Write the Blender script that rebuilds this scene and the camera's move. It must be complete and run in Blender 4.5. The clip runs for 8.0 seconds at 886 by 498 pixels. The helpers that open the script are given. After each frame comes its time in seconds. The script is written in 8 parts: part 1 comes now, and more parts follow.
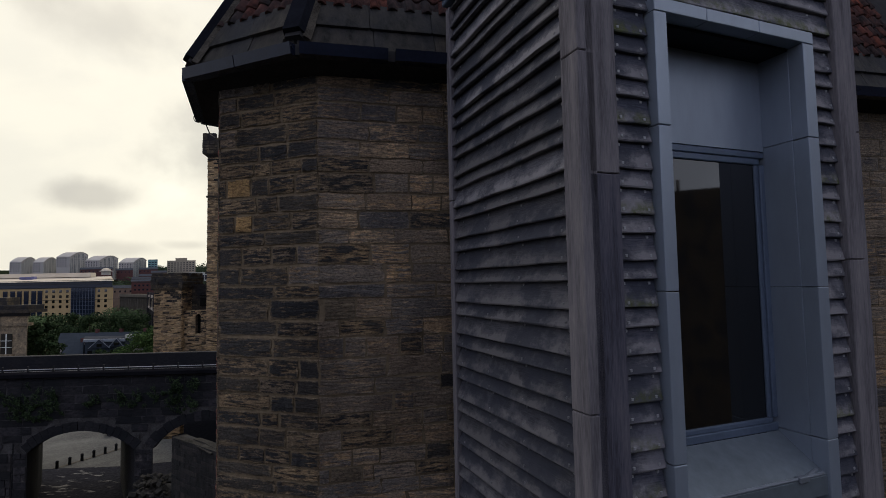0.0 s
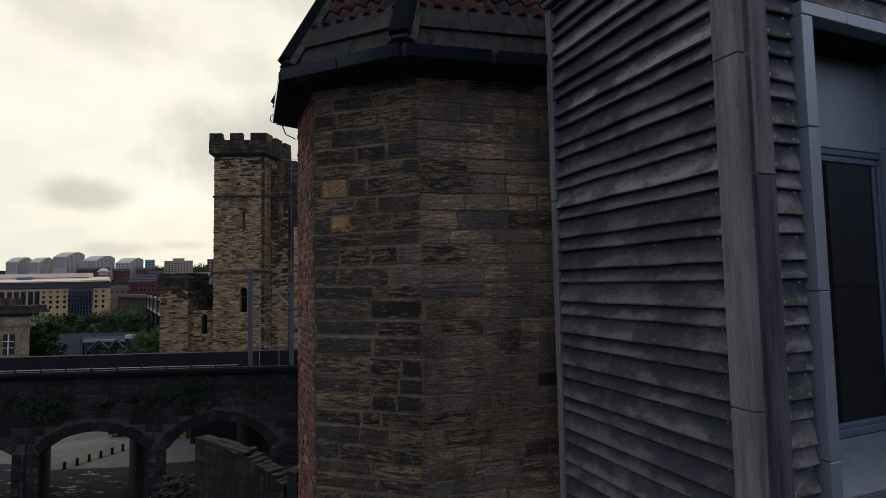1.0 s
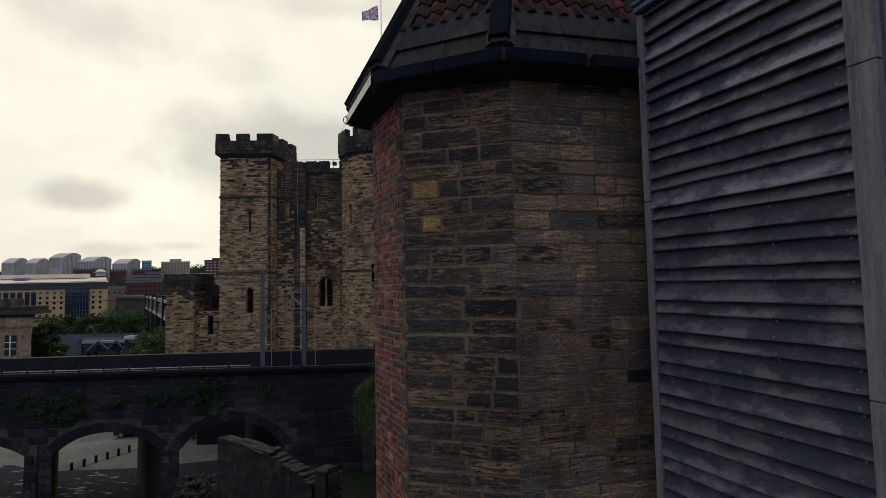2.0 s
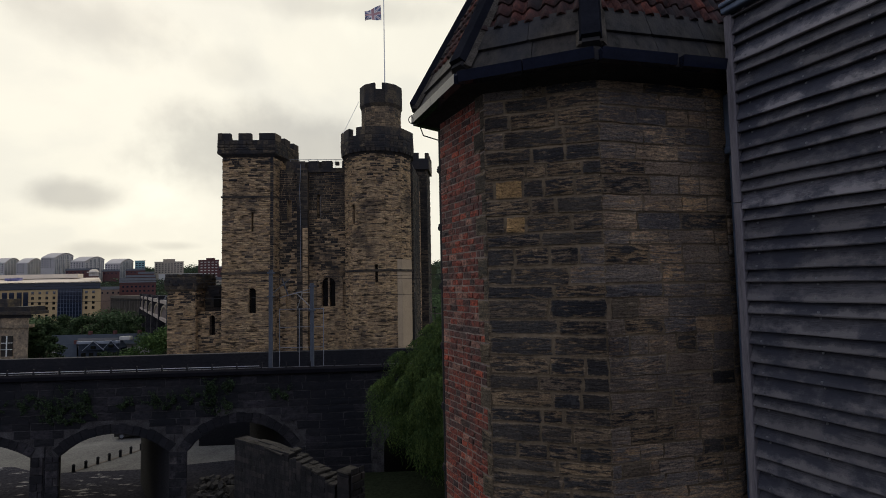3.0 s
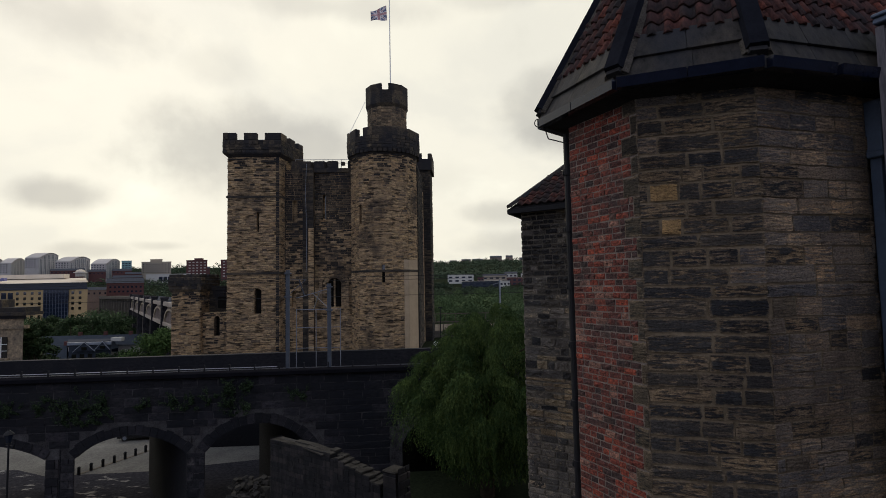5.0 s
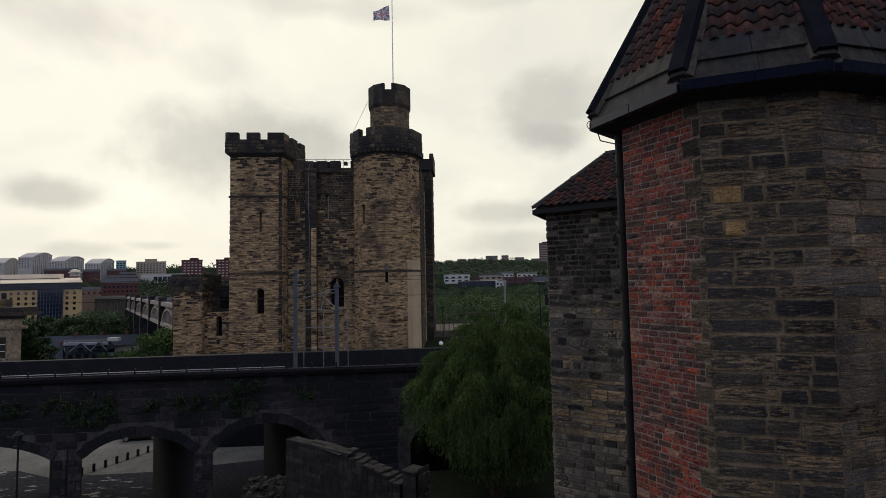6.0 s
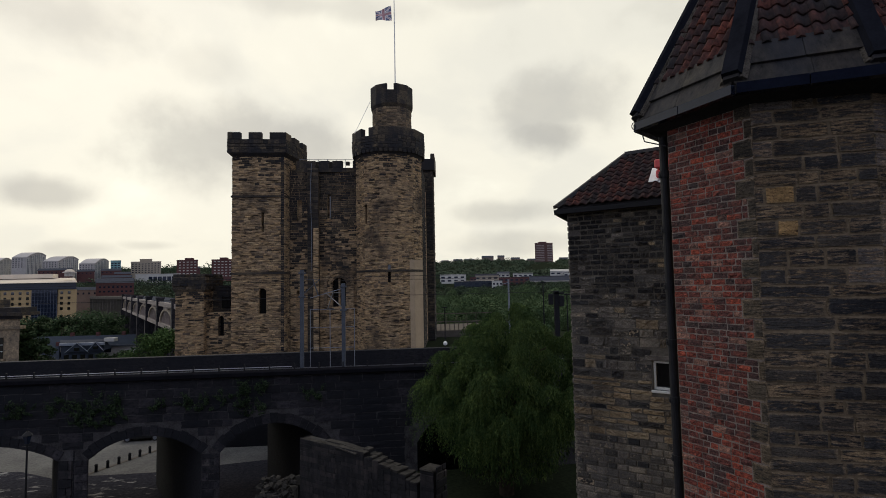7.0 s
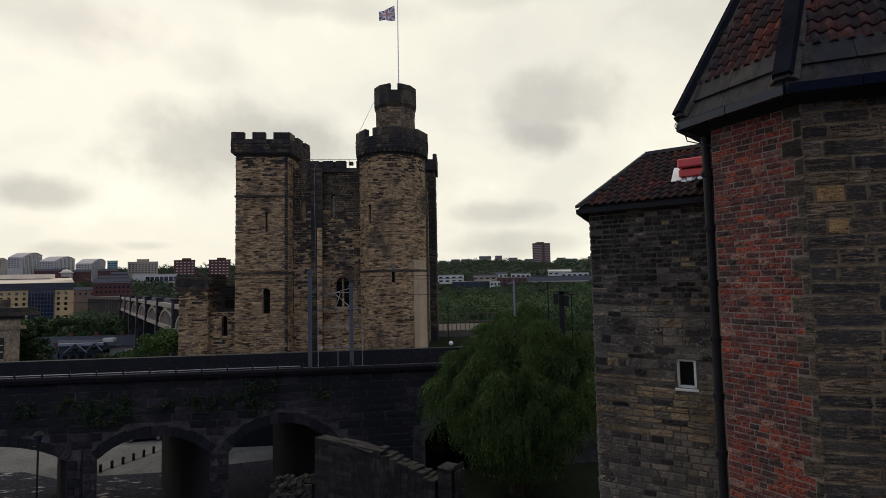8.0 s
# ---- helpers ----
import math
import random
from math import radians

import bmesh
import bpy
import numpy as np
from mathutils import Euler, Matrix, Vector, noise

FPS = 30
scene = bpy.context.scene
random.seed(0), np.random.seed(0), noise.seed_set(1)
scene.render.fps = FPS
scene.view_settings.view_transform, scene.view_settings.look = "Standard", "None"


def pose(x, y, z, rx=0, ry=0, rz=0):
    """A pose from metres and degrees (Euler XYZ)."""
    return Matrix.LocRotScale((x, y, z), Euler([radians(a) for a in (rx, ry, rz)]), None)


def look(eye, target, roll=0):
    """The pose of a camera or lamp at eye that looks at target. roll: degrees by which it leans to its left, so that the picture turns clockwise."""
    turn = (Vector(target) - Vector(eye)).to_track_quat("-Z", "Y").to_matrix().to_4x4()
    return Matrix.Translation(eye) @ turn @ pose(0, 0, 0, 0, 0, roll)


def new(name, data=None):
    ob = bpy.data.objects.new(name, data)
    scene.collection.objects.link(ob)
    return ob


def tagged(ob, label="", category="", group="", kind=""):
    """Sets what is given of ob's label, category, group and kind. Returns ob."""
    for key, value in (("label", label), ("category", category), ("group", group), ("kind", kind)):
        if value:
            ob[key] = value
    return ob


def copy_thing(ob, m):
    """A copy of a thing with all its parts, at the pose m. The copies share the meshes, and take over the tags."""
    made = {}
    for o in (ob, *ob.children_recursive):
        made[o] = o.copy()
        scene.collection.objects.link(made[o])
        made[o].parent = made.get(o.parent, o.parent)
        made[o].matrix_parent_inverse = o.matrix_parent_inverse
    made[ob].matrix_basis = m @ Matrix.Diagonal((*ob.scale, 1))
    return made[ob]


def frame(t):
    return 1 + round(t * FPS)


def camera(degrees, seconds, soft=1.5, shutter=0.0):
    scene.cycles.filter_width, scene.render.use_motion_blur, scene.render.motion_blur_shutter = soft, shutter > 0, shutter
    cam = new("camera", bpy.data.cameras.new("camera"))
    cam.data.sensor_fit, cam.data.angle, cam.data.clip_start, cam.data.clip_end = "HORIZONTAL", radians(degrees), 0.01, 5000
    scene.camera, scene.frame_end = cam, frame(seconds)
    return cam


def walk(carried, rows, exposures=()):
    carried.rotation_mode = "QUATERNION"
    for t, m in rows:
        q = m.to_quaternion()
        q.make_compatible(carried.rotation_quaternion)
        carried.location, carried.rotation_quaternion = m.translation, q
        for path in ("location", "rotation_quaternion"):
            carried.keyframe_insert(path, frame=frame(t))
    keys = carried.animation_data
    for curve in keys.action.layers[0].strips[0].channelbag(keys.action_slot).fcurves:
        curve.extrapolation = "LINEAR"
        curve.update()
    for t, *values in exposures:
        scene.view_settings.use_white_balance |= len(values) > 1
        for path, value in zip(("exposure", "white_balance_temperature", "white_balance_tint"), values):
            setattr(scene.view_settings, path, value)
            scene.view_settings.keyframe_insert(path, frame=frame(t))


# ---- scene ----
cam = camera(80.0, 8.0, soft=0.9)
PATH = [
    (0, (-0.096, 1.062, 16.285), (-0.051, 3.058, 16.411), -1.1),
    (0.5, (-0.582, 1.061, 16.286), (-0.533, 3.056, 16.415), -1.1),
    (1, (-1.100, 1.042, 16.298), (-1.045, 3.038, 16.425), -1.1),
    (1.5, (-1.565, 1.011, 16.297), (-1.510, 3.006, 16.426), -1.1),
    (2, (-2.065, 0.974, 16.298), (-1.999, 2.969, 16.428), -1.1),
    (3.5, (-3.452, 1.068, 16.336), (-3.357, 3.062, 16.466), -1.1),
    (4, (-3.937, 1.040, 16.342), (-3.832, 3.033, 16.472), -1.1),
    (4.5, (-4.373, 1.007, 16.345), (-4.256, 2.999, 16.476), -1.1),
    (6, (-5.559, 1.007, 16.377), (-5.415, 2.997, 16.507), -1.1),
    (6.5, (-5.903, 0.997, 16.378), (-5.751, 2.987, 16.508), -1.1),
    (7, (-6.253, 0.978, 16.375), (-6.093, 2.967, 16.505), -1.1),
    (7.5, (-6.563, 0.986, 16.380), (-6.397, 2.975, 16.510), -1.1),
    (8, (-6.921, 0.952, 16.352), (-6.751, 2.941, 16.483), -1.1),
]
walk(cam, [(t, look(eye, target, roll)) for t, eye, target, roll in PATH])

# ---------------------------------------------------------------- world, sun, exposure
EXPOSURE = 0.0
scene.view_settings.exposure = EXPOSURE
world = bpy.data.worlds.new("overcast_sky")
scene.world = world
world.use_nodes = True
wn, wl = world.node_tree.nodes, world.node_tree.links
wn.clear()
SUN_AZ, SUN_EL = radians(-35.0), radians(40.0)      # ahead of the camera, a little to its left


def node(tree, kind, **values):
    n = tree.nodes.new(kind)
    for key, value in values.items():
        n.inputs[key].default_value = value
    return n


def ramp(tree, stops, ease="LINEAR"):
    n = tree.nodes.new("ShaderNodeValToRGB")
    n.color_ramp.interpolation = ease
    while len(n.color_ramp.elements) < len(stops):
        n.color_ramp.elements.new(0.5)
    for e, (p, c) in zip(n.color_ramp.elements, stops):
        e.position = p
        e.color = (*c, 1) if len(c) == 3 else c
    return n


def blend(tree, kind, fac, a, b):
    n = tree.nodes.new("ShaderNodeMix")
    n.data_type, n.blend_type = "RGBA", kind
    for i, v in ((0, fac), (6, a), (7, b)):
        if hasattr(v, "is_output"):
            tree.links.new(v, n.inputs[i])
        else:
            n.inputs[i].default_value = (*v, 1) if i else v
    return n.outputs[2]


def maths(tree, op, a, b=0.0):
    n = tree.nodes.new("ShaderNodeMath")
    n.operation = op
    for slot, v in zip(n.inputs, (a, b)):
        if hasattr(v, "is_output"):
            tree.links.new(v, slot)
        else:
            slot.default_value = v
    return n.outputs[0]


CLOUDS = [
    (-31.0, 23.5, 8.0, 3.8, 0.42), (-16.0, 14.0, 12.5, 5.0, 0.60), (-33.0, 8.4, 4.6, 1.7, 0.56), (-30.5, 3.6, 4.5, 0.9, 0.35), (-24.5, 4.1, 3.0, 0.6, 0.30), (-20.0, 21.5, 4.0, 2.2, 0.18),
    (-9.0, 28.0, 15.0, 1.8, 0.32), (17.0, 17.8, 8.5, 4.6, 0.50), (17.0, 15.4, 6.5, 2.6, 0.64), (11.5, 7.6, 6.5, 1.5, 0.42), (13.5, 4.2, 9.0, 1.5, 0.34), (10.0, 29.0, 8.0, 1.6, 0.24), (3.5, 11.0, 6.0, 3.0, 0.12),
    (-52, 17, 12, 5, 0.41), (-75, 24, 18, 6, 0.45), (44, 14, 14, 4.5, 0.45), (62, 25, 16, 6, 0.41), (90, 15, 20, 6, 0.45), (-110, 14, 22, 6, 0.45), (0, 42, 26, 7, 0.36), (-60, 50, 30, 9, 0.36), (60, 55, 30, 9, 0.36),
]


def build_sky():
    tree = world.node_tree
    out = wn.new("ShaderNodeOutputWorld")
    sky = wn.new("ShaderNodeTexSky")
    sky.sky_type, sky.sun_disc = "NISHITA", False
    sky.sun_elevation, sky.sun_rotation = SUN_EL, SUN_AZ
    sky.dust_density = 4.0
    coord = wn.new("ShaderNodeTexCoord")
    # cloud deck: the direction is laid onto a flat layer, so clouds shrink towards the horizon
    sep = wn.new("ShaderNodeSeparateXYZ")
    wl.new(coord.outputs["Generated"], sep.inputs[0])
    up = maths(tree, "MAXIMUM", sep.outputs[2], 0.0)
    low = maths(tree, "ADD", up, 0.55)
    flat = wn.new("ShaderNodeCombineXYZ")
    wl.new(maths(tree, "DIVIDE", sep.outputs[0], low), flat.inputs[0])
    wl.new(maths(tree, "DIVIDE", sep.outputs[1], low), flat.inputs[1])
    big = node(tree, "ShaderNodeTexNoise", Scale=2.1, Detail=8.0, Roughness=0.52, Distortion=0.2)
    wl.new(flat.outputs[0], big.inputs["Vector"])
    cloud = ramp(tree, [(0.30, (0.78, 0.755, 0.655)), (0.42, (0.90, 0.87, 0.755)), (0.52, (0.98, 0.94, 0.80)), (0.68, (1.10, 1.065, 0.90))], "EASE")
    wl.new(big.outputs[0], cloud.inputs[0])
    # grey bellies hanging under the deck: bearing, height, half-widths in degrees, depth of grey
    bearing = maths(tree, "ARCTAN2", sep.outputs[0], sep.outputs[1])
    height = maths(tree, "ARCSINE", sep.outputs[2])
    warp = node(tree, "ShaderNodeTexNoise", Scale=6.5, Detail=8.0, Roughness=0.54)
    wl.new(coord.outputs["Generated"], warp.inputs["Vector"])
    shift = maths(tree, "MULTIPLY", maths(tree, "SUBTRACT", warp.outputs[0], 0.5), 1.9)
    grey = None
    for az, el, w, h, deep in CLOUDS:
        dx = maths(tree, "DIVIDE", maths(tree, "SUBTRACT", bearing, radians(az)), radians(w))
        dz = maths(tree, "DIVIDE", maths(tree, "SUBTRACT", height, radians(el)), radians(h))
        far = maths(tree, "ADD", maths(tree, "SQRT", maths(tree, "ADD", maths(tree, "MULTIPLY", dx, dx), maths(tree, "MULTIPLY", dz, dz))), shift)
        soft = node(tree, "ShaderNodeMapRange", **{"From Min": 1.12, "From Max": 0.22, "To Min": 0.0, "To Max": deep})
        soft.interpolation_type = "SMOOTHSTEP"
        wl.new(far, soft.inputs[0])
        grey = soft.outputs[0] if grey is None else maths(tree, "MAXIMUM", grey, soft.outputs[0])
    belly = blend(tree, "MIX", grey, cloud.outputs[0], (0.40, 0.39, 0.365))
    # the deck is creamy towards the sun and cold grey away from it
    ahead = maths(tree, "MULTIPLY_ADD", sep.outputs[1], 0.5)
    ahead.node.inputs[2].default_value = 0.5
    tone = ramp(tree, [(0.0, (0.585, 0.66, 1.04)), (0.45, (0.69, 0.76, 1.0)), (0.8, (1.0, 1.0, 1.0))])
    wl.new(ahead, tone.inputs[0])
    deck = blend(tree, "MULTIPLY", 1.0, belly, tone.outputs[0])
    bg1 = node(tree, "ShaderNodeBackground", Strength=0.08)
    wl.new(sky.outputs[0], bg1.inputs[0])
    bg2 = node(tree, "ShaderNodeBackground", Strength=1.0)
    wl.new(deck, bg2.inputs[0])
    mix = node(tree, "ShaderNodeMixShader", Fac=0.93)
    wl.new(bg1.outputs[0], mix.inputs[1])
    wl.new(bg2.outputs[0], mix.inputs[2])
    wl.new(mix.outputs[0], out.inputs[0])


build_sky()
sun = new("sun", bpy.data.lights.new("sun", "SUN"))
sun.data.energy, sun.data.angle, sun.data.color = 0.8, radians(25), (1.0, 0.93, 0.8)
sun.matrix_world = look((0, 0, 60), (-math.sin(SUN_AZ) * 50, -math.cos(SUN_AZ) * 50, 60 - 50 * math.tan(SUN_EL)))


# ---------------------------------------------------------------- materials
def surface(name, rough=0.8, metal=0.0):
    m = bpy.data.materials.new(name)
    m.use_nodes = True
    t = m.node_tree
    b = t.nodes["Principled BSDF"]
    b.inputs["Roughness"].default_value = rough
    b.inputs["Metallic"].default_value = metal
    return m, t, b


def place(t, sx=1.0, sy=1.0, sz=1.0):
    g = t.nodes.new("ShaderNodeNewGeometry")
    m = t.nodes.new("ShaderNodeMapping")
    m.inputs["Scale"].default_value = (sx, sy, sz)
    t.links.new(g.outputs["Position"], m.inputs[0])
    return m.outputs[0]


def grain(t, vec, scale, detail=4.0, rough=0.6):
    n = node(t, "ShaderNodeTexNoise", Scale=scale, Detail=detail, Roughness=rough)
    t.links.new(vec, n.inputs["Vector"])
    return n.outputs[0]


def bumped(t, b, height, strength, distance):
    n = node(t, "ShaderNodeBump", Strength=strength, Distance=distance)
    t.links.new(height, n.inputs["Height"])
    t.links.new(n.outputs[0], b.inputs["Normal"])


def each(t):
    """A random number for each object and each loose island."""
    o, g = t.nodes.new("ShaderNodeObjectInfo"), t.nodes.new("ShaderNodeNewGeometry")
    return maths(t, "FRACT", maths(t, "ADD", o.outputs["Random"], g.outputs["Random Per Island"]))


def masonry(name, tones, soot, soot_scale=0.35, fine=14.0, lay=4.0, depth=0.012, soot_at=(0.40, 0.62), soot_amount=0.85, pits=0.0, pit_scale=22.0):
    """Weathered stone or brick: a tone for each piece, bedding streaks, soot in drifts and a gritty relief."""
    m, t, b = surface(name, 0.92)
    b.inputs["Specular IOR Level"].default_value = 0.3
    n = len(tones)
    tone = ramp(t, [(i / n, c) for i, c in enumerate(tones)], "LINEAR")
    t.links.new(each(t), tone.inputs[0])
    streak = grain(t, place(t, 1, 1, lay), fine, 5.0, 0.7)
    shade = ramp(t, [(0.33, (0.22, 0.22, 0.24)), (0.46, (0.75, 0.75, 0.76)), (0.56, (1.05, 1.03, 1.0)), (0.68, (1.6, 1.5, 1.35))])
    t.links.new(streak, shade.inputs[0])
    col = blend(t, "MULTIPLY", 1.0, tone.outputs[0], shade.outputs[0])
    if pits:
        hollow = grain(t, place(t, 1, 1, lay * 0.8), pit_scale, 3.0, 0.55)
        pr = ramp(t, [(0.36, (1 - pits,) * 3), (0.46, (1, 1, 1))])
        t.links.new(hollow, pr.inputs[0])
        col = blend(t, "MULTIPLY", 1.0, col, pr.outputs[0])
        streak = maths(t, "ADD", streak, maths(t, "MULTIPLY", pr.outputs[0], 0.6))
    drift = grain(t, place(t, 1, 1, 0.6), soot_scale, 5.0, 0.6)
    dark = ramp(t, [(soot_at[0], (0, 0, 0)), (soot_at[1], (soot_amount,) * 3)])
    t.links.new(drift, dark.inputs[0])
    col = blend(t, "MIX", dark.outputs[0], col, soot)
    t.links.new(col, b.inputs["Base Color"])
    bumped(t, b, streak, 0.9, depth)
    return m


def plain(name, colour, rough=0.6, metal=0.0, vary=0.25, scale=3.0, bump=0.0, stretch=(1, 1, 1), second=None, gloss=0.5):
    """Paint, metal, plaster, earth: one colour with stains at two scales."""
    m, t, b = surface(name, rough, metal)
    b.inputs["Specular IOR Level"].default_value = gloss if rough < 0.8 else 0.0
    p = place(t, *stretch)
    coarse, fine = grain(t, p, scale, 3.0), grain(t, p, scale * 9, 4.0)
    lo = tuple(c * (1 - vary) for c in colour)
    hi = second or tuple(min(c * (1 + vary), 1.0) for c in colour)
    r = ramp(t, [(0.32, lo), (0.5, colour), (0.7, hi)])
    mixed = maths(t, "ADD", maths(t, "MULTIPLY", coarse, 0.6), maths(t, "MULTIPLY", fine, 0.4))
    t.links.new(mixed, r.inputs[0])
    t.links.new(r.outputs[0], b.inputs["Base Color"])
    if bump:
        bumped(t, b, fine, 0.7, bump)
    return m


def weathered(name, crusts, bodies, bed, share, smear, fine=7.0, lay=6.0):
    """Eroded sandstone: a dark crust flaked off in layers over a paler body, and pointing smeared over the arrises."""
    m, t, b = surface(name, 0.95)
    b.inputs["Specular IOR Level"].default_value = 0.15
    r = each(t)
    second = maths(t, "FRACT", maths(t, "MULTIPLY", r, 7.31))
    third = maths(t, "FRACT", maths(t, "MULTIPLY", r, 17.7))
    crust = ramp(t, [(i / len(crusts), c) for i, c in enumerate(crusts)])
    t.links.new(r, crust.inputs[0])
    body = ramp(t, [(i / len(bodies), c) for i, c in enumerate(bodies)])
    t.links.new(second, body.inputs[0])
    layers = node(t, "ShaderNodeTexNoise", Scale=fine, Detail=7.0, Roughness=0.68, Distortion=0.35)
    t.links.new(place(t, 1, 1, lay), layers.inputs["Vector"])
    # how much of the crust is gone differs from stone to stone
    level = maths(t, "ADD", layers.outputs[0], maths(t, "MULTIPLY", maths(t, "SUBTRACT", third, 0.5), 0.15))
    gone = ramp(t, [(share[0], (1, 1, 1)), (share[1], (0, 0, 0))])
    t.links.new(level, gone.inputs[0])
    col = blend(t, "MIX", gone.outputs[0], crust.outputs[0], body.outputs[0])
    grit = grain(t, place(t, 1, 1, 2.0), 38.0, 4.0, 0.7)
    gr = ramp(t, [(0.32, (0.45, 0.45, 0.47)), (0.5, (1, 1, 1)), (0.68, (1.5, 1.45, 1.4))])
    t.links.new(grit, gr.inputs[0])
    col = blend(t, "MULTIPLY", 1.0, col, gr.outputs[0])
    drift = grain(t, place(t, 1, 1, 0.5), 1.1, 4.0, 0.6)
    dr = ramp(t, [(0.36, (0.62, 0.62, 0.64)), (0.5, (1, 1, 1)), (0.64, (1.35, 1.32, 1.25))])
    t.links.new(drift, dr.inputs[0])
    col = blend(t, "MULTIPLY", 1.0, col, dr.outputs[0])
    # pointing over the edges, frayed
    c, sep = t.nodes.new("ShaderNodeTexCoord"), t.nodes.new("ShaderNodeSeparateXYZ")
    t.links.new(c.outputs["Generated"], sep.inputs[0])
    ex = maths(t, "SUBTRACT", 0.5, maths(t, "ABSOLUTE", maths(t, "SUBTRACT", sep.outputs[0], 0.5)))
    ez = maths(t, "SUBTRACT", 0.5, maths(t, "ABSOLUTE", maths(t, "SUBTRACT", sep.outputs[2], 0.5)))
    edge = maths(t, "MINIMUM", maths(t, "MULTIPLY", ex, 2.2), ez)
    fray = maths(t, "MULTIPLY", maths(t, "SUBTRACT", grain(t, place(t), 9.0, 5.0, 0.65), 0.5), 0.5)
    er = ramp(t, [(smear - 0.02, (0.9, 0.9, 0.9)), (smear + 0.1, (0, 0, 0))])
    t.links.new(maths(t, "ADD", edge, fray), er.inputs[0])
    lime = blend(t, "MULTIPLY", 1.0, bed, gr.outputs[0])
    t.links.new(blend(t, "MIX", er.outputs[0], col, lime), b.inputs["Base Color"])
    height = maths(t, "ADD", maths(t, "MULTIPLY", layers.outputs[0], 1.0), maths(t, "MULTIPLY", grit, 0.25))
    height = maths(t, "SUBTRACT", height, maths(t, "MULTIPLY", gone.outputs[0], 0.12))
    bumped(t, b, height, 1.0, 0.05)
    return m


SOOT = (0.020, 0.022, 0.030)
STONE_NEAR = weathered("gatehouse_sandstone", [(0.1631, 0.1433, 0.1332), (0.2312, 0.1947, 0.1715), (0.1315, 0.1199, 0.1195), (0.2930, 0.2274, 0.1746), (0.1948, 0.1697, 0.1547), (0.2661, 0.2010, 0.1516)], [(0.4435, 0.3224, 0.2235), (0.5322, 0.3754, 0.2404), (0.3722, 0.2882, 0.2235), (0.4974, 0.3318, 0.1976)], (0.2930, 0.2352, 0.1807), (0.40, 0.52), -0.02)
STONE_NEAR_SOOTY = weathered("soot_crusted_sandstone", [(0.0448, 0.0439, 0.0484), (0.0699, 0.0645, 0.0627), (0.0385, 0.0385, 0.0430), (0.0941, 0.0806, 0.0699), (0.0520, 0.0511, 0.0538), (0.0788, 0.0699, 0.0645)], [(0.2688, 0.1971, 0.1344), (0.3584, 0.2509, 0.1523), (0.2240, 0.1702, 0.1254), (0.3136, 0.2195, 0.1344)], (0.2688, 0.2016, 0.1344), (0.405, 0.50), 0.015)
STONE_YELLOW = weathered("ochre_sandstone", [(0.4250, 0.2635, 0.1232), (0.4760, 0.2975, 0.1360)], [(0.1105, 0.0723, 0.0425), (0.1360, 0.0850, 0.0510)], (0.2550, 0.1870, 0.1190), (0.37, 0.41), -0.01)
MORTAR = plain("old_lime_mortar", (0.1955, 0.1487, 0.1003), 0.95, 0, 0.6, 2.5, 0.01)
BRICK = masonry("old_red_brick", [(0.1695, 0.0430, 0.0333), (0.2407, 0.0560, 0.0387), (0.1062, 0.0390, 0.0351), (0.3526, 0.0760, 0.0450), (0.0508, 0.0330, 0.0333), (0.1910, 0.0500, 0.0369), (0.0384, 0.0300, 0.0324), (0.1412, 0.0520, 0.0441), (0.3390, 0.1730, 0.1314), (0.0588, 0.0380, 0.0360), (0.2260, 0.0630, 0.0450), (0.1559, 0.0450, 0.0369), (0.0452, 0.0340, 0.0351), (0.1266, 0.0450, 0.0405), (0.2678, 0.0590, 0.0387)], (0.0384, 0.0310, 0.0333), 2.2, 26.0, 1.3, 0.02, (0.50, 0.64), 0.7, 0.5, 34.0)
BRICK_MORTAR = plain("brick_mortar", (0.21, 0.175, 0.155), 0.95, 0, 0.5, 6.0, 0.012)
STONE_HOUSE = weathered("rubble_sandstone", [(0.05, 0.05, 0.054), (0.13, 0.117, 0.106), (0.03, 0.031, 0.035), (0.21, 0.182, 0.15), (0.09, 0.085, 0.082), (0.16, 0.142, 0.128)], [(0.30, 0.24, 0.175), (0.21, 0.187, 0.162), (0.36, 0.285, 0.205), (0.25, 0.21, 0.17)], (0.20, 0.18, 0.155), (0.33, 0.43), -0.06, 9.0, 1.4)
STONE_HOUSE_WARM = weathered("buff_rubble_sandstone", [(0.20, 0.16, 0.115), (0.27, 0.212, 0.145), (0.15, 0.125, 0.10), (0.24, 0.18, 0.118)], [(0.36, 0.27, 0.17), (0.30, 0.235, 0.16)], (0.17, 0.15, 0.128), (0.33, 0.43), -0.06, 9.0, 1.4)
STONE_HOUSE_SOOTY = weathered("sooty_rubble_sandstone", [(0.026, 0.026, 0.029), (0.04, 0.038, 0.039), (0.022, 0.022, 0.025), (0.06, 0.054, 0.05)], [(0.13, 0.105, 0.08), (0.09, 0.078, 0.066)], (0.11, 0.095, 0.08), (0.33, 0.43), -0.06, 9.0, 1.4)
STONE_KEEP = masonry("keep_sandstone", [(0.3464, 0.2404, 0.1371), (0.4850, 0.3333, 0.1786), (0.2251, 0.1602, 0.1039), (0.4503, 0.3037, 0.1620), (0.2685, 0.1898, 0.1163), (0.5196, 0.3755, 0.2159), (0.3118, 0.2236, 0.1371), (0.4157, 0.2911, 0.1702), (0.1126, 0.0886, 0.0707), (0.4503, 0.3164, 0.1827)], (0.0225, 0.0210, 0.0232), 0.3, 2.2, 6.0, 0.06, (0.57, 0.68), 0.7, 0.80, 1.05)
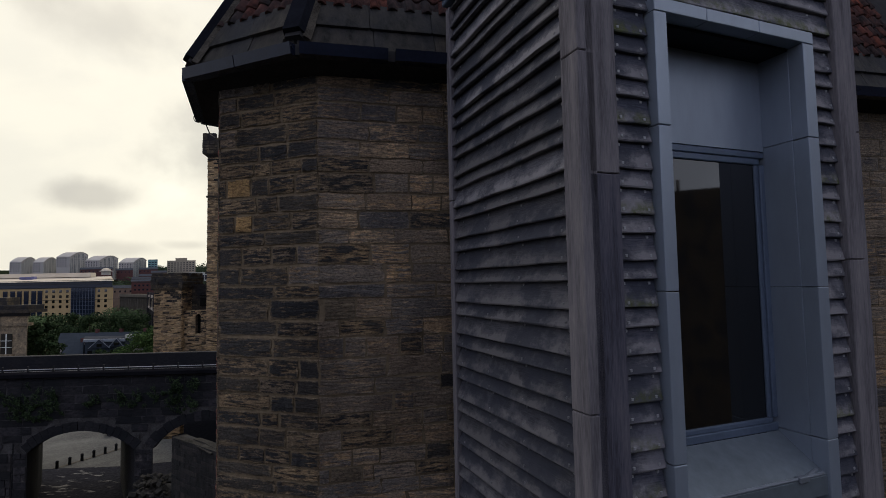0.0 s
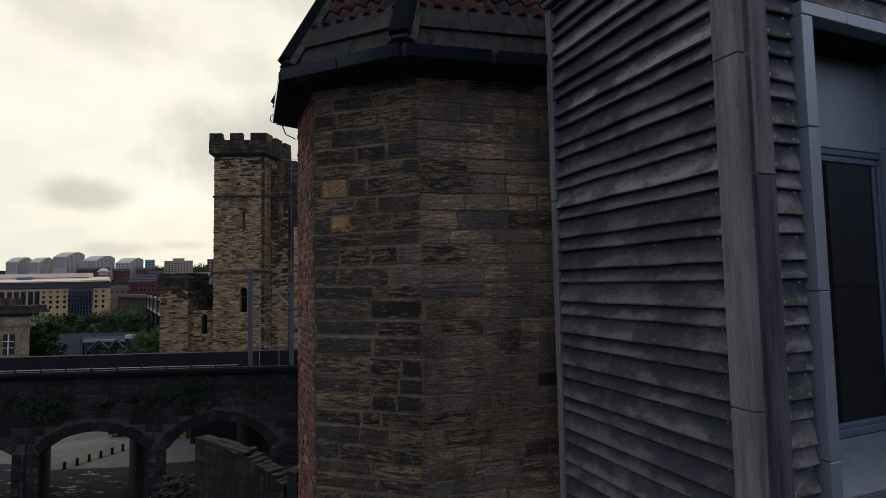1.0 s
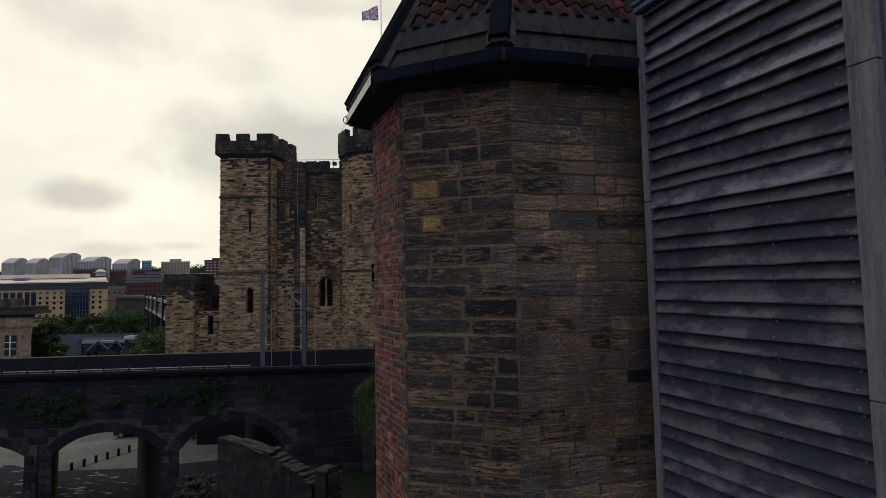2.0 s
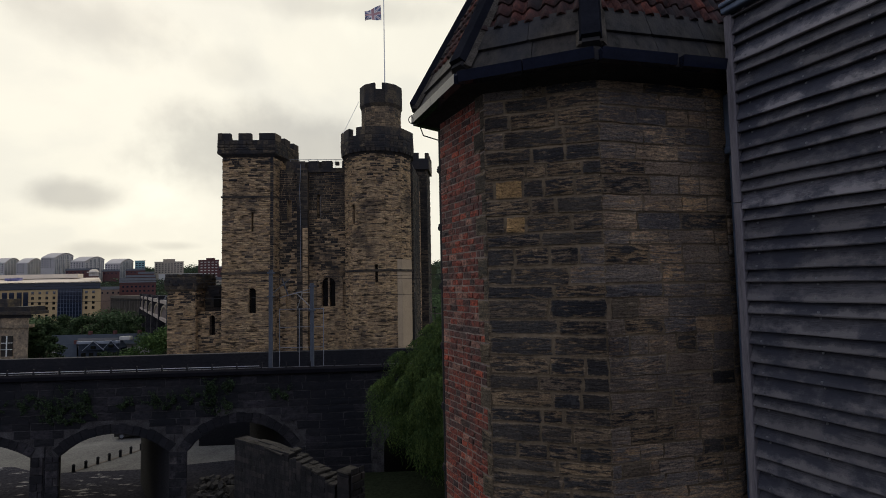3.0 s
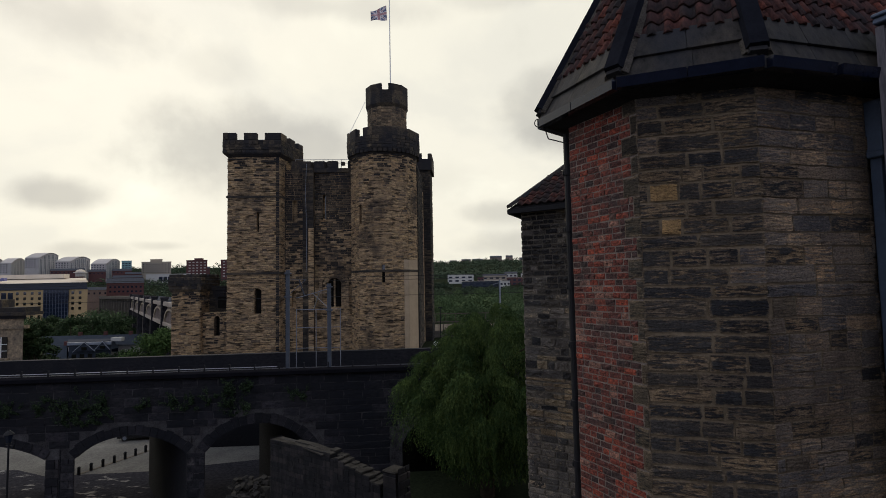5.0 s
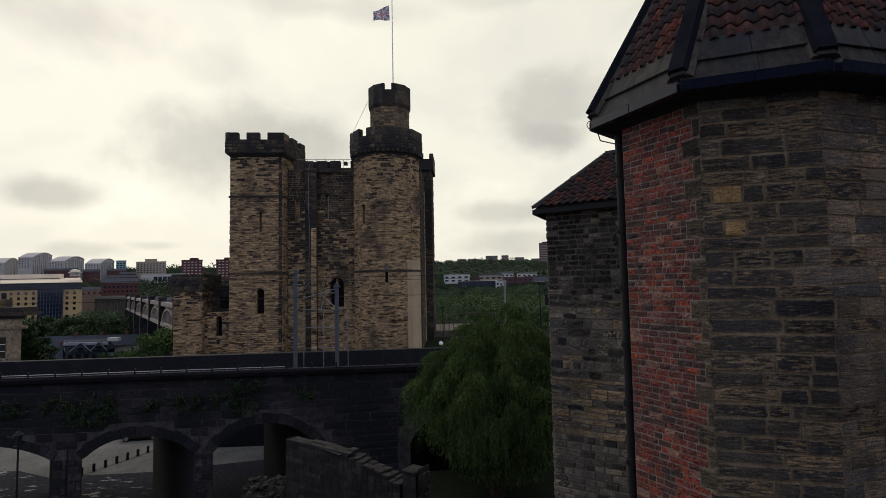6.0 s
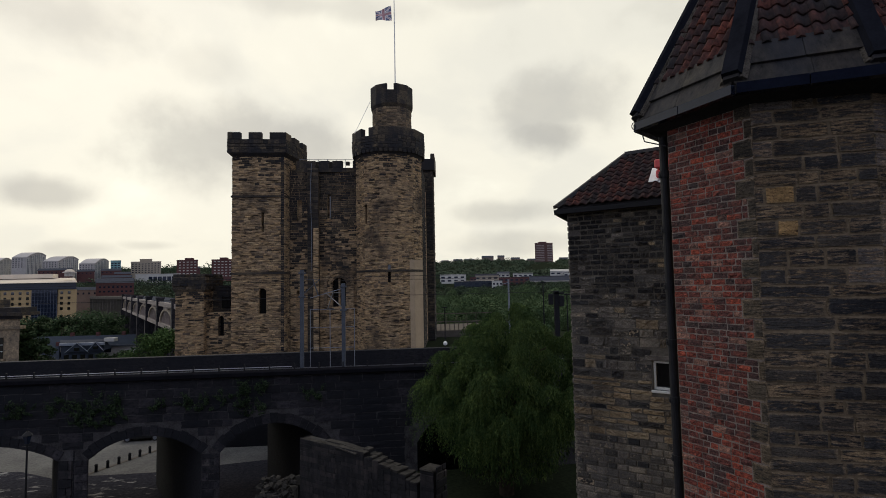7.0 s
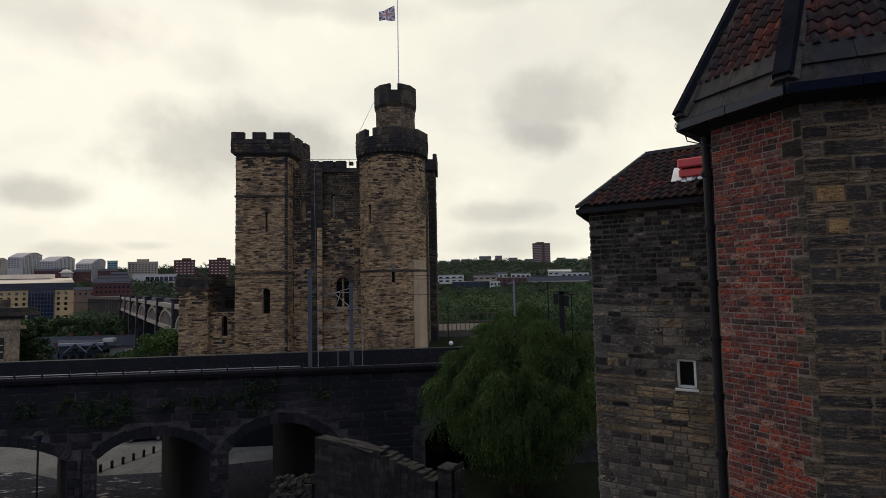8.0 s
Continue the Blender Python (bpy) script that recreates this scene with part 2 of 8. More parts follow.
STONE_PALE = plain("renewed_ashlar", (0.40, 0.305, 0.205), 0.95, 0, 0.18, 0.7, 0.01)
STONE_FRESH = weathered("paler_sandstone", [(0.17, 0.135, 0.10), (0.20, 0.155, 0.115)], [(0.26, 0.20, 0.14), (0.24, 0.185, 0.13)], (0.18, 0.145, 0.11), (0.40, 0.52), -0.02)
STONE_QUOIN = weathered("blackened_quoin_stone", [(0.032, 0.034, 0.036), (0.05, 0.048, 0.046), (0.028, 0.029, 0.032)], [(0.13, 0.10, 0.07), (0.09, 0.075, 0.06)], (0.22, 0.165, 0.115), (0.52, 0.64), 0.04)
STONE_BLACK = masonry("sooty_parapet_and_shade_stone", [(0.019, 0.018, 0.018), (0.034, 0.029, 0.026), (0.105, 0.082, 0.056), (0.022, 0.020, 0.019), (0.15, 0.115, 0.075), (0.028, 0.025, 0.023), (0.06, 0.049, 0.038)], (0.02, 0.02, 0.024), 0.9, 4.0, 3.0, 0.04, (0.44, 0.58), 0.85)
STONE_TURRET = masonry("patchy_turret_stone", [(0.07, 0.058, 0.046), (0.30, 0.215, 0.13), (0.05, 0.043, 0.036), (0.22, 0.165, 0.105), (0.10, 0.08, 0.06), (0.26, 0.19, 0.12)], (0.025, 0.024, 0.026), 0.5, 2.2, 4.0, 0.05, (0.45, 0.6), 0.85)
STONE_SOOT_SHADE = masonry("sooty_and_shaded_sandstone", [(0.08, 0.064, 0.0464), (0.04, 0.0344, 0.0288), (0.136, 0.104, 0.0704), (0.056, 0.0464, 0.0368), (0.028, 0.0256, 0.024)], (0.02, 0.019, 0.02), 0.28, 2.2, 4.0, 0.05, (0.45, 0.6), 0.9)
STONE_VIADUCT = masonry("viaduct_stone", [(0.0112, 0.0110, 0.0143), (0.0179, 0.0170, 0.0214), (0.0123, 0.0120, 0.0158), (0.0291, 0.0269, 0.0323), (0.0140, 0.0134, 0.0174), (0.0470, 0.0431, 0.0515), (0.0157, 0.0151, 0.0191)], (0.0067, 0.0078, 0.0119), 0.4, 4.0, 2.0, 0.03)
STONE_RING = masonry("arch_ring_stone", [(0.0198, 0.0190, 0.0238), (0.0572, 0.0528, 0.0600), (0.0154, 0.0151, 0.0190), (0.0352, 0.0330, 0.0400), (0.0935, 0.0825, 0.0850), (0.0242, 0.0231, 0.0287)], (0.0088, 0.0088, 0.0119), 0.9, 5.0, 1.0, 0.03, (0.46, 0.58), 0.8)
STONE_RUIN = masonry("ruin_stone", [(0.0132, 0.0124, 0.0153), (0.0286, 0.0259, 0.0290), (0.0154, 0.0145, 0.0178), (0.0418, 0.0358, 0.0363), (0.0132, 0.0127, 0.0158)], (0.0066, 0.0066, 0.0088), 0.9, 5.0, 0.22, 0.03, (0.46, 0.6), 0.8)
STONE_CAP = plain("pale_capstone", (0.042, 0.039, 0.036), 0.95, 0, 0.6, 3.0, 0.02)
SLATE = masonry("stone_slate", [(0.0298, 0.0263, 0.0245), (0.0385, 0.0333, 0.0298), (0.0315, 0.0289, 0.0271), (0.0490, 0.0420, 0.0359)], SOOT, 1.2, 9.0, 0.4, 0.012)
PANTILE = masonry("clay_pantile", [(0.1086, 0.0433, 0.0369), (0.1628, 0.0573, 0.0433), (0.0543, 0.0369, 0.0369), (0.1194, 0.0459, 0.0369), (0.2171, 0.0663, 0.0446), (0.0706, 0.0408, 0.0382)], (0.0304, 0.0319, 0.0345), 1.8, 12.0, 0.5, 0.008, (0.46, 0.62), 0.7)
PANTILE_OLD = masonry("sooty_old_pantile", [(0.055, 0.028, 0.025), (0.085, 0.033, 0.028), (0.04, 0.026, 0.026), (0.07, 0.03, 0.026), (0.12, 0.04, 0.03), (0.045, 0.028, 0.027)], (0.024, 0.022, 0.023), 1.8, 12.0, 0.5, 0.008, (0.44, 0.6), 0.75)
LEAD = plain("weathered_lead", (0.013, 0.014, 0.019), 0.7, 0.0, 0.35, 4.0, 0.003, gloss=0.0)
GUTTER = plain("painted_gutter", (0.010, 0.013, 0.026), 0.15, 0.0, 0.3, 5.0, gloss=0.3)
DARK = plain("dark_soffit", (0.04, 0.038, 0.04), 0.9, 0, 0.3, 3.0)
ZINC = plain("blue_grey_zinc", (0.2703, 0.3074, 0.3710), 0.38, 0.35, 0.12, 1.2, 0, (1, 1, 0.3))
# the same zinc in a darker copy, to offset skylight on the sill
ZINC_SILL = plain("darkened_sill_zinc", (0.145, 0.17, 0.2), 0.5, 0.3, 0.25, 1.6, 0, (1, 1, 1))
PIPE = plain("blue_grey_paint", (0.10, 0.13, 0.19), 0.45, 0.1, 0.2, 3.0)
IRON = plain("black_iron", (0.012, 0.012, 0.015), 0.65, 0.0, 0.3, 6.0, gloss=0.2)
MAST = plain("weathered_mast_paint", (0.075, 0.085, 0.105), 0.7, 0.0, 0.25, 4.0, gloss=0.2)
STEEL = plain("galvanised_steel", (0.22, 0.24, 0.28), 0.5, 0.5, 0.2, 4.0)
SCREW_BRIGHT = plain("bright_screw", (0.3000, 0.3000, 0.3120), 0.4, 0.2, 0.2, 9.0)
SCREW = plain("dark_screw", (0.13, 0.13, 0.145), 0.5, 0.3, 0.2, 9.0)
MORTAR_GREY = plain("grey_rubble_mortar", (0.13, 0.116, 0.10), 0.95, 0, 0.5, 4.0, 0.01)
MORTAR_PALE = plain("haunching_mortar", (0.075, 0.066, 0.057), 0.95, 0, 0.7, 6.0, 0.03)
WHITE = plain("white_paint", (0.72, 0.72, 0.70), 0.5, 0, 0.1, 4.0)
RED = plain("red_box_paint", (0.55, 0.06, 0.06), 0.5, 0, 0.15, 4.0)
RAIL = plain("worn_rail_steel", (0.25, 0.25, 0.26), 0.35, 0.8, 0.2, 6.0)
COPING = plain("sooty_coping", (0.0099, 0.0097, 0.0123), 0.95, 0, 0.4, 2.0, 0.02)
BALLAST = plain("track_ballast", (0.0300, 0.0270, 0.0312), 1.0, 0, 0.5, 9.0, 0.03)


def timber(name="silvered_timber", k=1.0):
    """Silver-grey weathered larch: grain along the board, tar-dark patches, a drip edge paled for wash and lap shading.
    """
    m, t, b = surface(name, 0.85)
    b.inputs["Specular IOR Level"].default_value = 0.3
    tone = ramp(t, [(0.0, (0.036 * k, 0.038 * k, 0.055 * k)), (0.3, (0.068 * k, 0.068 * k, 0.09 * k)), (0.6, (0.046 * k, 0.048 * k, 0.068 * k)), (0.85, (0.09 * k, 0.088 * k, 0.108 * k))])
    t.links.new(each(t), tone.inputs[0])
    fine = grain(t, place(t, 3, 3, 45), 3.0, 6.0, 0.7)
    r = ramp(t, [(0.3, (0.4, 0.4, 0.43)), (0.5, (1, 1, 1)), (0.7, (1.6, 1.55, 1.45))])
    t.links.new(fine, r.inputs[0])
    col = blend(t, "MULTIPLY", 1.0, tone.outputs[0], r.outputs[0])
    # height within the board, frayed by noise
    c, sep = t.nodes.new("ShaderNodeTexCoord"), t.nodes.new("ShaderNodeSeparateXYZ")
    t.links.new(c.outputs["Generated"], sep.inputs[0])
    patch = grain(t, place(t, 1, 1, 0.8), 4.5, 6.0, 0.7)
    edge = maths(t, "ADD", sep.outputs[2], maths(t, "MULTIPLY", patch, -1.3))
    # pale lower edge paints both the wash and the shading between laps
    pr = ramp(t, [(0.0, (0.88, 0.88, 0.88)), (0.14, (0.34, 0.34, 0.34)), (0.36, (0.0, 0.0, 0.0))], "EASE")
    t.links.new(maths(t, "ADD", edge, 0.42), pr.inputs[0])
    col = blend(t, "MIX", pr.outputs[0], col, (0.225 * k, 0.210 * k, 0.222 * k))
    wash = grain(t, place(t, 1, 1, 0.7), 3.4, 6.0, 0.65)
    wr = ramp(t, [(0.53, (0, 0, 0)), (0.66, (0.6, 0.6, 0.6))])
    t.links.new(wash, wr.inputs[0])
    col = blend(t, "MIX", wr.outputs[0], col, (0.165 * k, 0.158 * k, 0.182 * k))
    tar = grain(t, place(t, 1, 1, 1.6), 2.2, 6.0, 0.65)
    tr = ramp(t, [(0.47, (0, 0, 0)), (0.57, (0.8, 0.8, 0.8))])
    t.links.new(tar, tr.inputs[0])
    col = blend(t, "MIX", tr.outputs[0], col, (0.028 * max(k, 1), 0.031 * max(k, 1), 0.047 * max(k, 1)))
    t.links.new(col, b.inputs["Base Color"])
    bumped(t, b, fine, 0.6, 0.006)
    return m


def timber_green():
    m = timber("", 1.2)
    m.name = "timber_with_algae"
    t = m.node_tree
    b = t.nodes["Principled BSDF"]
    src = b.inputs["Base Color"].links[0].from_socket
    g = grain(t, place(t, 1, 1, 1), 9.0, 5.0, 0.7)
    r = ramp(t, [(0.42, (0, 0, 0)), (0.62, (0.85, 0.85, 0.85))])
    t.links.new(g, r.inputs[0])
    c, sep = t.nodes.new("ShaderNodeTexCoord"), t.nodes.new("ShaderNodeSeparateXYZ")
    t.links.new(c.outputs["Generated"], sep.inputs[0])
    low = ramp(t, [(0.15, (1, 1, 1)), (0.5, (0, 0, 0))])
    t.links.new(sep.outputs[2], low.inputs[0])
    moss = maths(t, "MULTIPLY", r.outputs[0], low.outputs[0])
    t.links.new(blend(t, "MIX", moss, src, (0.085, 0.095, 0.025)), b.inputs["Base Color"])
    return m


# lower k goes on the side boards, higher k on the front boards
TIMBER, TIMBER_GREEN, TIMBER_DARK, TIMBER_PALE = timber("silvered_timber", 0.68), timber_green(), timber("darkened_timber", 0.56), timber("paler_timber", 1.1)
TIMBER_POST = plain("weathered_oak_post", (0.1763, 0.1617, 0.1763), 0.85, 0, 0.5, 2.0, 0.008, (7, 7, 0.6), (0.2666, 0.2408, 0.2451))
TIMBER_POST_DARK = plain("damp_oak_post", (0.0938, 0.0900, 0.1150), 0.85, 0, 0.6, 2.0, 0.008, (7, 7, 0.6), (0.1625, 0.1475, 0.1688))


def glass(name, tint=(0.006, 0.006, 0.007), shine=0.9):
    m, t, b = surface(name, 0.03)
    b.inputs["Base Color"].default_value = (*tint, 1)
    b.inputs["IOR"].default_value = 1.5
    b.inputs["Specular IOR Level"].default_value = shine
    return m


GLASS = glass("dark_window_glass")
GLASS_FAR = glass("blue_curtain_glass", (0.012, 0.017, 0.032), 0.3)


def leafy(name, dark, mid, light, scale=1.2, speckle=0.6):
    m, t, b = surface(name, 0.7)
    b.inputs["Specular IOR Level"].default_value = 0.04
    r = ramp(t, [(0.0, dark), (0.45, mid), (1.0, light)])
    v = maths(t, "ADD", maths(t, "MULTIPLY", each(t), speckle), maths(t, "MULTIPLY", grain(t, place(t), scale, 3.0), 1.1 - speckle))
    t.links.new(v, r.inputs[0])
    t.links.new(r.outputs[0], b.inputs["Base Color"])
    return m


LEAF_WILLOW = leafy("willow_leaves", (0.010, 0.022, 0.010), (0.030, 0.056, 0.020), (0.15, 0.195, 0.05), 1.3, 0.35)
LEAF = leafy("broad_leaves", (0.009, 0.017, 0.009), (0.022, 0.038, 0.017), (0.06, 0.088, 0.036))
LEAF_BRIGHT = leafy("bright_leaves", (0.014, 0.03, 0.011), (0.04, 0.075, 0.024), (0.12, 0.18, 0.055))
LEAF_DARK = leafy("ivy_leaves", (0.008, 0.014, 0.009), (0.022, 0.036, 0.018), (0.085, 0.12, 0.06))
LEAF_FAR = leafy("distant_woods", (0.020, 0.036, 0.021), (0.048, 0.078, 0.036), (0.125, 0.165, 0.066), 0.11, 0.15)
# greyer, flatter greens carry the distance haze in the leaf colour
LEAF_HILL = leafy("haze_tinted_hill_woods", (0.024, 0.036, 0.024), (0.042, 0.06, 0.036), (0.08, 0.105, 0.06), 0.03, 0.2)
BARK = plain("bark", (0.05, 0.04, 0.03), 0.95, 0, 0.4, 5.0, 0.02)


# ---------------------------------------------------------------- mesh helpers
class Mesh:
    """Collects faces, then becomes one mesh object."""

    def __init__(self):
        self.v, self.f, self.m = [], [], []

    def face(self, pts, mat=0):
        n = len(self.v)
        self.v.extend(tuple(p) for p in pts)
        self.f.append(tuple(range(n, n + len(pts))))
        self.m.append(mat)
        return self

    def solid(self, verts, faces, mat=0):
        n = len(self.v)
        self.v.extend(tuple(p) for p in verts)
        self.f.extend(tuple(n + i for i in f) for f in faces)
        self.m.extend([mat] * len(faces))
        return self

    def box(self, a, b, m=Matrix(), mat=0, cut=0.0):
        """A box from corner a to corner b, under the transform m; cut: chamfer on all edges of the four sides."""
        (x0, y0, z0), (x1, y1, z1) = a, b
        if cut:
            ring = [(x0 + cut, y0), (x1 - cut, y0), (x1, y0 + cut), (x1, y1 - cut), (x1 - cut, y1), (x0 + cut, y1), (x0, y1 - cut), (x0, y0 + cut)]
            inner = [(min(max(x, x0 + cut), x1 - cut), min(max(y, y0 + cut), y1 - cut)) for x, y in ring]
            rows = [[(x, y, z0) for x, y in inner], [(x, y, z0 + cut) for x, y in ring], [(x, y, z1 - cut) for x, y in ring], [(x, y, z1) for x, y in inner]]
            vs = [m @ Vector(p) for r in rows for p in r]
            fs = [(r * 8 + i, r * 8 + (i + 1) % 8, r * 8 + 8 + (i + 1) % 8, r * 8 + 8 + i) for r in range(3) for i in range(8)]
            return self.solid(vs, fs + [tuple(range(7, -1, -1)), tuple(range(24, 32))], mat)
        vs = [m @ Vector(p) for p in ((x0, y0, z0), (x1, y0, z0), (x1, y1, z0), (x0, y1, z0), (x0, y0, z1), (x1, y0, z1), (x1, y1, z1), (x0, y1, z1))]
        return self.solid(vs, [(3, 2, 1, 0), (4, 5, 6, 7), (0, 1, 5, 4), (1, 2, 6, 5), (2, 3, 7, 6), (3, 0, 4, 7)], mat)

    def prism(self, plan, z0, z1, mat=0, top=None):
        """An upright prism on a counterclockwise plan; top: another plan for the upper ring."""
        n = len(plan)
        top = top or plan
        vs = [(x, y, z0) for x, y in plan] + [(x, y, z1) for x, y in top]
        return self.solid(vs, [tuple(range(n - 1, -1, -1)), tuple(range(n, 2 * n))] + [(i, (i + 1) % n, n + (i + 1) % n, n + i) for i in range(n)], mat)

    def tube(self, a, b, r, n=8, r2=None, mat=0):
        a, b = Vector(a), Vector(b)
        q = (b - a).to_track_quat("Z", "Y")
        r2 = r if r2 is None else r2
        vs = [a + q @ Vector((r * math.cos(k * math.tau / n), r * math.sin(k * math.tau / n), 0)) for k in range(n)]
        vs += [b + q @ Vector((r2 * math.cos(k * math.tau / n), r2 * math.sin(k * math.tau / n), 0)) for k in range(n)]
        return self.solid(vs, [tuple(range(n - 1, -1, -1)), tuple(range(n, 2 * n))] + [(i, (i + 1) % n, n + (i + 1) % n, n + i) for i in range(n)], mat)

    def data(self, name, *mats):
        d = bpy.data.meshes.new(name)
        d.from_pydata(self.v, [], self.f)
        for mt in mats:
            d.materials.append(mt)
        if len(mats) > 1:
            d.polygons.foreach_set("material_index", self.m)
        d.update()
        return d


def thing(name, label, category, at=(0, 0, 0), group="", kind=""):
    """An Empty at the base of a thing, which carries its parts."""
    e = new(name)
    e.location = at
    e.empty_display_size = 0.2
    return tagged(e, label, category, group, kind)


def part(name, mesh, material, parent, label="", kind=""):
    """One mesh object under a thing or a part; mesh is in world metres."""
    mats = material if isinstance(material, (list, tuple)) else (material,)
    ob = new(name, mesh.data(name, *mats) if isinstance(mesh, Mesh) else mesh)
    if parent is not None:
        ob.parent = parent
        ob.matrix_parent_inverse = Matrix.Translation(-parent.location) if parent.parent is None else Matrix()
    if not kind and ("stonework" in name or "brickwork" in name):
        kind = "stuff"
    return tagged(ob, label, kind=kind)


def whole(name, mesh, material, label, category, group="", kind=""):
    mats = material if isinstance(material, (list, tuple)) else (material,)
    return tagged(new(name, mesh.data(name, *mats)), label, category, group, kind)


class Face:
    """An upright wall face in the plan from p to q; its outside is on the right of that way."""

    def __init__(self, p, q):
        self.p, self.q = Vector((*p, 0)), Vector((*q, 0))
        self.u = (self.q - self.p).normalized()
        self.n = Vector((self.u.y, -self.u.x, 0))
        self.length = (self.q - self.p).length

    def at(self, s, z, out=0.0):
        w = self.p + self.u * s + self.n * out
        return Vector((w.x, w.y, z))

    def matrix(self, s, z, out=0.0):
        m = Matrix((self.u, -self.n, (0, 0, 1))).transposed().to_4x4()
        m.translation = self.at(s, z, out)
        return m


def gaps(a, b, holes):
    """The stretches of a..b that are left by the holes."""
    out, x = [], a
    for h0, h1 in sorted(holes):
        if h1 <= x or h0 >= b:
            continue
        if h0 > x:
            out.append((x, min(h0, b)))
        x = max(x, h1)
    if x < b:
        out.append((x, b))
    return out


def courses(z0, z1, lo, hi, rng):
    z, out = z0, []
    while z < z1 - lo * 0.5:
        h = min(rng.uniform(lo, hi), z1 - z)
        if z1 - z - h < lo * 0.5:
            h = z1 - z
        out.append((z, z + h))
        z += h
    return out


def blocks(a, b, lo, hi, rng):
    x, out = a, []
    while x < b - 1e-6:
        w = rng.uniform(lo, hi)
        if b - x - w < lo * 0.6:
            w = b - x
        out.append((x, x + w))
        x += w
    return out


def lay(mesh, face, z0, z1, course, block, rng, holes=(), joint=0.015, proud=(0.01, 0.05), a=0.0, b=None, mat=0, bevel=0.02):
    """Lays separate stones over a wall face, round rectangular holes (s0, z0, s1, z1)."""
    b = face.length if b is None else b
    for c0, c1 in courses(z0, z1, *course, rng):
        cut = [(h[0], h[2]) for h in holes if h[1] < c1 - 0.03 and h[3] > c0 + 0.03]
        for g0, g1 in gaps(a, b, cut):
            for s0, s1 in blocks(g0, g1, *block, rng):
                out, j = rng.uniform(*proud), joint / 2
                if s1 - s0 < joint * 2:
                    continue
                e = min(bevel, (s1 - s0) * 0.2, (c1 - c0) * 0.25)
                t = [rng.uniform(-0.3, 0.3) * e for _ in range(8)]
                vs = [face.at(s0 + j, c0 + j), face.at(s1 - j, c0 + j), face.at(s1 - j, c1 - j), face.at(s0 + j, c1 - j),
                      face.at(s0 + j + e + t[0], c0 + j + e + t[1], out), face.at(s1 - j - e + t[2], c0 + j + e + t[3], out),
                      face.at(s1 - j - e + t[4], c1 - j - e + t[5], out), face.at(s0 + j + e + t[6], c1 - j - e + t[7], out)]
                mesh.solid(vs, [(4, 5, 6, 7), (0, 1, 5, 4), (1, 2, 6, 5), (2, 3, 7, 6), (3, 0, 4, 7)], mat)
    return mesh


def pierced(mesh, face, z0, z1, holes, deep, mat=0, a=0.0, b=None):
    """A wall face with rectangular holes and their reveals."""
    b = face.length if b is None else b
    xs = sorted({a, b, *[h[0] for h in holes], *[h[2] for h in holes]})
    zs = sorted({z0, z1, *[h[1] for h in holes], *[h[3] for h in holes]})
    for x0, x1 in zip(xs, xs[1:]):
        for c0, c1 in zip(zs, zs[1:]):
            if any(h[0] <= x0 and x1 <= h[2] and h[1] <= c0 and c1 <= h[3] for h in holes):
                continue
            mesh.face([face.at(x0, c0), face.at(x1, c0), face.at(x1, c1), face.at(x0, c1)], mat)
    for s0, h0, s1, h1 in holes:
        for p, q in (((s0, h0), (s1, h0)), ((s1, h0), (s1, h1)), ((s1, h1), (s0, h1)), ((s0, h1), (s0, h0))):
            mesh.face([face.at(*p), face.at(*p, -deep), face.at(*q, -deep), face.at(*q)], mat)
    return mesh


def offset(plan, d):
    """A counterclockwise plan pushed outwards by d."""
    out, n = [], len(plan)
    for i in range(n):
        a, b, c = Vector(plan[i - 1]), Vector(plan[i]), Vector(plan[(i + 1) % n])
        n1, n2 = (b - a).normalized(), (c - b).normalized()
        n1, n2 = Vector((n1.y, -n1.x)), Vector((n2.y, -n2.x))
        k = (n1 + n2) / (1 + n1.dot(n2))
        out.append(tuple(b + k * d))
    return out


GROUND = 0.5


# ---------------------------------------------------------------- ground
def ease(a, b, v):
    k = min(max((v - a) / (b - a), 0.0), 1.0)
    return k * k * (3 - 2 * k)


def ground_height(x, y):
    z = GROUND
    z += 5.0 * ease(-15.5, -8.5, x) * ease(2.0, 8.0, y) * (1 - ease(33.0, 36.0, y))          # garden bank before the viaduct
    z += 8.5 * ease(-15.0, -6.0, x) * ease(44.0, 54.0, y) * (1 - ease(85.0, 120.0, y))        # castle mound
    z -= 24.0 * ease(75.0, 160.0, y)                                                          # the river's gorge
    z += 54.0 * ease(330.0, 900.0, y)
    z += 40.0 * ease(900.0, 1500.0, y) + 30.0 * ease(1500.0, 3000.0, y)
    if y > 250:
        z += (y / 1500.0) * 9.0 * noise.noise((x / 260.0, y / 300.0, 3.0))
    return z


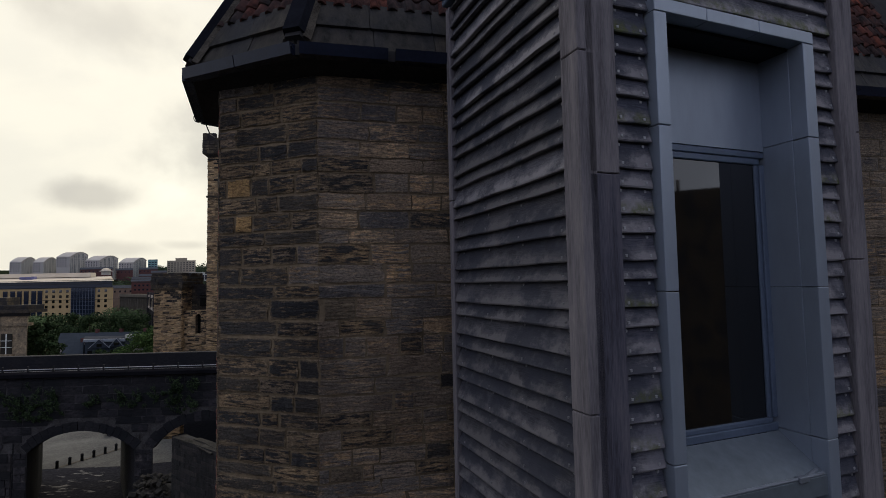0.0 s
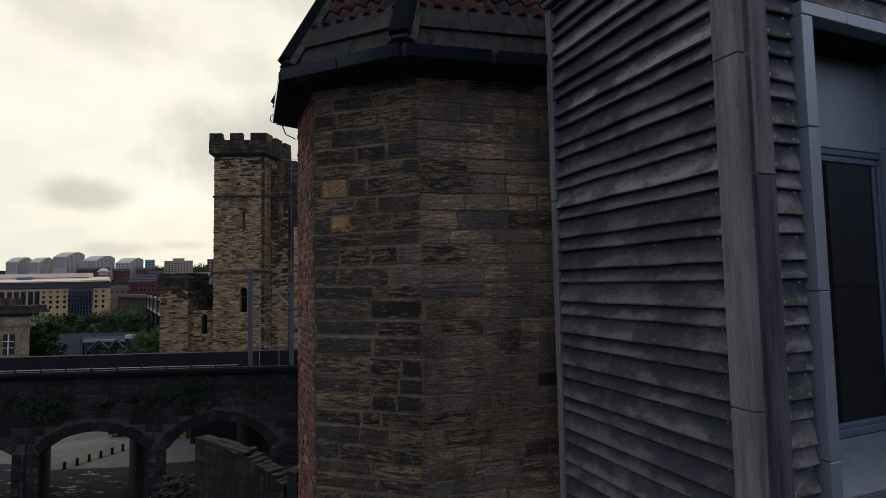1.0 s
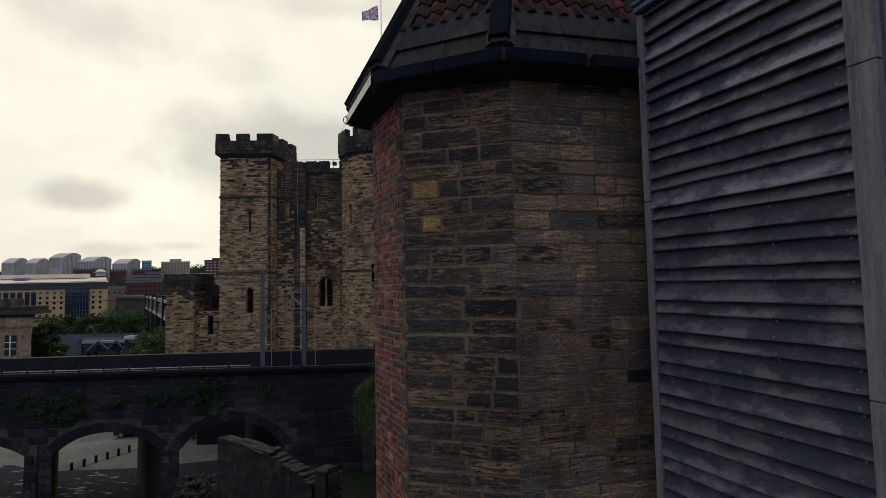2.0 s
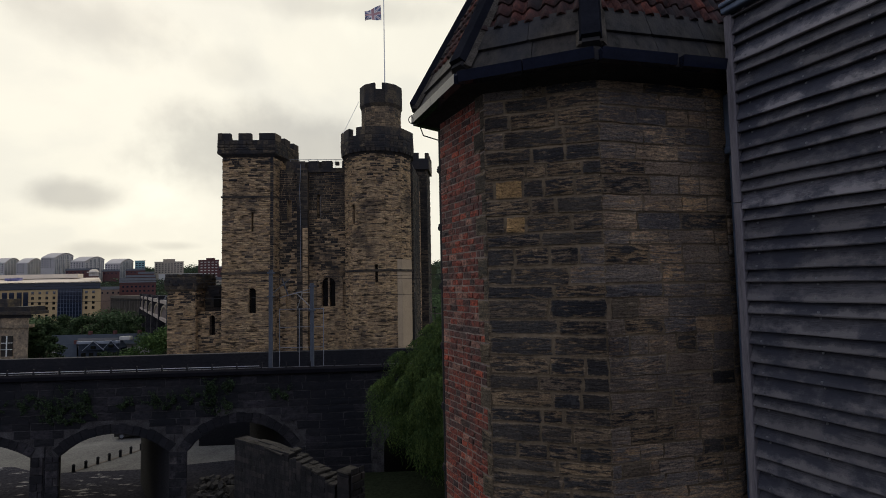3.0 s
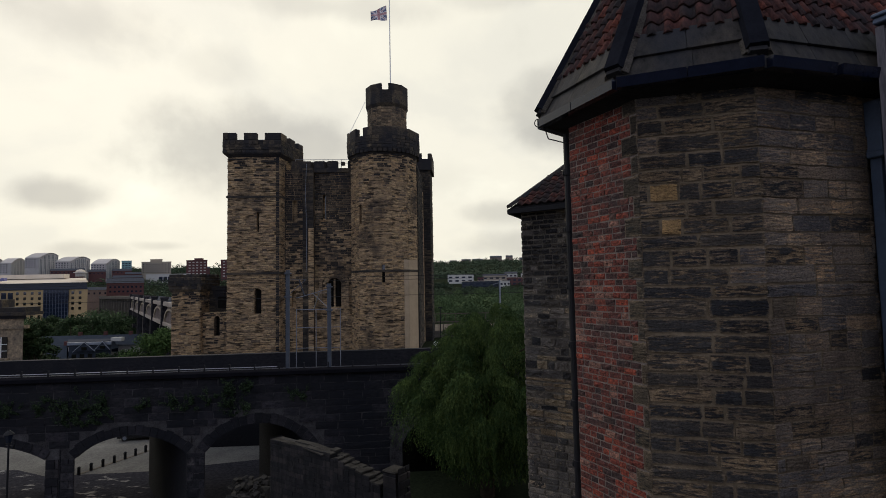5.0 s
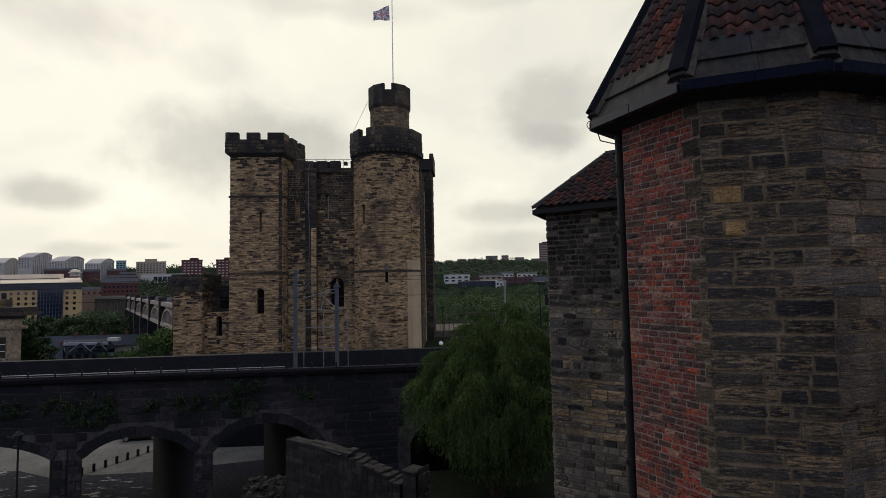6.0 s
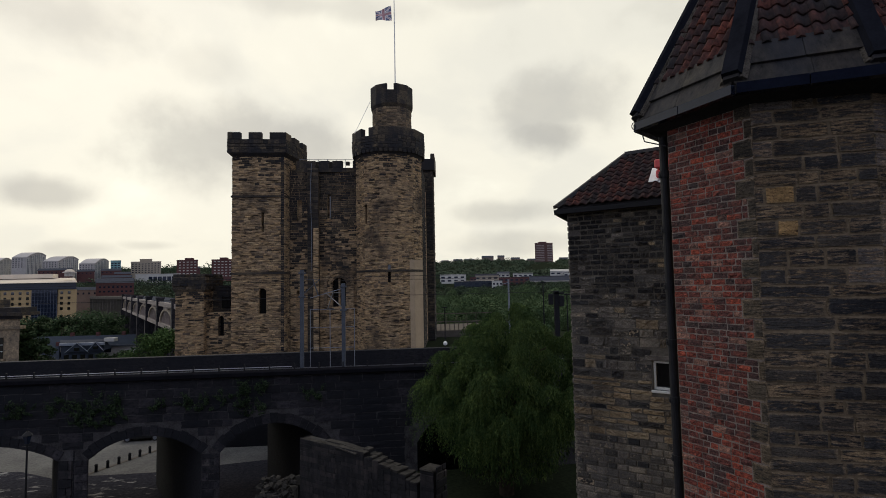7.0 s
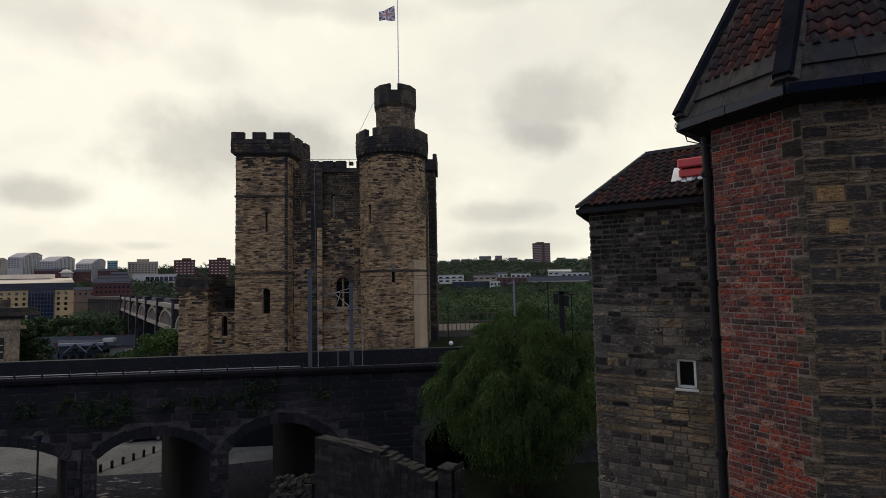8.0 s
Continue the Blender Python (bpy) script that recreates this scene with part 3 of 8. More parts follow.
def ground_sheet():
    xs = sorted({*np.linspace(-60, 40, 51).round(2), *np.linspace(-400, -70, 12).round(1), *np.linspace(50, 400, 13).round(1), *np.linspace(-4500, -500, 18).round(0), *np.linspace(500, 4500, 18).round(0)})
    ys = sorted({*np.linspace(-40, 130, 69).round(2), *np.linspace(140, 700, 29).round(1), *np.linspace(750, 3300, 32).round(0), -3000, -300, 4800})
    m = Mesh()
    m.v = [(x, y, ground_height(x, y)) for y in ys for x in xs]
    w = len(xs)
    m.f = [(j * w + i, j * w + i + 1, (j + 1) * w + i + 1, (j + 1) * w + i) for j in range(len(ys) - 1) for i in range(w - 1)]
    m.m = [0] * len(m.f)
    mt, t, b = surface("worn_paving_and_grass", 0.9)
    b.inputs["Specular IOR Level"].default_value = 0.0
    pos = place(t)
    wide, fine = grain(t, pos, 0.25, 4.0), grain(t, pos, 7.0, 4.0)
    paving = ramp(t, [(0.35, (0.08, 0.077, 0.077)), (0.52, (0.14, 0.136, 0.13)), (0.7, (0.2, 0.192, 0.184))])
    t.links.new(maths(t, "ADD", maths(t, "MULTIPLY", wide, 0.5), maths(t, "MULTIPLY", fine, 0.5)), paving.inputs[0])
    grass = ramp(t, [(0.3, (0.012, 0.015, 0.010)), (0.7, (0.025, 0.031, 0.018))])
    t.links.new(fine, grass.inputs[0])
    sep = t.nodes.new("ShaderNodeSeparateXYZ")
    t.links.new(pos, sep.inputs[0])
    far = node(t, "ShaderNodeMapRange", **{"From Min": 75.0, "From Max": 85.0})
    t.links.new(sep.outputs[1], far.inputs[0])
    bank = node(t, "ShaderNodeMapRange", **{"From Min": -18.6, "From Max": -17.4})
    t.links.new(sep.outputs[0], bank.inputs[0])
    t.links.new(blend(t, "MIX", maths(t, "MAXIMUM", far.outputs[0], bank.outputs[0]), paving.outputs[0], grass.outputs[0]), b.inputs["Base Color"])
    bumped(t, b, fine, 0.6, 0.03)
    d = m.data("ground", mt)
    for p in d.polygons:
        p.use_smooth = True
    tagged(new("ground", d), "worn grey paving running into grass banks and far hills", "ground", kind="structure")


ground_sheet()


# ---------------------------------------------------------------- castle keep
def battlements(mesh, plan, z0, z1, merlon, gap, thick, first=0.0, closed=True, mat=0, height=0.75, notches=None):
    """A parapet round a plan: a solid lower wall and merlons with gaps on top; notches: the gaps (s0, s1) of single sides, the others solid."""
    n = len(plan)
    zm = z1 - height
    inner = offset(plan, -thick)
    for i in range(n if closed else n - 1):
        p, q, r, s = plan[i], plan[(i + 1) % n], inner[(i + 1) % n], inner[i]
        mesh.prism([p, q, r, s], z0, zm, mat)
        f = Face(p, q)
        if notches is not None:
            for a, b in gaps(0.0, f.length, notches.get(i, [])):
                mesh.box((a, 0, zm), (b, thick, z1), f.matrix(0, 0), mat, 0.03)
            continue
        x = first
        while x < f.length - 0.05:
            w = min(merlon, f.length - x)
            if f.length - x - w < gap:
                w = f.length - x
            mesh.box((x, 0, zm), (x + w, thick, z1), f.matrix(0, 0), mat, 0.04)
            x += w + gap
    return mesh


def sooted(face, z0, z1, course, block, holes, low, high, start, span, rng, a=0.0, b=None):
    """Courses whose stones turn soot-black, ragged, towards the top."""
    z, b = z0, face.length if b is None else b
    while z < z1 - 0.1:
        h = min(rng.uniform(*course), z1 - z)
        s = a
        while s < b - 0.05:
            e = min(s + rng.uniform(*block), b)
            lay(high if rng.random() < (z - start) / span else low, face, z, z + h, (h, h), (e - s, e - s), rng, holes, 0.03, (0.01, 0.09), s, e)
            s = e
        z += h


def keep():
    rng = random.Random(11)
    k = thing("castle_keep", "square soot-streaked sandstone castle keep with crenellated towers", "castle", (-12, 62, GROUND))
    zb = GROUND

    # tower with square plan
    p1 = [(-23.65, 57.0), (-18.35, 57.0), (-17.3, 61.8), (-22.5, 62.5)]
    body, dark, shell = Mesh(), Mesh(), Mesh()
    holes = [(2.75, 13.6, 3.5, 16.2), (3.0, 22.1, 3.22, 24.1)]
    faces1 = [Face(p1[i], p1[(i + 1) % 4]) for i in range(4)]
    for i, f in enumerate(faces1):
        hs = holes if i == 0 else ()
        pierced(shell, f, zb, 30.1, hs, 0.6)
        sooted(f, 8.0, 30.0, (0.17, 0.28), (0.3, 0.95), hs, body, dark, 26.8, 9.0, rng)
    tower = part("tower", shell, STONE_KEEP, k)
    part("stonework", dark, STONE_SOOT_SHADE, tower, "soot-blackened upper stonework")
    part("stonework", body, STONE_KEEP, tower)
    return k, rng, p1, tower


keep_thing, keep_rng, KEEP_NE, ne_tower = keep()


def keep_arch_window(parent, face, s0, z0, s1, z1, arched=True, lights=1):
    """A deep dark opening with a rounded stone head."""
    m = Mesh()
    m.face([face.at(s0 - 0.02, z0 - 0.02, -0.5), face.at(s1 + 0.02, z0 - 0.02, -0.5), face.at(s1 + 0.02, z1 + 0.02, -0.5), face.at(s0 - 0.02, z1 + 0.02, -0.5)])
    w = part("window", m, GLASS, parent, "dark glazed slit in a deep stone reveal")
    if arched:
        r, c, n = (s1 - s0) / 2, (s0 + s1) / 2, 8
        h = Mesh()
        for i in range(n):
            a0, a1 = math.pi * i / n, math.pi * (i + 1) / n
            p0, p1 = (c + r * math.cos(a0), z1 - r + r * math.sin(a0)), (c + r * math.cos(a1), z1 - r + r * math.sin(a1))
            q0 = (c + r if i < n // 2 else c - r, z1)
            h.face([face.at(*q, -0.02) for q in (p0, q0, p1)])
        part("arched_head", h, STONE_KEEP, w)
    if lights > 1:
        m2 = Mesh()
        c = (s0 + s1) / 2
        m2.box((c - 0.09, 0.1, z0), (c + 0.09, 0.35, z1 - 0.1), face.matrix(0, 0))
        part("mullion", m2, STONE_KEEP, w)
    return w


def keep_rest():
    k, rng = keep_thing, keep_rng
    zb = GROUND
    f0 = Face(KEEP_NE[0], KEEP_NE[1])
    keep_arch_window(ne_tower, f0, 2.75, 13.6, 3.5, 16.2)
    keep_arch_window(ne_tower, f0, 3.0, 22.1, 3.22, 24.1, False)
    # its parapet, corbelled out over a moulding
    par = offset(KEEP_NE, 0.35)
    m = Mesh()
    m.prism(KEEP_NE, 30.0, 30.35, top=par)
    battlements(m, par, 30.35, 32.55, 1.35, 0.8, 0.5)
    pp = part("parapet", m, STONE_BLACK, k, "soot-black crenellated parapet")
    s = Mesh()
    for i in range(4):
        lay(s, Face(par[i], par[(i + 1) % 4]), 30.4, 31.75, (0.25, 0.34), (0.4, 0.9), rng, (), 0.03, (0.01, 0.06))
    part("stonework", s, STONE_BLACK, pp)
    # mouldings round the tower
    for z, h, d in ((17.65, 0.24, 0.12), (25.7, 0.2, 0.1)):
        m = Mesh()
        m.prism(offset(KEEP_NE, d), z, z + h)
        part("string_course", m, STONE_SOOT_SHADE, k)

    # strips of black stones that paint the shade in the inner angle beside the tower
    s = Mesh()
    lay(s, f0, 8.0, 30.0, (0.22, 0.3), (0.2, 0.36), rng, (), 0.02, (0.06, 0.13), f0.length - 0.34, f0.length)
    lay(s, Face((-18.3, 58.28), (-15.9, 58.28)), 8.0, 29.5, (0.22, 0.3), (0.15, 0.35), rng, (), 0.02, (0.03, 0.1), 0.0, 0.35)
    part("angle_stonework", s, STONE_BLACK, ne_tower, "stones blackened as shade in the inner angle")

    # recessed stretch beside the tower, with its buttress
    def stretch(p, q, z1, holes, mat=STONE_KEEP, course=(0.2, 0.3)):
        f = Face(p, q)
        a, b = Mesh(), Mesh()
        pierced(a, f, zb, z1, holes, 0.7)
        a.face([f.at(0, z1), f.at(f.length, z1), f.at(f.length, z1, -1.2), f.at(0, z1, -1.2)])
        w = part("curtain_wall", a, mat, k)
        top = Mesh()
        sooted(f, 8.0, z1, course, (0.3, 0.9), holes, b, top, 15.0, 9.5, rng)
        part("stonework", top, STONE_SOOT_SHADE, w, "soot-blackened upper stonework")
        part("stonework", b, mat, w)
        return f, w

    hs = [(1.05, 23.3, 1.55, 25.6), (0.95, 14.2, 1.4, 15.9)]
    f, w = stretch((-18.3, 58.3), (-15.9, 58.3), 28.95, hs)
    for h in hs:
        keep_arch_window(w, f, *h, True)
    # shadowed recess painted as a long dark strip, with a pale weathered pilaster foot
    m, s = Mesh(), Mesh()
    m.box((-16.1, 57.8, zb), (-14.95, 58.6, 29.0))
    pl = part("pilaster", m, STONE_SOOT_SHADE, k, "flat dark strip coloured as a shadowed recess")
    for z0, z1 in ((9, 17.4), (17.8, 28.8)):
        lay(s, Face((-16.1, 57.78), (-14.95, 57.78)), z0, z1, (0.28, 0.36), (0.4, 0.8), rng, (), 0.03, (0.01, 0.05))
    part("stonework", s, STONE_SOOT_SHADE, pl)
    m, s = Mesh(), Mesh()
    m.box((-15.45, 57.55, zb), (-14.9, 57.8, 22.5))
    pl = part("pilaster", m, STONE_KEEP, k)
    lay(s, Face((-15.45, 57.53), (-14.9, 57.53)), 9, 22.4, (0.28, 0.4), (0.5, 0.6), rng, (), 0.03, (0.01, 0.05))
    part("stonework", s, STONE_KEEP, pl)
    # stretch with the great double window
    hs = [(1.35, 14.1, 2.85, 17.2), (0.9, 23.6, 1.25, 26.2)]
    f, w = stretch((-14.95, 58.5), (-10.2, 58.0), 28.95, hs)
    g = keep_arch_window(w, f, *hs[0], True, 2)
    keep_arch_window(w, f, *hs[1], False)
    hood = Mesh()
    c, n = (hs[0][0] + hs[0][2]) / 2, 14
    for r0, r1, out in ((0.9, 1.18, 0.12), (1.26, 1.62, 0.22)):
        for i in range(n):
            a0, a1 = math.pi * (i + 0.04) / n, math.pi * (i + 0.96) / n
            zc = hs[0][3] - 0.75
            pts = [(c + r * math.cos(a), zc + r * math.sin(a)) for r, a in ((r0, a0), (r1, a0), (r1, a1), (r0, a1))]
            front, back = [f.at(*p, out) for p in pts], [f.at(*p, -0.05) for p in pts]
            hood.solid(front + back, [(0, 1, 2, 3), (0, 4, 5, 1), (1, 5, 6, 2), (2, 6, 7, 3), (3, 7, 4, 0)])
    for s0 in (0.48, 3.36):
        hood.box((s0, -0.18, 14.1), (s0 + 0.36, 0.05, hs[0][3] - 0.75), f.matrix(0, 0))
    part("hood_moulding", hood, STONE_KEEP, g, "weathered round-arched stone moulding")
    # parapet between the towers
    m = Mesh()
    battlements(m, [(-17.4, 58.25), (-10.2, 58.0), (-10.2, 59.0), (-17.4, 59.25)], 28.6, 29.85, 1.7, 0.75, 0.6, 0.2, True, 0, 0.8, {0: [(2.1, 2.5), (3.6, 3.9), (5.0, 6.1)], 2: [(0.8, 2.4)]})
    m.box((5.35, 0.0, 29.4), (5.75, 0.5, 29.75), Face((-17.4, 58.25), (-10.2, 58.0)).matrix(0, 0), 0, 0.03)
    part("parapet", m, STONE_BLACK, k, "soot-black crenellated parapet")
    m = Mesh()
    for i in range(8):
        x = -17.2 + i * 1.0
        m.tube((x, 59.6, 29.2), (x, 59.6, 30.35), 0.03, 6)
    for z in (30.35, 29.95):
        m.tube((-17.3, 59.6, z), (-10.2, 59.6, z), 0.025, 6)
    part("roof_railing", m, STEEL, k, "thin grey metal handrail")
    # roof slab and core that close the keep
    m = Mesh()
    m.prism([(-22.4, 58.6), (-5.0, 59.2), (-2.2, 73.0), (-20.5, 75.0)], zb, 28.4)
    part("core", m, STONE_KEEP, k)

    # many-sided tower
    cx, cy, r = -7.4, 58.0, 3.56
    plan = [(cx + r * math.cos(radians(a)), cy + r * math.sin(radians(a))) for a in range(-165, 195, 30)]
    shell, body, pale, dark = Mesh(), Mesh(), Mesh(), Mesh()
    size = (0.17, 0.27), (0.3, 0.9)
    slit = {1: [(0.1, 22.6, 0.35, 24.6)], 2: [(0.75, 16.6, 1.05, 18.4)]}
    for i in range(12):
        f = Face(plan[i], plan[(i + 1) % 12])
        hs = slit.get(i, [])
        pierced(shell, f, zb, 30.2, hs, 0.5)
        if i in (4, 5):
            sooted(f, 18.9, 30.1, *size, hs, body, dark, 26.5, 7.0, rng)
            lay(pale, f, 8.0, 18.9, (0.3, 0.36), (0.5, 1.0), rng, (), 0.003, (0.024, 0.028), bevel=0.002)
        elif i == 3:
            sooted(f, 18.9, 30.1, *size, hs, body, dark, 26.5, 7.0, rng)
            sooted(f, 8.0, 18.9, *size, hs, body, dark, 26.5, 7.0, rng, 0.0, f.length * 0.7)
            lay(pale, f, 8.0, 18.9, (0.3, 0.36), (0.5, 1.0), rng, (), 0.003, (0.024, 0.028), f.length * 0.7, bevel=0.002)
        else:
            sooted(f, 8.0, 30.1, *size, hs, body, dark, 26.5, 7.0, rng)
    tw = part("tower", shell, STONE_KEEP, k)
    part("stonework", body, STONE_KEEP, tw)
    part("stonework", dark, STONE_SOOT_SHADE, tw, "soot-blackened upper stonework")
    part("renewed_stonework", pale, STONE_PALE, tw, "clean pale renewed ashlar")
    for i, hs in slit.items():
        keep_arch_window(tw, Face(plan[i], plan[(i + 1) % 12]), *hs[0], False)
    m = Mesh()
    m.prism(offset(plan, 0.1), 17.65, 17.87)
    part("string_course", m, STONE_SOOT_SHADE, k)
    par = offset(plan, 0.4)
    m = Mesh()
    m.prism(plan, 29.6, 30.3, top=par)
    for i in range(12):
        f = Face(par[i], par[(i + 1) % 12])
        for j in range(4):
            s0 = f.length * (j + 0.25) / 4
            m.box((s0, 0.02, 29.95), (s0 + 0.34, 0.4, 30.3), f.matrix(0, 0))
    battlements(m, par, 30.3, 32.5, 1.55, 0.8, 0.55, 0.0, True, 0, 0.85, {1: [(0.15, 0.95)], 5: [(0.3, 1.1)], 8: [(0.5, 1.3)], 10: [(0.5, 1.3)]})
    pp = part("parapet", m, STONE_BLACK, k, "soot-black crenellated parapet on corbels")
    s = Mesh()
    for i in range(12):
        lay(s, Face(par[i], par[(i + 1) % 12]), 30.4, 31.6, (0.25, 0.34), (0.4, 0.9), rng, (), 0.03, (0.01, 0.06))
    part("stonework", s, STONE_BLACK, pp)
    # flag turret on top
    tx, ty, r = -7.0, 58.2, 2.15
    tplan = [(tx + r * math.cos(radians(a)), ty + r * math.sin(radians(a))) for a in range(-165, 195, 30)]
    m, s = Mesh(), Mesh()
    m.prism(tplan, 28.4, 35.6)
    for i in range(12):
        lay(s, Face(tplan[i], tplan[(i + 1) % 12]), 32.0, 35.5, (0.25, 0.34), (0.4, 0.8), rng, (), 0.03, (0.01, 0.06))
    tt = part("turret", m, STONE_KEEP, k)
    part("stonework", s, STONE_TURRET, tt)
    tpar = offset(tplan, 0.2)
    m = Mesh()
    m.prism(tplan, 35.2, 35.6, top=tpar)
    battlements(m, tpar, 35.6, 37.7, 1.1, 0.65, 0.4, 0.0, True, 0, 0.7, {2: [(0.15, 0.85)], 6: [(0.2, 0.9)], 9: [(0.2, 0.9)]})
    part("parapet", m, STONE_BLACK, tt, "soot-black crenellated parapet")
    m = Mesh()
    m.tube((-6.6, 58.4, 35.0), (-6.6, 58.4, 50.0), 0.07, 8, 0.045)
    m.tube((-9.3, 57.0, 36.0), (-10.9, 56.2, 32.3), 0.025, 6)
    c = Mesh()
    for z0, z1, x0, x1 in ((29.4, 26.5, -15.6, -15.72), (26.5, 22.0, -15.72, -15.6), (22.0, 17.9, -15.6, -15.66)):
        c.tube((x0, 57.45, z0), (x1, 57.45, z1), 0.022, 6)
    part("cable", c, STEEL, k, "thin pale cable down the recess")
    part("flagpole", m, WHITE, k, "thin white flagpole with a stay wire")
    # far tower, beyond
    p2 = [(-4.6, 61.5), (-3.75, 61.7), (-2.6, 73.5), (-6.0, 73.5)]
    m, s = Mesh(), Mesh()
    m.prism(p2, zb, 30.2)
    for i in range(2):
        lay(s, Face(p2[i], p2[i + 1]), 8.0, 30.0, (0.2, 0.3), (0.35, 1.0), rng, (), 0.03, (0.01, 0.08))
    fw = part("curtain_wall", m, STONE_SOOT_SHADE, k)
    part("stonework", s, STONE_SOOT_SHADE, fw)
    p3 = [(-5.6, 69.5), (-1.95, 69.8), (-1.5, 74.0), (-5.1, 74.5)]
    m = Mesh()
    m.prism(p3, zb, 31.4)
    ft = part("tower", m, STONE_SOOT_SHADE, k)
    s = Mesh()
    for i in range(2):
        lay(s, Face(p3[i], p3[i + 1]), 8.0, 31.3, (0.2, 0.3), (0.3, 0.8), rng, (), 0.03, (0.01, 0.08))
    part("stonework", s, STONE_SOOT_SHADE, ft)
    m = Mesh()
    battlements(m, offset(p3, 0.3), 31.3, 33.5, 1.1, 0.8, 0.5)
    part("parapet", m, STONE_BLACK, ft, "soot-black crenellated parapet")


keep_rest()


def forebuilding():
    """The low square tower and linking wall before the keep."""
    rng = random.Random(5)
    k = thing("forebuilding", "low sandstone tower with a blackened top and a linking wall", "castle", (-27, 59, GROUND))
    p = [(-29.6, 58.0), (-26.75, 58.0), (-26.3, 61.5), (-29.2, 61.8)]
    m, s, dark = Mesh(), Mesh(), Mesh()
    m.prism(p, GROUND, 16.2)
    for i in range(4):
        sooted(Face(p[i], p[(i + 1) % 4]), 8.0, 16.1, (0.16, 0.27), (0.3, 0.8), (), s, dark, 12.5, 9.0, rng)
    t = part("tower", m, STONE_KEEP, k)
    part("stonework", s, STONE_KEEP, t)
    part("stonework", dark, STONE_SOOT_SHADE, t, "soot-blackened stonework")
    q = offset(p, 0.2)
    m, s = Mesh(), Mesh()
    m.prism(p, 15.9, 16.2, top=q)
    battlements(m, q, 16.2, 17.85, 1.2, 0.5, 0.5, 0.0, True, 0, 0.3)
    for i in range(4):
        lay(s, Face(q[i], q[(i + 1) % 4]), 16.25, 17.5, (0.26, 0.36), (0.5, 0.9), rng, (), 0.03, (0.02, 0.12))
    pr = part("parapet", m, STONE_BLACK, t, "soot-black broken parapet")
    part("stonework", s, STONE_BLACK, pr)
    f = Face((-26.75, 58.6), (-23.7, 58.2))
    hs = [(1.35, 11.3, 1.95, 13.4)]
    m, s, dark = Mesh(), Mesh(), Mesh()
    pierced(m, f, GROUND, 13.8, hs, 0.6)
    m.face([f.at(0, 13.8), f.at(f.length, 13.8), f.at(f.length, 13.8, -3), f.at(0, 13.8, -3)])
    sooted(f, 8.0, 13.75, (0.16, 0.27), (0.3, 0.8), hs, s, dark, 9.0, 9.0, rng)
    w = part("linking_wall", m, STONE_KEEP, k)
    part("stonework", s, STONE_KEEP, w)
    part("stonework", dark, STONE_SOOT_SHADE, w, "soot-blackened stonework")
    keep_arch_window(w, f, *hs[0])
    m = Mesh()
    m.box((-26.6, 59.9, 13.8), (-23.0, 63.0, 16.6))
    u = part("upper_storey", m, STONE_BLACK, k, "set-back sooty upper storey")
    s = Mesh()
    lay(s, Face((-26.6, 59.88), (-23.0, 59.88)), 13.85, 16.5, (0.26, 0.36), (0.4, 0.9), rng, (), 0.03, (0.01, 0.07))
    part("stonework", s, STONE_BLACK, u)
    m = Mesh()
    m.box((-25.5, 59.7, 14.2), (-24.6, 59.95, 15.4))
    part("window", m, GLASS, u, "dark glazed window")


forebuilding()


def block_mesh(name, material, rng, rough=0.12, nx=5, nz=3, bevel=0.12):
    """A unit stone: 1 wide, 1 high, front at y = -1, with a dressed but weathered front."""
    vs, fs = [], []
    for j in range(nz + 1):
        for i in range(nx + 1):
            x, z = i / nx, j / nz
            edge = i in (0, nx) or j in (0, nz)
            y = -1 + (0.5 + rng.uniform(-0.2, 0.2) if edge else rng.uniform(0, rough * 3.5))
            vs.append((x + rng.uniform(-0.03, 0.03), y, z + rng.uniform(-0.05, 0.05)))
    w = nx + 1
    fs += [(j * w + i, j * w + i + 1, (j + 1) * w + i + 1, (j + 1) * w + i) for j in range(nz) for i in range(nx)]
    rim = [i for i in range(w)] + [j * w + nx for j in range(1, nz + 1)] + [nz * w + i for i in range(nx - 1, -1, -1)] + [j * w for j in range(nz - 1, 0, -1)]
    base = len(vs)
    vs += [(vs[i][0], 0.0, vs[i][2]) for i in rim]
    k = len(rim)
    fs += [(rim[a], base + a, base + (a + 1) % k, rim[(a + 1) % k]) for a in range(k)]
    d = bpy.data.meshes.new(name)
    d.from_pydata(vs, [], fs)
    d.materials.append(material)
    d.update()
    return d


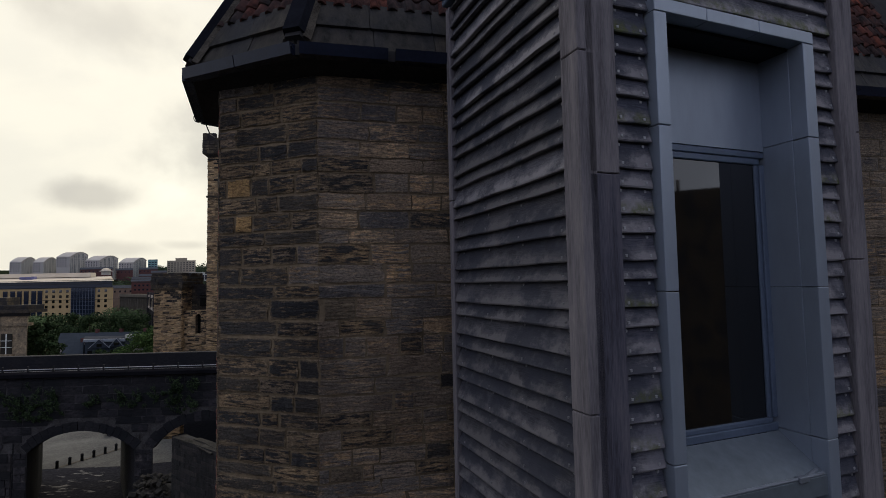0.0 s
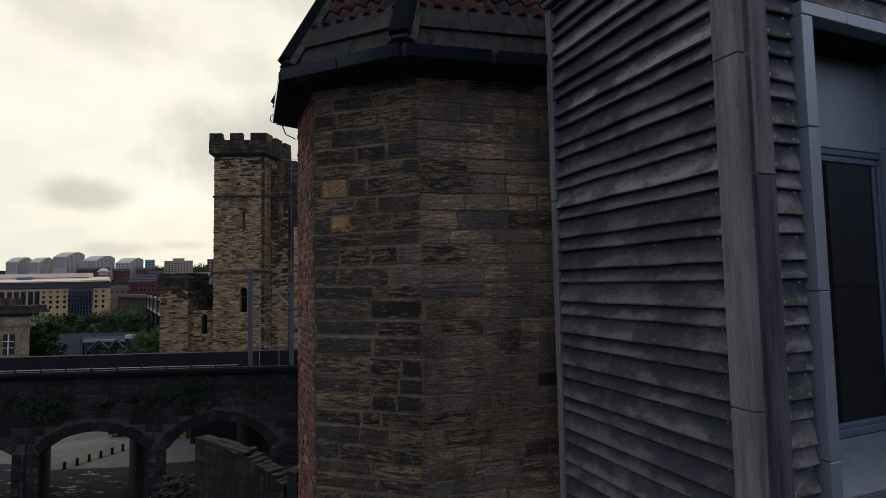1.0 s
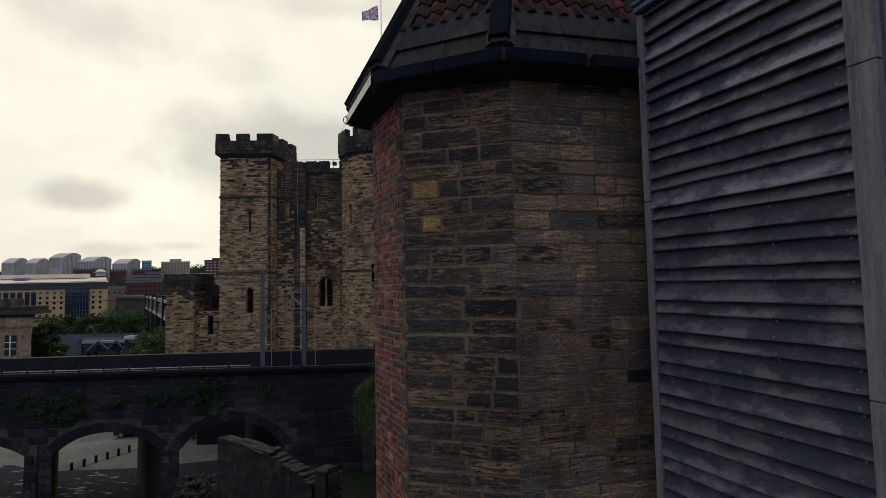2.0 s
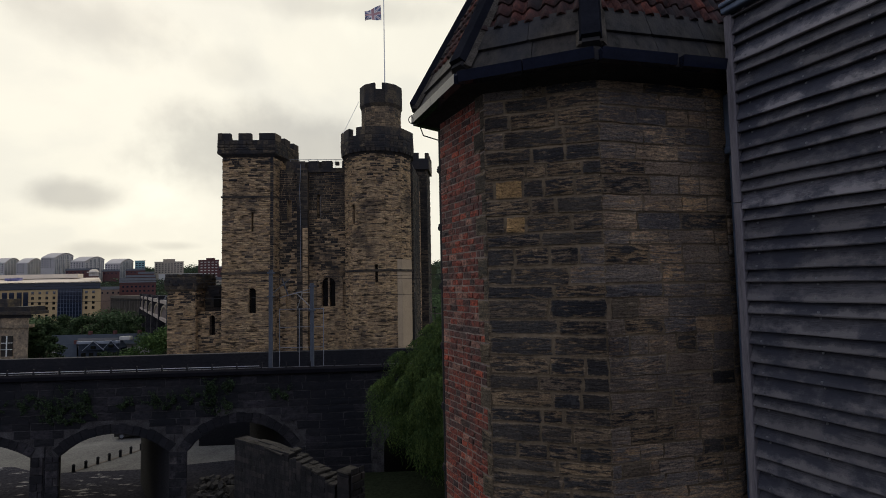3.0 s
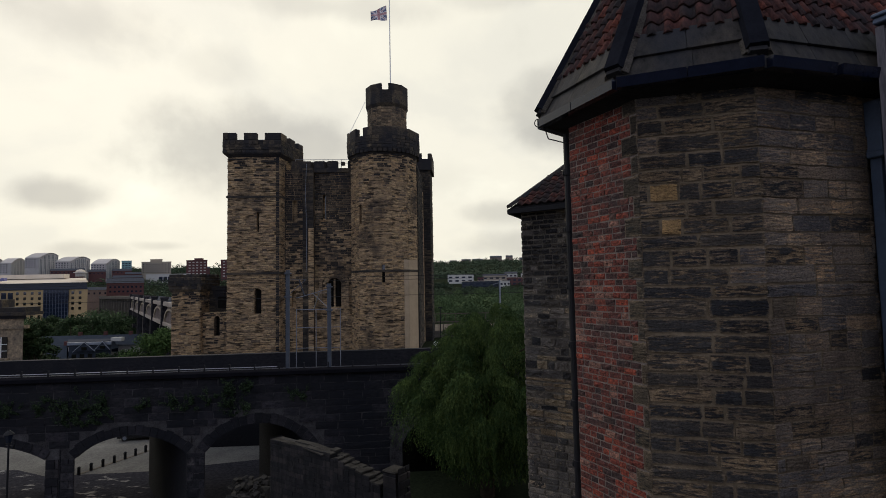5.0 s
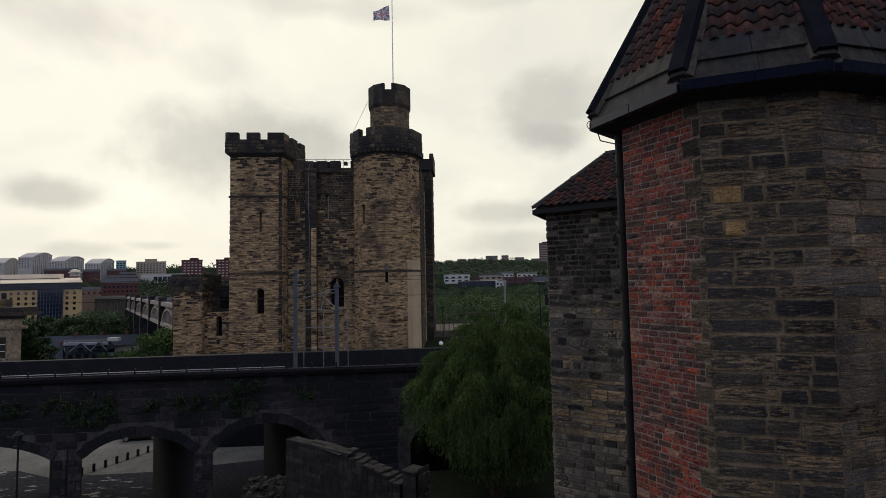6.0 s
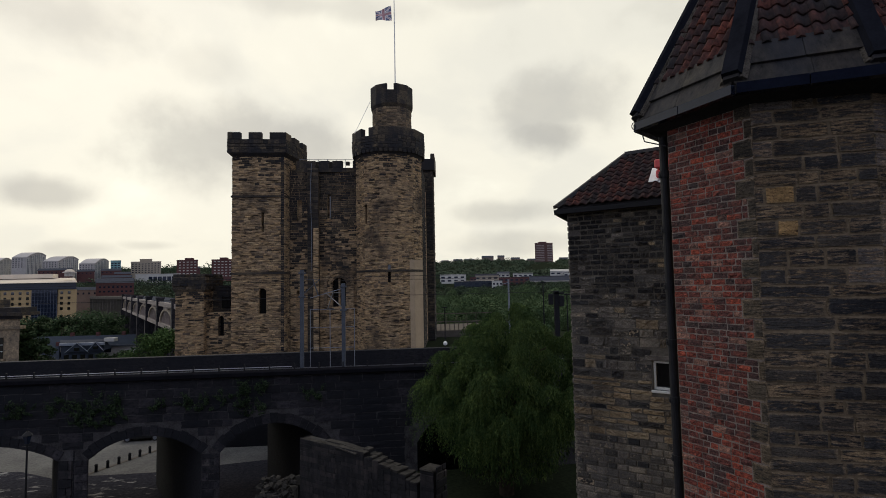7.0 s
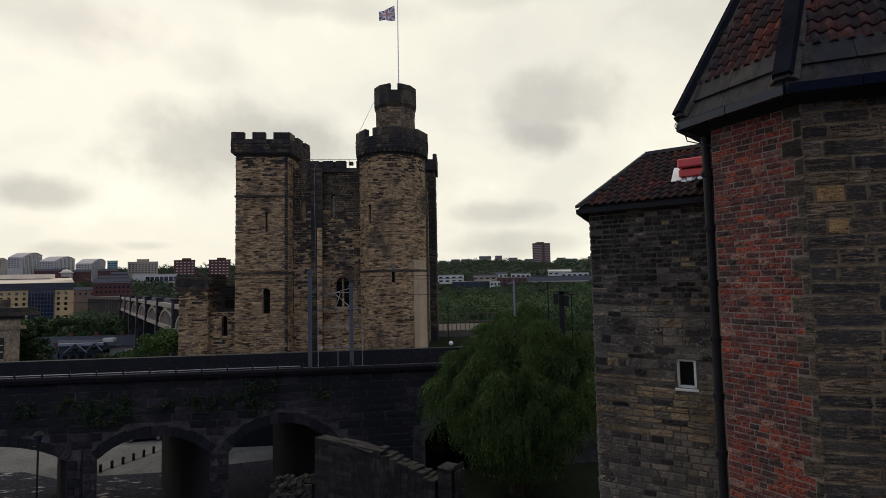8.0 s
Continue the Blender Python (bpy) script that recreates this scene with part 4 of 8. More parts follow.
def wall_pieces(name, parent, face, z0, z1, course, block, meshes, rng, joint, proud, a, b, holes=(), odd=()):
    """Single stones or bricks as objects of their own on shared meshes."""
    count = 0
    for n, (c0, c1) in enumerate(courses(z0, z1, *course, random.Random(17))):
        cut = [(h[0], h[2]) for h in holes if h[1] < c1 - 0.02 and h[3] > c0 + 0.02]
        lo, hi = a(n) if callable(a) else a, b(n) if callable(b) else b
        for g0, g1 in gaps(lo, hi, cut):
            row = blocks(g0, g1, *block, rng)
            for s, z, other in odd:                         # a single stone is cut to its own length
                for i, (s0, s1) in enumerate(row):
                    if c0 < z < c1 and s0 < s < s1 and s1 - s0 > 0.4:
                        m0, m1 = max(s - 0.15, s0), min(s + 0.15, s1)
                        cut_up = [(s0, m0), (m0, m1), (m1, s1)]
                        row[i:i + 1] = [q for q in cut_up if q[1] - q[0] > 0.06]
                        break
            for s0, s1 in row:
                pick = meshes[rng.randrange(len(meshes))]
                for s, z, other in odd:                     # single stones of another kind
                    if s0 < s < s1 and c0 < z < c1:
                        pick = other
                o = new(name, pick)
                o.parent = parent
                m = face.matrix(s0 + joint / 2, c0 + joint / 2 + rng.uniform(-0.003, 0.003), 0.0) @ pose(0, 0, 0, 0, rng.uniform(-0.9, 0.9), 0)
                out = rng.uniform(*proud)
                o.matrix_parent_inverse = Matrix.Translation(parent.location).inverted()
                o.matrix_basis = m @ Matrix.Diagonal((s1 - s0 - joint, out, c1 - c0 - joint, 1))
                count += 1
    return count


# ---------------------------------------------------------------- railway viaduct
VIA = Face((-45.0, 33.1), (12.0, 34.95))
VIA_DEEP, VIA_TOP, VIA_SPRING = 8.6, 11.3, 6.6
VAULT_DEEP, VIA_SKEW = 12.9, -7.7   # the arches pass through at a slant, under deck and yard behind
V0 = -45.0
VIA_JOINTS = plain("sooty_joints", (0.06, 0.057, 0.059), 0.95, 0, 0.7, 2.0, 0.02)


def via_s(x):
    return (x - V0) / VIA.u.x


def viaduct():
    rng = random.Random(21)
    v = thing("railway_viaduct", "sooty black stone railway viaduct with plants growing from its face", "viaduct", (-20, 38, GROUND), kind="structure")
    arches = [(via_s(a), via_s(b), r) for a, b, r in ((-43.5, -36.6, 1.2), (-33.6, -26.0, 1.0), (-24.4, -18.15, 1.2), (-17.1, -10.9, 1.6), (-5.4, 0.9, 1.9))]
    steps = 16

    def curve(a, b, rise):
        w = (b - a) / 2
        rad = (w * w + rise * rise) / (2 * rise)
        c = (a + b) / 2
        out = []
        for i in range(steps + 1):
            s = a + (b - a) * i / steps
            out.append((s, VIA_SPRING - (rad - rise) + math.sqrt(max(rad * rad - (s - c) ** 2, 0))))
        return out

    m = Mesh()
    line = []
    x = 0.0
    for a, b, r in arches:
        line.append((x, a, None))
        line.append((a, b, curve(a, b, r)))
        x = b
    line.append((x, VIA.length, None))
    knots = [0.0] + [q for a, b, r in arches for q in (a, b)] + [VIA.length]
    mouths = [q + VIA_SKEW for q in knots]
    mouths[8] += 1.5                                        # the arch behind the ruin widens towards the yard

    def beyond(s):
        return float(np.interp(s, knots, mouths))

    for out, slip, top in ((0.0, float, VIA_TOP), (-VAULT_DEEP, beyond, VIA_TOP - 1.7)):
        for a, b, cv in line:
            a, b = slip(a), slip(b)
            cv = cv and [(slip(s), z) for s, z in cv]
            if cv is None:
                quad = [VIA.at(a, GROUND - 0.5, out), VIA.at(b, GROUND - 0.5, out), VIA.at(b, top, out), VIA.at(a, top, out)]
                m.face(quad if out == 0 else quad[::-1])
            else:
                for (s0, z0), (s1, z1) in zip(cv, cv[1:]):
                    quad = [VIA.at(s0, z0, out), VIA.at(s1, z1, out), VIA.at(s1, top, out), VIA.at(s0, top, out)]
                    m.face(quad if out == 0 else quad[::-1])
    part("wall", m, VIA_JOINTS, v)
    m = Mesh()
    for a, b, cv in line:
        if cv is not None:
            for (s0, z0), (s1, z1) in zip(cv, cv[1:]):
                m.face([VIA.at(s0, z0), VIA.at(beyond(s0), z0, -VAULT_DEEP), VIA.at(beyond(s1), z1, -VAULT_DEEP), VIA.at(s1, z1)])
            for s, z, flip in ((cv[0][0], cv[0][1], False), (cv[-1][0], cv[-1][1], True)):
                q = [VIA.at(s, GROUND - 0.5), VIA.at(beyond(s), GROUND - 0.5, -VAULT_DEEP), VIA.at(beyond(s), z, -VAULT_DEEP), VIA.at(s, z)]
                m.face(q[::-1] if flip else q)
    part("vault", m, STONE_VIADUCT, v, "black vaulted arch soffits")
    # facing stones above and between the arches
    holes = []
    for a, b, r in arches:
        for (s0, z0), (s1, z1) in zip(curve(a - 0.75, b + 0.75, r + 0.55), curve(a - 0.75, b + 0.75, r + 0.55)[1:]):
            holes.append((s0, -1.0, s1, max(z0, z1)))
    facing = [block_mesh("stone", STONE_VIADUCT, rng, 0.1, 3, 2) for _ in range(8)]
    wall_pieces("stone", v, VIA, 3.0, VIA_TOP - 0.35, (0.4, 0.52), (0.8, 1.6), facing, rng, 0.035, (0.02, 0.07), via_s(-33.0), via_s(-3.0), holes)
    for a, b, r in arches[1:4]:
        n = 17
        w = (b - a) / 2
        rad = (w * w + r * r) / (2 * r)
        c, zc = (a + b) / 2, VIA_SPRING + r - rad
        half = math.asin(w / rad)
        for i in range(n):
            t0, t1 = -half + 2 * half * (i + 0.03) / n, -half + 2 * half * (i + 0.97) / n
            r1 = rad + rng.uniform(0.5, 0.62)
            pts = [(c + q * math.sin(t), zc + q * math.cos(t)) for q, t in ((rad, t0), (r1, t0), (r1, t1), (rad, t1))]
            out = rng.uniform(0.03, 0.08)
            front, back = [VIA.at(*p, out) for p in pts], [VIA.at(*p, -0.4) for p in pts]
            ring = Mesh()
            ring.solid(front + back, [(3, 2, 1, 0), (1, 5, 4, 0), (2, 6, 5, 1), (3, 7, 6, 2), (0, 4, 7, 3)])
            part("arch_stone", ring, STONE_VIADUCT, v)
        for s0, s1 in ((a - 0.75, a), (b, b + 0.75)):
            q = Mesh()
            lay(q, VIA, GROUND, VIA_SPRING, (0.4, 0.5), (0.35, 0.75), rng, (), 0.025, (0.04, 0.09), s0, s1)
            part("pier_quoins", q, STONE_RING, v)
    # coping, deck and parapet on the far side
    m = Mesh()
    m.box((0, -0.28, VIA_TOP - 0.3), (VIA.length, 0.55, VIA_TOP), VIA.matrix(0, 0), 0, 0.05)
    part("coping", m, COPING, v)
    m = Mesh()
    m.box((0, 0.45, VIA_TOP - 1.6), (VIA.length, VIA_DEEP - 0.6, VIA_TOP - 1.05), VIA.matrix(0, 0))
    m.box((0, VIA_DEEP - 0.6, VIA_TOP - 2.0), (VIA.length, VAULT_DEEP, VIA_TOP - 1.69), VIA.matrix(0, 0))
    part("track_bed", m, BALLAST, v, "dark ballast track bed")
    m = Mesh()
    m.box((0, VIA_DEEP - 0.6, VIA_TOP - 1.5), (VIA.length, VIA_DEEP, VIA_TOP + 0.05), VIA.matrix(0, 0))
    part("parapet", m, STONE_VIADUCT, v, "low black stone parapet")
    for off in (1.7, 3.15, 5.2, 6.65):
        r = Mesh()
        r.box((0, off, VIA_TOP - 1.05), (VIA.length, off + 0.07, VIA_TOP - 0.88), VIA.matrix(0, 0))
        part("rail", r, RAIL, v, "worn steel rail")
    # edge barrier: short posts and a pale tube
    posts = Mesh()
    posts.box((-0.04, -0.04, 0), (0.04, 0.04, 0.36))
    pd = posts.data("post", IRON)
    x = via_s(-38.0)
    while x < via_s(-2.0):
        o = part("post", pd, None, v)
        o.matrix_basis = Matrix.Translation(VIA.at(x, VIA_TOP, -0.3))
        x += 1.48
    m = Mesh()
    m.tube(VIA.at(via_s(-38.0), VIA_TOP + 0.16, -0.3), VIA.at(via_s(-13.0), VIA_TOP + 0.16, -0.3), 0.03, 6)
    part("barrier_tube", m, RAIL, v, "pale cable trough tube")
    return v


viaduct()


# ---------------------------------------------------------------- gatehouse turret
TA, TB, TC, TD = (-2.71, 7.60), (-2.28, 6.555), (-1.18, 6.155), (0.25, 6.45)
PLAN = [TB, TC, TD, (1.0, 7.05), (7.0, 7.75), (7.0, 16.0), (1.4, 16.0), (0.6, 10.5), (-1.2, 9.0), TA]
EAVE = 18.52
APEX = Vector((-0.75, 7.7, 22.5))
STONE_Z0, STONE_Z1 = 13.0, 18.5


def gatehouse():
    g = thing("gatehouse_tower", "weathered sandstone gatehouse turret with red brick return and pantiles", "tower", (-1.2, 7.6, GROUND))
    core = Mesh()
    core.prism(offset(PLAN, -0.002), GROUND, 18.6)
    part("wall", core, MORTAR, g)
    low = Mesh()
    rng = random.Random(3)
    fl, fr, fb = Face(TB, TC), Face(TC, TD), Face(TA, TB)
    for f in (fl, fr):
        lay(low, f, GROUND, STONE_Z0, (0.18, 0.26), (0.3, 0.7), rng, (), 0.012, (0.0, 0.025))
    for p, q in zip(PLAN[2:], PLAN[3:5]):
        lay(low, Face(p, q), GROUND, STONE_Z1, (0.17, 0.25), (0.25, 0.65), rng, (), 0.012, (0.004, 0.02))
    part("lower_stonework", low, STONE_NEAR, g)
    bed = Mesh()
    bed.face([fb.at(0, 13.0, 0.0), fb.at(fb.length, 13.0, 0.0), fb.at(fb.length, 18.5, 0.0), fb.at(0, 18.5, 0.0)])
    part("brick_joints", bed, BRICK_MORTAR, g)
    bricks_low = Mesh()
    lay(bricks_low, fb, GROUND, STONE_Z0 + 0.4, (0.075, 0.076), (0.22, 0.23), rng, (), 0.01, (0.0, 0.012), bevel=0.004)
    part("lower_brickwork", bricks_low, BRICK, g)
    return g, fl, fr, fb


gate, gate_left, gate_right, gate_brick = gatehouse()


def beam(mesh, a, b, w, h, mat=0, lift=0.0, taper=0.0):
    """A bar from a to b, w wide and h high, kept upright."""
    a, b = Vector(a), Vector(b)
    d = (b - a).normalized()
    side = d.cross(Vector((0, 0, 1))).normalized()
    up = side.cross(d).normalized()
    vs = []
    for p in (a, b):
        for i, j in ((-1, 0), (1, 0), (1 - taper, 1), (-1 + taper, 1)):
            vs.append(p + side * (w / 2 * i) + up * (h * j + lift))
    return mesh.solid(vs, [(0, 1, 2, 3), (7, 6, 5, 4), (0, 4, 5, 1), (1, 5, 6, 2), (2, 6, 7, 3), (3, 7, 4, 0)], mat)


class Slope:
    """A roof plane over an eave p to q (outside on the right), rising to the point top."""

    def __init__(self, p, q, top, z, square_end=False):
        zp, zq = z if isinstance(z, tuple) else (z, z)
        self.p, self.q = Vector((*p, zp)), Vector((*q, zq))
        self.u = (self.q - self.p).normalized()
        self.length = (self.q - self.p).length
        k = top - self.p
        self.sa = k.dot(self.u)
        self.v = (k - self.u * self.sa)
        self.rise = self.v.length
        self.v.normalize()
        self.n = self.u.cross(self.v)
        self.square = square_end

    def at(self, s, w, out=0.0):
        return self.p + self.u * s + self.v * w + self.n * out

    def span(self, w):
        k = w / self.rise
        return self.sa * k, self.length if self.square else self.length - (self.length - self.sa) * k

    def matrix(self, s, w, out=0.0):
        m = Matrix((self.u, self.v, self.n)).transposed().to_4x4()
        m.translation = self.at(s, w, out)
        return m


def pantile_mesh(material, rng):
    """One S-shaped clay tile, 0.25 wide and 0.36 long, lapping over its neighbours."""
    prof = [(0.219 * i / 10, 0.026 + 0.028 * math.cos(math.tau * (0.219 * i / 10 - 0.055) / 0.21)) for i in range(11)]
    n = len(prof)
    sag = rng.uniform(-0.004, 0.004)
    vs = []
    for y, lift in ((-0.05, 0.04), (0.25, 0.0)):
        for t in (0.0, -0.024):
            vs += [(x, y + rng.uniform(-0.003, 0.003), z + lift + t + sag) for x, z in prof]
    a, b, c, d = 0, n, 2 * n, 3 * n
    fs = [(a + i, a + i + 1, c + i + 1, c + i) for i in range(n - 1)] + [(b + i + 1, b + i, d + i, d + i + 1) for i in range(n - 1)]
    fs += [(a + i + 1, a + i, b + i, b + i + 1) for i in range(n - 1)] + [(a, c, d, b), (a + n - 1, b + n - 1, d + n - 1, c + n - 1)]
    me = bpy.data.meshes.new("pantile")
    me.from_pydata(vs, [], fs)
    me.materials.append(material)
    for p in me.polygons[:2 * n - 2]:
        p.use_smooth = True
    me.update()
    return me


def tile_roof(owner, slope, w0, w1, rng, meshes, gauge=0.2, width=0.21, s_piece=99.0, s_min=-1.0):
    """Pantiles in courses, each an object of its own."""
    w = w0
    while w < w1:
        lo, hi = slope.span(w + 0.12)
        s = math.ceil((lo - 0.09) / width) * width        # rolls run on from course to course
        while s < hi - 0.11:
            if s_min <= s <= s_piece:
                o = new("pantile", meshes[rng.randrange(len(meshes))])
                o.parent = owner
                o.matrix_parent_inverse = Matrix.Translation(-owner.location) if owner.parent is None else Matrix()
                o.matrix_basis = slope.matrix(s, w, 0.03) @ pose(0, 0, 0, rng.uniform(-0.7, 0.7), rng.uniform(-0.5, 0.5), rng.uniform(-0.8, 0.8)) @ Matrix.Diagonal((width / 0.21, 1, 1, 1))
            s += width
        w += gauge


def turret_roof():
    rng = random.Random(8)
    plan = [TB, TC, (7.0, 7.85), (7.0, 16.0), (1.4, 16.0), (0.6, 10.5), (-1.2, 9.0), TA]
    eave = offset(plan, 0.25)
    EB, EC, ED, EA, EZ = (-2.52, 6.47), (-1.32, 5.90), eave[2], (-2.99, 7.81), eave[6]
    m = Mesh()
    # black boarding that slopes in from the gutter to the wall head
    outer = [Vector((*p, 0)) for p in (EZ, (-3.02, 7.80), (-2.55, 6.40), (-1.31, 5.82), offset(plan, 0.33)[2])]
    inner = [Vector((*p, 0)) for p in (plan[6], TA, TB, TC, plan[2])]
    lift = lambda p, z: Vector((p.x, p.y, z))
    for a, b, c, d in zip(outer, outer[1:], inner[1:], inner):
        m.face([lift(a, 18.4), lift(d, 18.33), lift(c, 18.33), lift(b, 18.4)])
        m.face([lift(a, 18.4), lift(b, 18.4), lift(b, 18.5), lift(a, 18.5)])
    part("soffit", m, DARK, gate, "black shadowed eaves board")
    slopes = [Slope(EA, EB, APEX, EAVE), Slope(EB, EC, APEX, EAVE), Slope(EC, ED, APEX, EAVE, True)]
    back = Slope(EZ, EA, APEX, EAVE)
    deck = Mesh()
    for s in slopes[:2] + [back]:
        deck.face([s.p, s.q, APEX])
    s = slopes[2]
    ridge = APEX + s.u * (s.length - s.sa)
    deck.face([s.p, s.q, ridge, APEX])
    deck.face([APEX, ridge, Vector((7, 16, EAVE)), Vector((1.4, 16, EAVE)), Vector((*EZ, EAVE))])
    roof = part("roof", deck, DARK, gate)
    # two courses of stone slates along the eaves
    unit = []
    for _ in range(5):
        b = Mesh()
        b.box((0, 0, 0), (1, 1, 1), Matrix(), 0, 0.03)
        unit.append(b.data("slate", SLATE))
    for s, lim in zip(slopes, (9, 9, 9.0)):
        for row in range(2):
            w = row * 0.25 - 0.03
            lo, hi = s.span(max(w, 0))
            for a, b in blocks(lo, min(hi, lim), 0.55, 1.0, rng):
                o = new("slate", unit[rng.randrange(5)])
                o.parent = roof
                o.matrix_basis = s.matrix(a + 0.0025, w, 0.012 + 0.034 * row + rng.uniform(0, 0.006)) @ Matrix.Diagonal((b - a - 0.005, 0.32, 0.035, 1))
    tiles = [pantile_mesh(PANTILE, rng) for _ in range(6)]
    tile_roof(roof, slopes[0], 0.54, 2.3, rng, tiles, 0.2, 0.14)
    tile_roof(roof, slopes[1], 0.54, 2.3, rng, tiles, 0.19, 0.165)
    tile_roof(roof, slopes[2], 0.54, 2.3, rng, tiles, 0.19, 0.175, 2.6)
    tile_roof(roof, slopes[2], 0.54, 1.8, rng, tiles, 0.19, 0.175, 7.5, 4.6)
    # upper tiles, out of sight from below, joined
    up = Mesh()
    for s in slopes[:2]:
        lo, hi = s.span(2.3)
        up.face([s.at(lo, 2.3, 0.07), s.at(hi, 2.3, 0.07), APEX + s.n * 0.07])
    lo, hi = slopes[2].span(2.3)
    up.face([slopes[2].at(lo, 2.3, 0.07), slopes[2].at(hi, 2.3, 0.07), ridge, APEX + slopes[2].n * 0.07])
    part("upper_tiling", up, PANTILE, roof)
    # lead hip cappings with blunt dark feet
    for e in (EA, EB, EC):
        foot = Vector((*e, EAVE))
        d = (APEX - foot).normalized()
        h = Mesh()
        a = foot + d * 0.07
        for i in range(4):
            beam(h, a + d * (0.75 * i), a + d * (0.75 * i + 0.75), 0.22, 0.09, 0, 0.06, 0.22)
        c = part("hip_capping", h, LEAD, roof, "blue-grey lead hip capping")
        f = Mesh()
        beam(f, foot + d * 0.02, foot + d * 0.3, 0.2, 0.1, 0, 0.0, 0.2)
        part("hip_foot", f, DARK, c)
        k = Mesh()
        side = (EC[0] - EB[0], EC[1] - EB[1])
        beam(k, foot + d * 0.03, APEX, 0.3, 0.06, 0, 0.012, 0.25)
        part("mortar_bed", k, MORTAR_PALE, c)
    # box gutter in lengths
    for side, (p, q) in enumerate(zip(outer, outer[1:])):
        n = max(1, round((q - p).length / 0.9))
        for i in range(n):
            a, b = p.lerp(q, i / n + 0.004), p.lerp(q, (i + 1) / n - 0.004)
            g = Mesh()
            beam(g, a + Vector((0, 0, 18.39)), b + Vector((0, 0, 18.39)), 0.12, 0.105, 0, 0.0, -0.4 if side > 1 else 0.0)
            part("gutter", g, GUTTER, gate, "dark blue box gutter")
    # lightning cable and loose wire at the tip
    tip = outer[1] + Vector((0, 0, 18.45))
    w = Mesh()
    pts = [tip + Vector((-0.02 - 0.07 * math.sin(t * 0.45), -0.02, 0.06 * math.cos(t * 0.45))) for t in range(8)]
    for a, b in zip(pts, pts[1:]):
        w.tube(a, b, 0.006, 5)
    foot = Vector((*TA, 18.0))
    for a, b in ((tip + Vector((0.05, 0, -0.06)), tip + Vector((0.1, 0.02, -0.2))), (tip + Vector((0.1, 0.02, -0.2)), foot + Vector((-0.03, -0.03, 0.12)))):
        w.tube(a, b, 0.008, 5)
    part("loose_wire", w, IRON, gate, "thin black cable at the eaves")


turret_roof()


def gate_pipes():
    """The iron downpipe on the brick return and the painted pipe beside the timber bay."""
    d = thing("downpipe", "black cast-iron downpipe fixed to the brick wall", "pipe", (TA[0], TA[1], 13.0))
    p = Vector((TA[0] + 0.035, TA[1] + 0.19, 0))
    m = Mesh()
    m.tube(p + Vector((0, 0, GROUND)), p + Vector((0, 0, 18.3)), 0.055, 12)
    part("pipe", m, IRON, d)
    for i in range(8):
        c = Mesh()
        z = 12.5 + i * 0.75
        c.tube(p + Vector((0, 0, z)), p + Vector((0, 0, z + 0.08)), 0.072, 12)
        c.box((p.x - 0.08, p.y - 0.015, z + 0.01), (p.x + 0.1, p.y + 0.015, z + 0.05))
        part("clip", c, IRON, d)
    d2 = thing("downpipe", "blue-grey painted square downpipe with a hopper in the corner", "pipe", (0.6, 6.7, 13.0))
    f, end = gate_right, gate_right.length
    m = Mesh()
    m.box((end + 0.08, -0.1, GROUND), (end + 0.215, 0.02, 17.66), f.matrix(0, 0), 0, 0.01)
    part("pipe", m, PIPE, d2)
    m = Mesh()
    m.box((end + 0.04, -0.15, 17.70), (end + 0.34, 0.02, 18.28), f.matrix(0, 0), 0, 0.01)
    m.box((end + 0.02, -0.17, 17.64), (end + 0.36, 0.02, 17.71), f.matrix(0, 0), 0, 0.01)
    part("hopper", m, PIPE, d2)


gate_pipes()


# ---------------------------------------------------------------- timber bay
BAY = pose(0.86, 4.26, 0, 0, 0, 20.5)
BAY_W, BAY_D, BAY_TOP, BAY_LOW = 2.52, 1.95, 18.95, 13.2
WIN_X0, WIN_X1, WIN_TOP, REVEAL = 0.49, 2.02, 18.10, 0.24


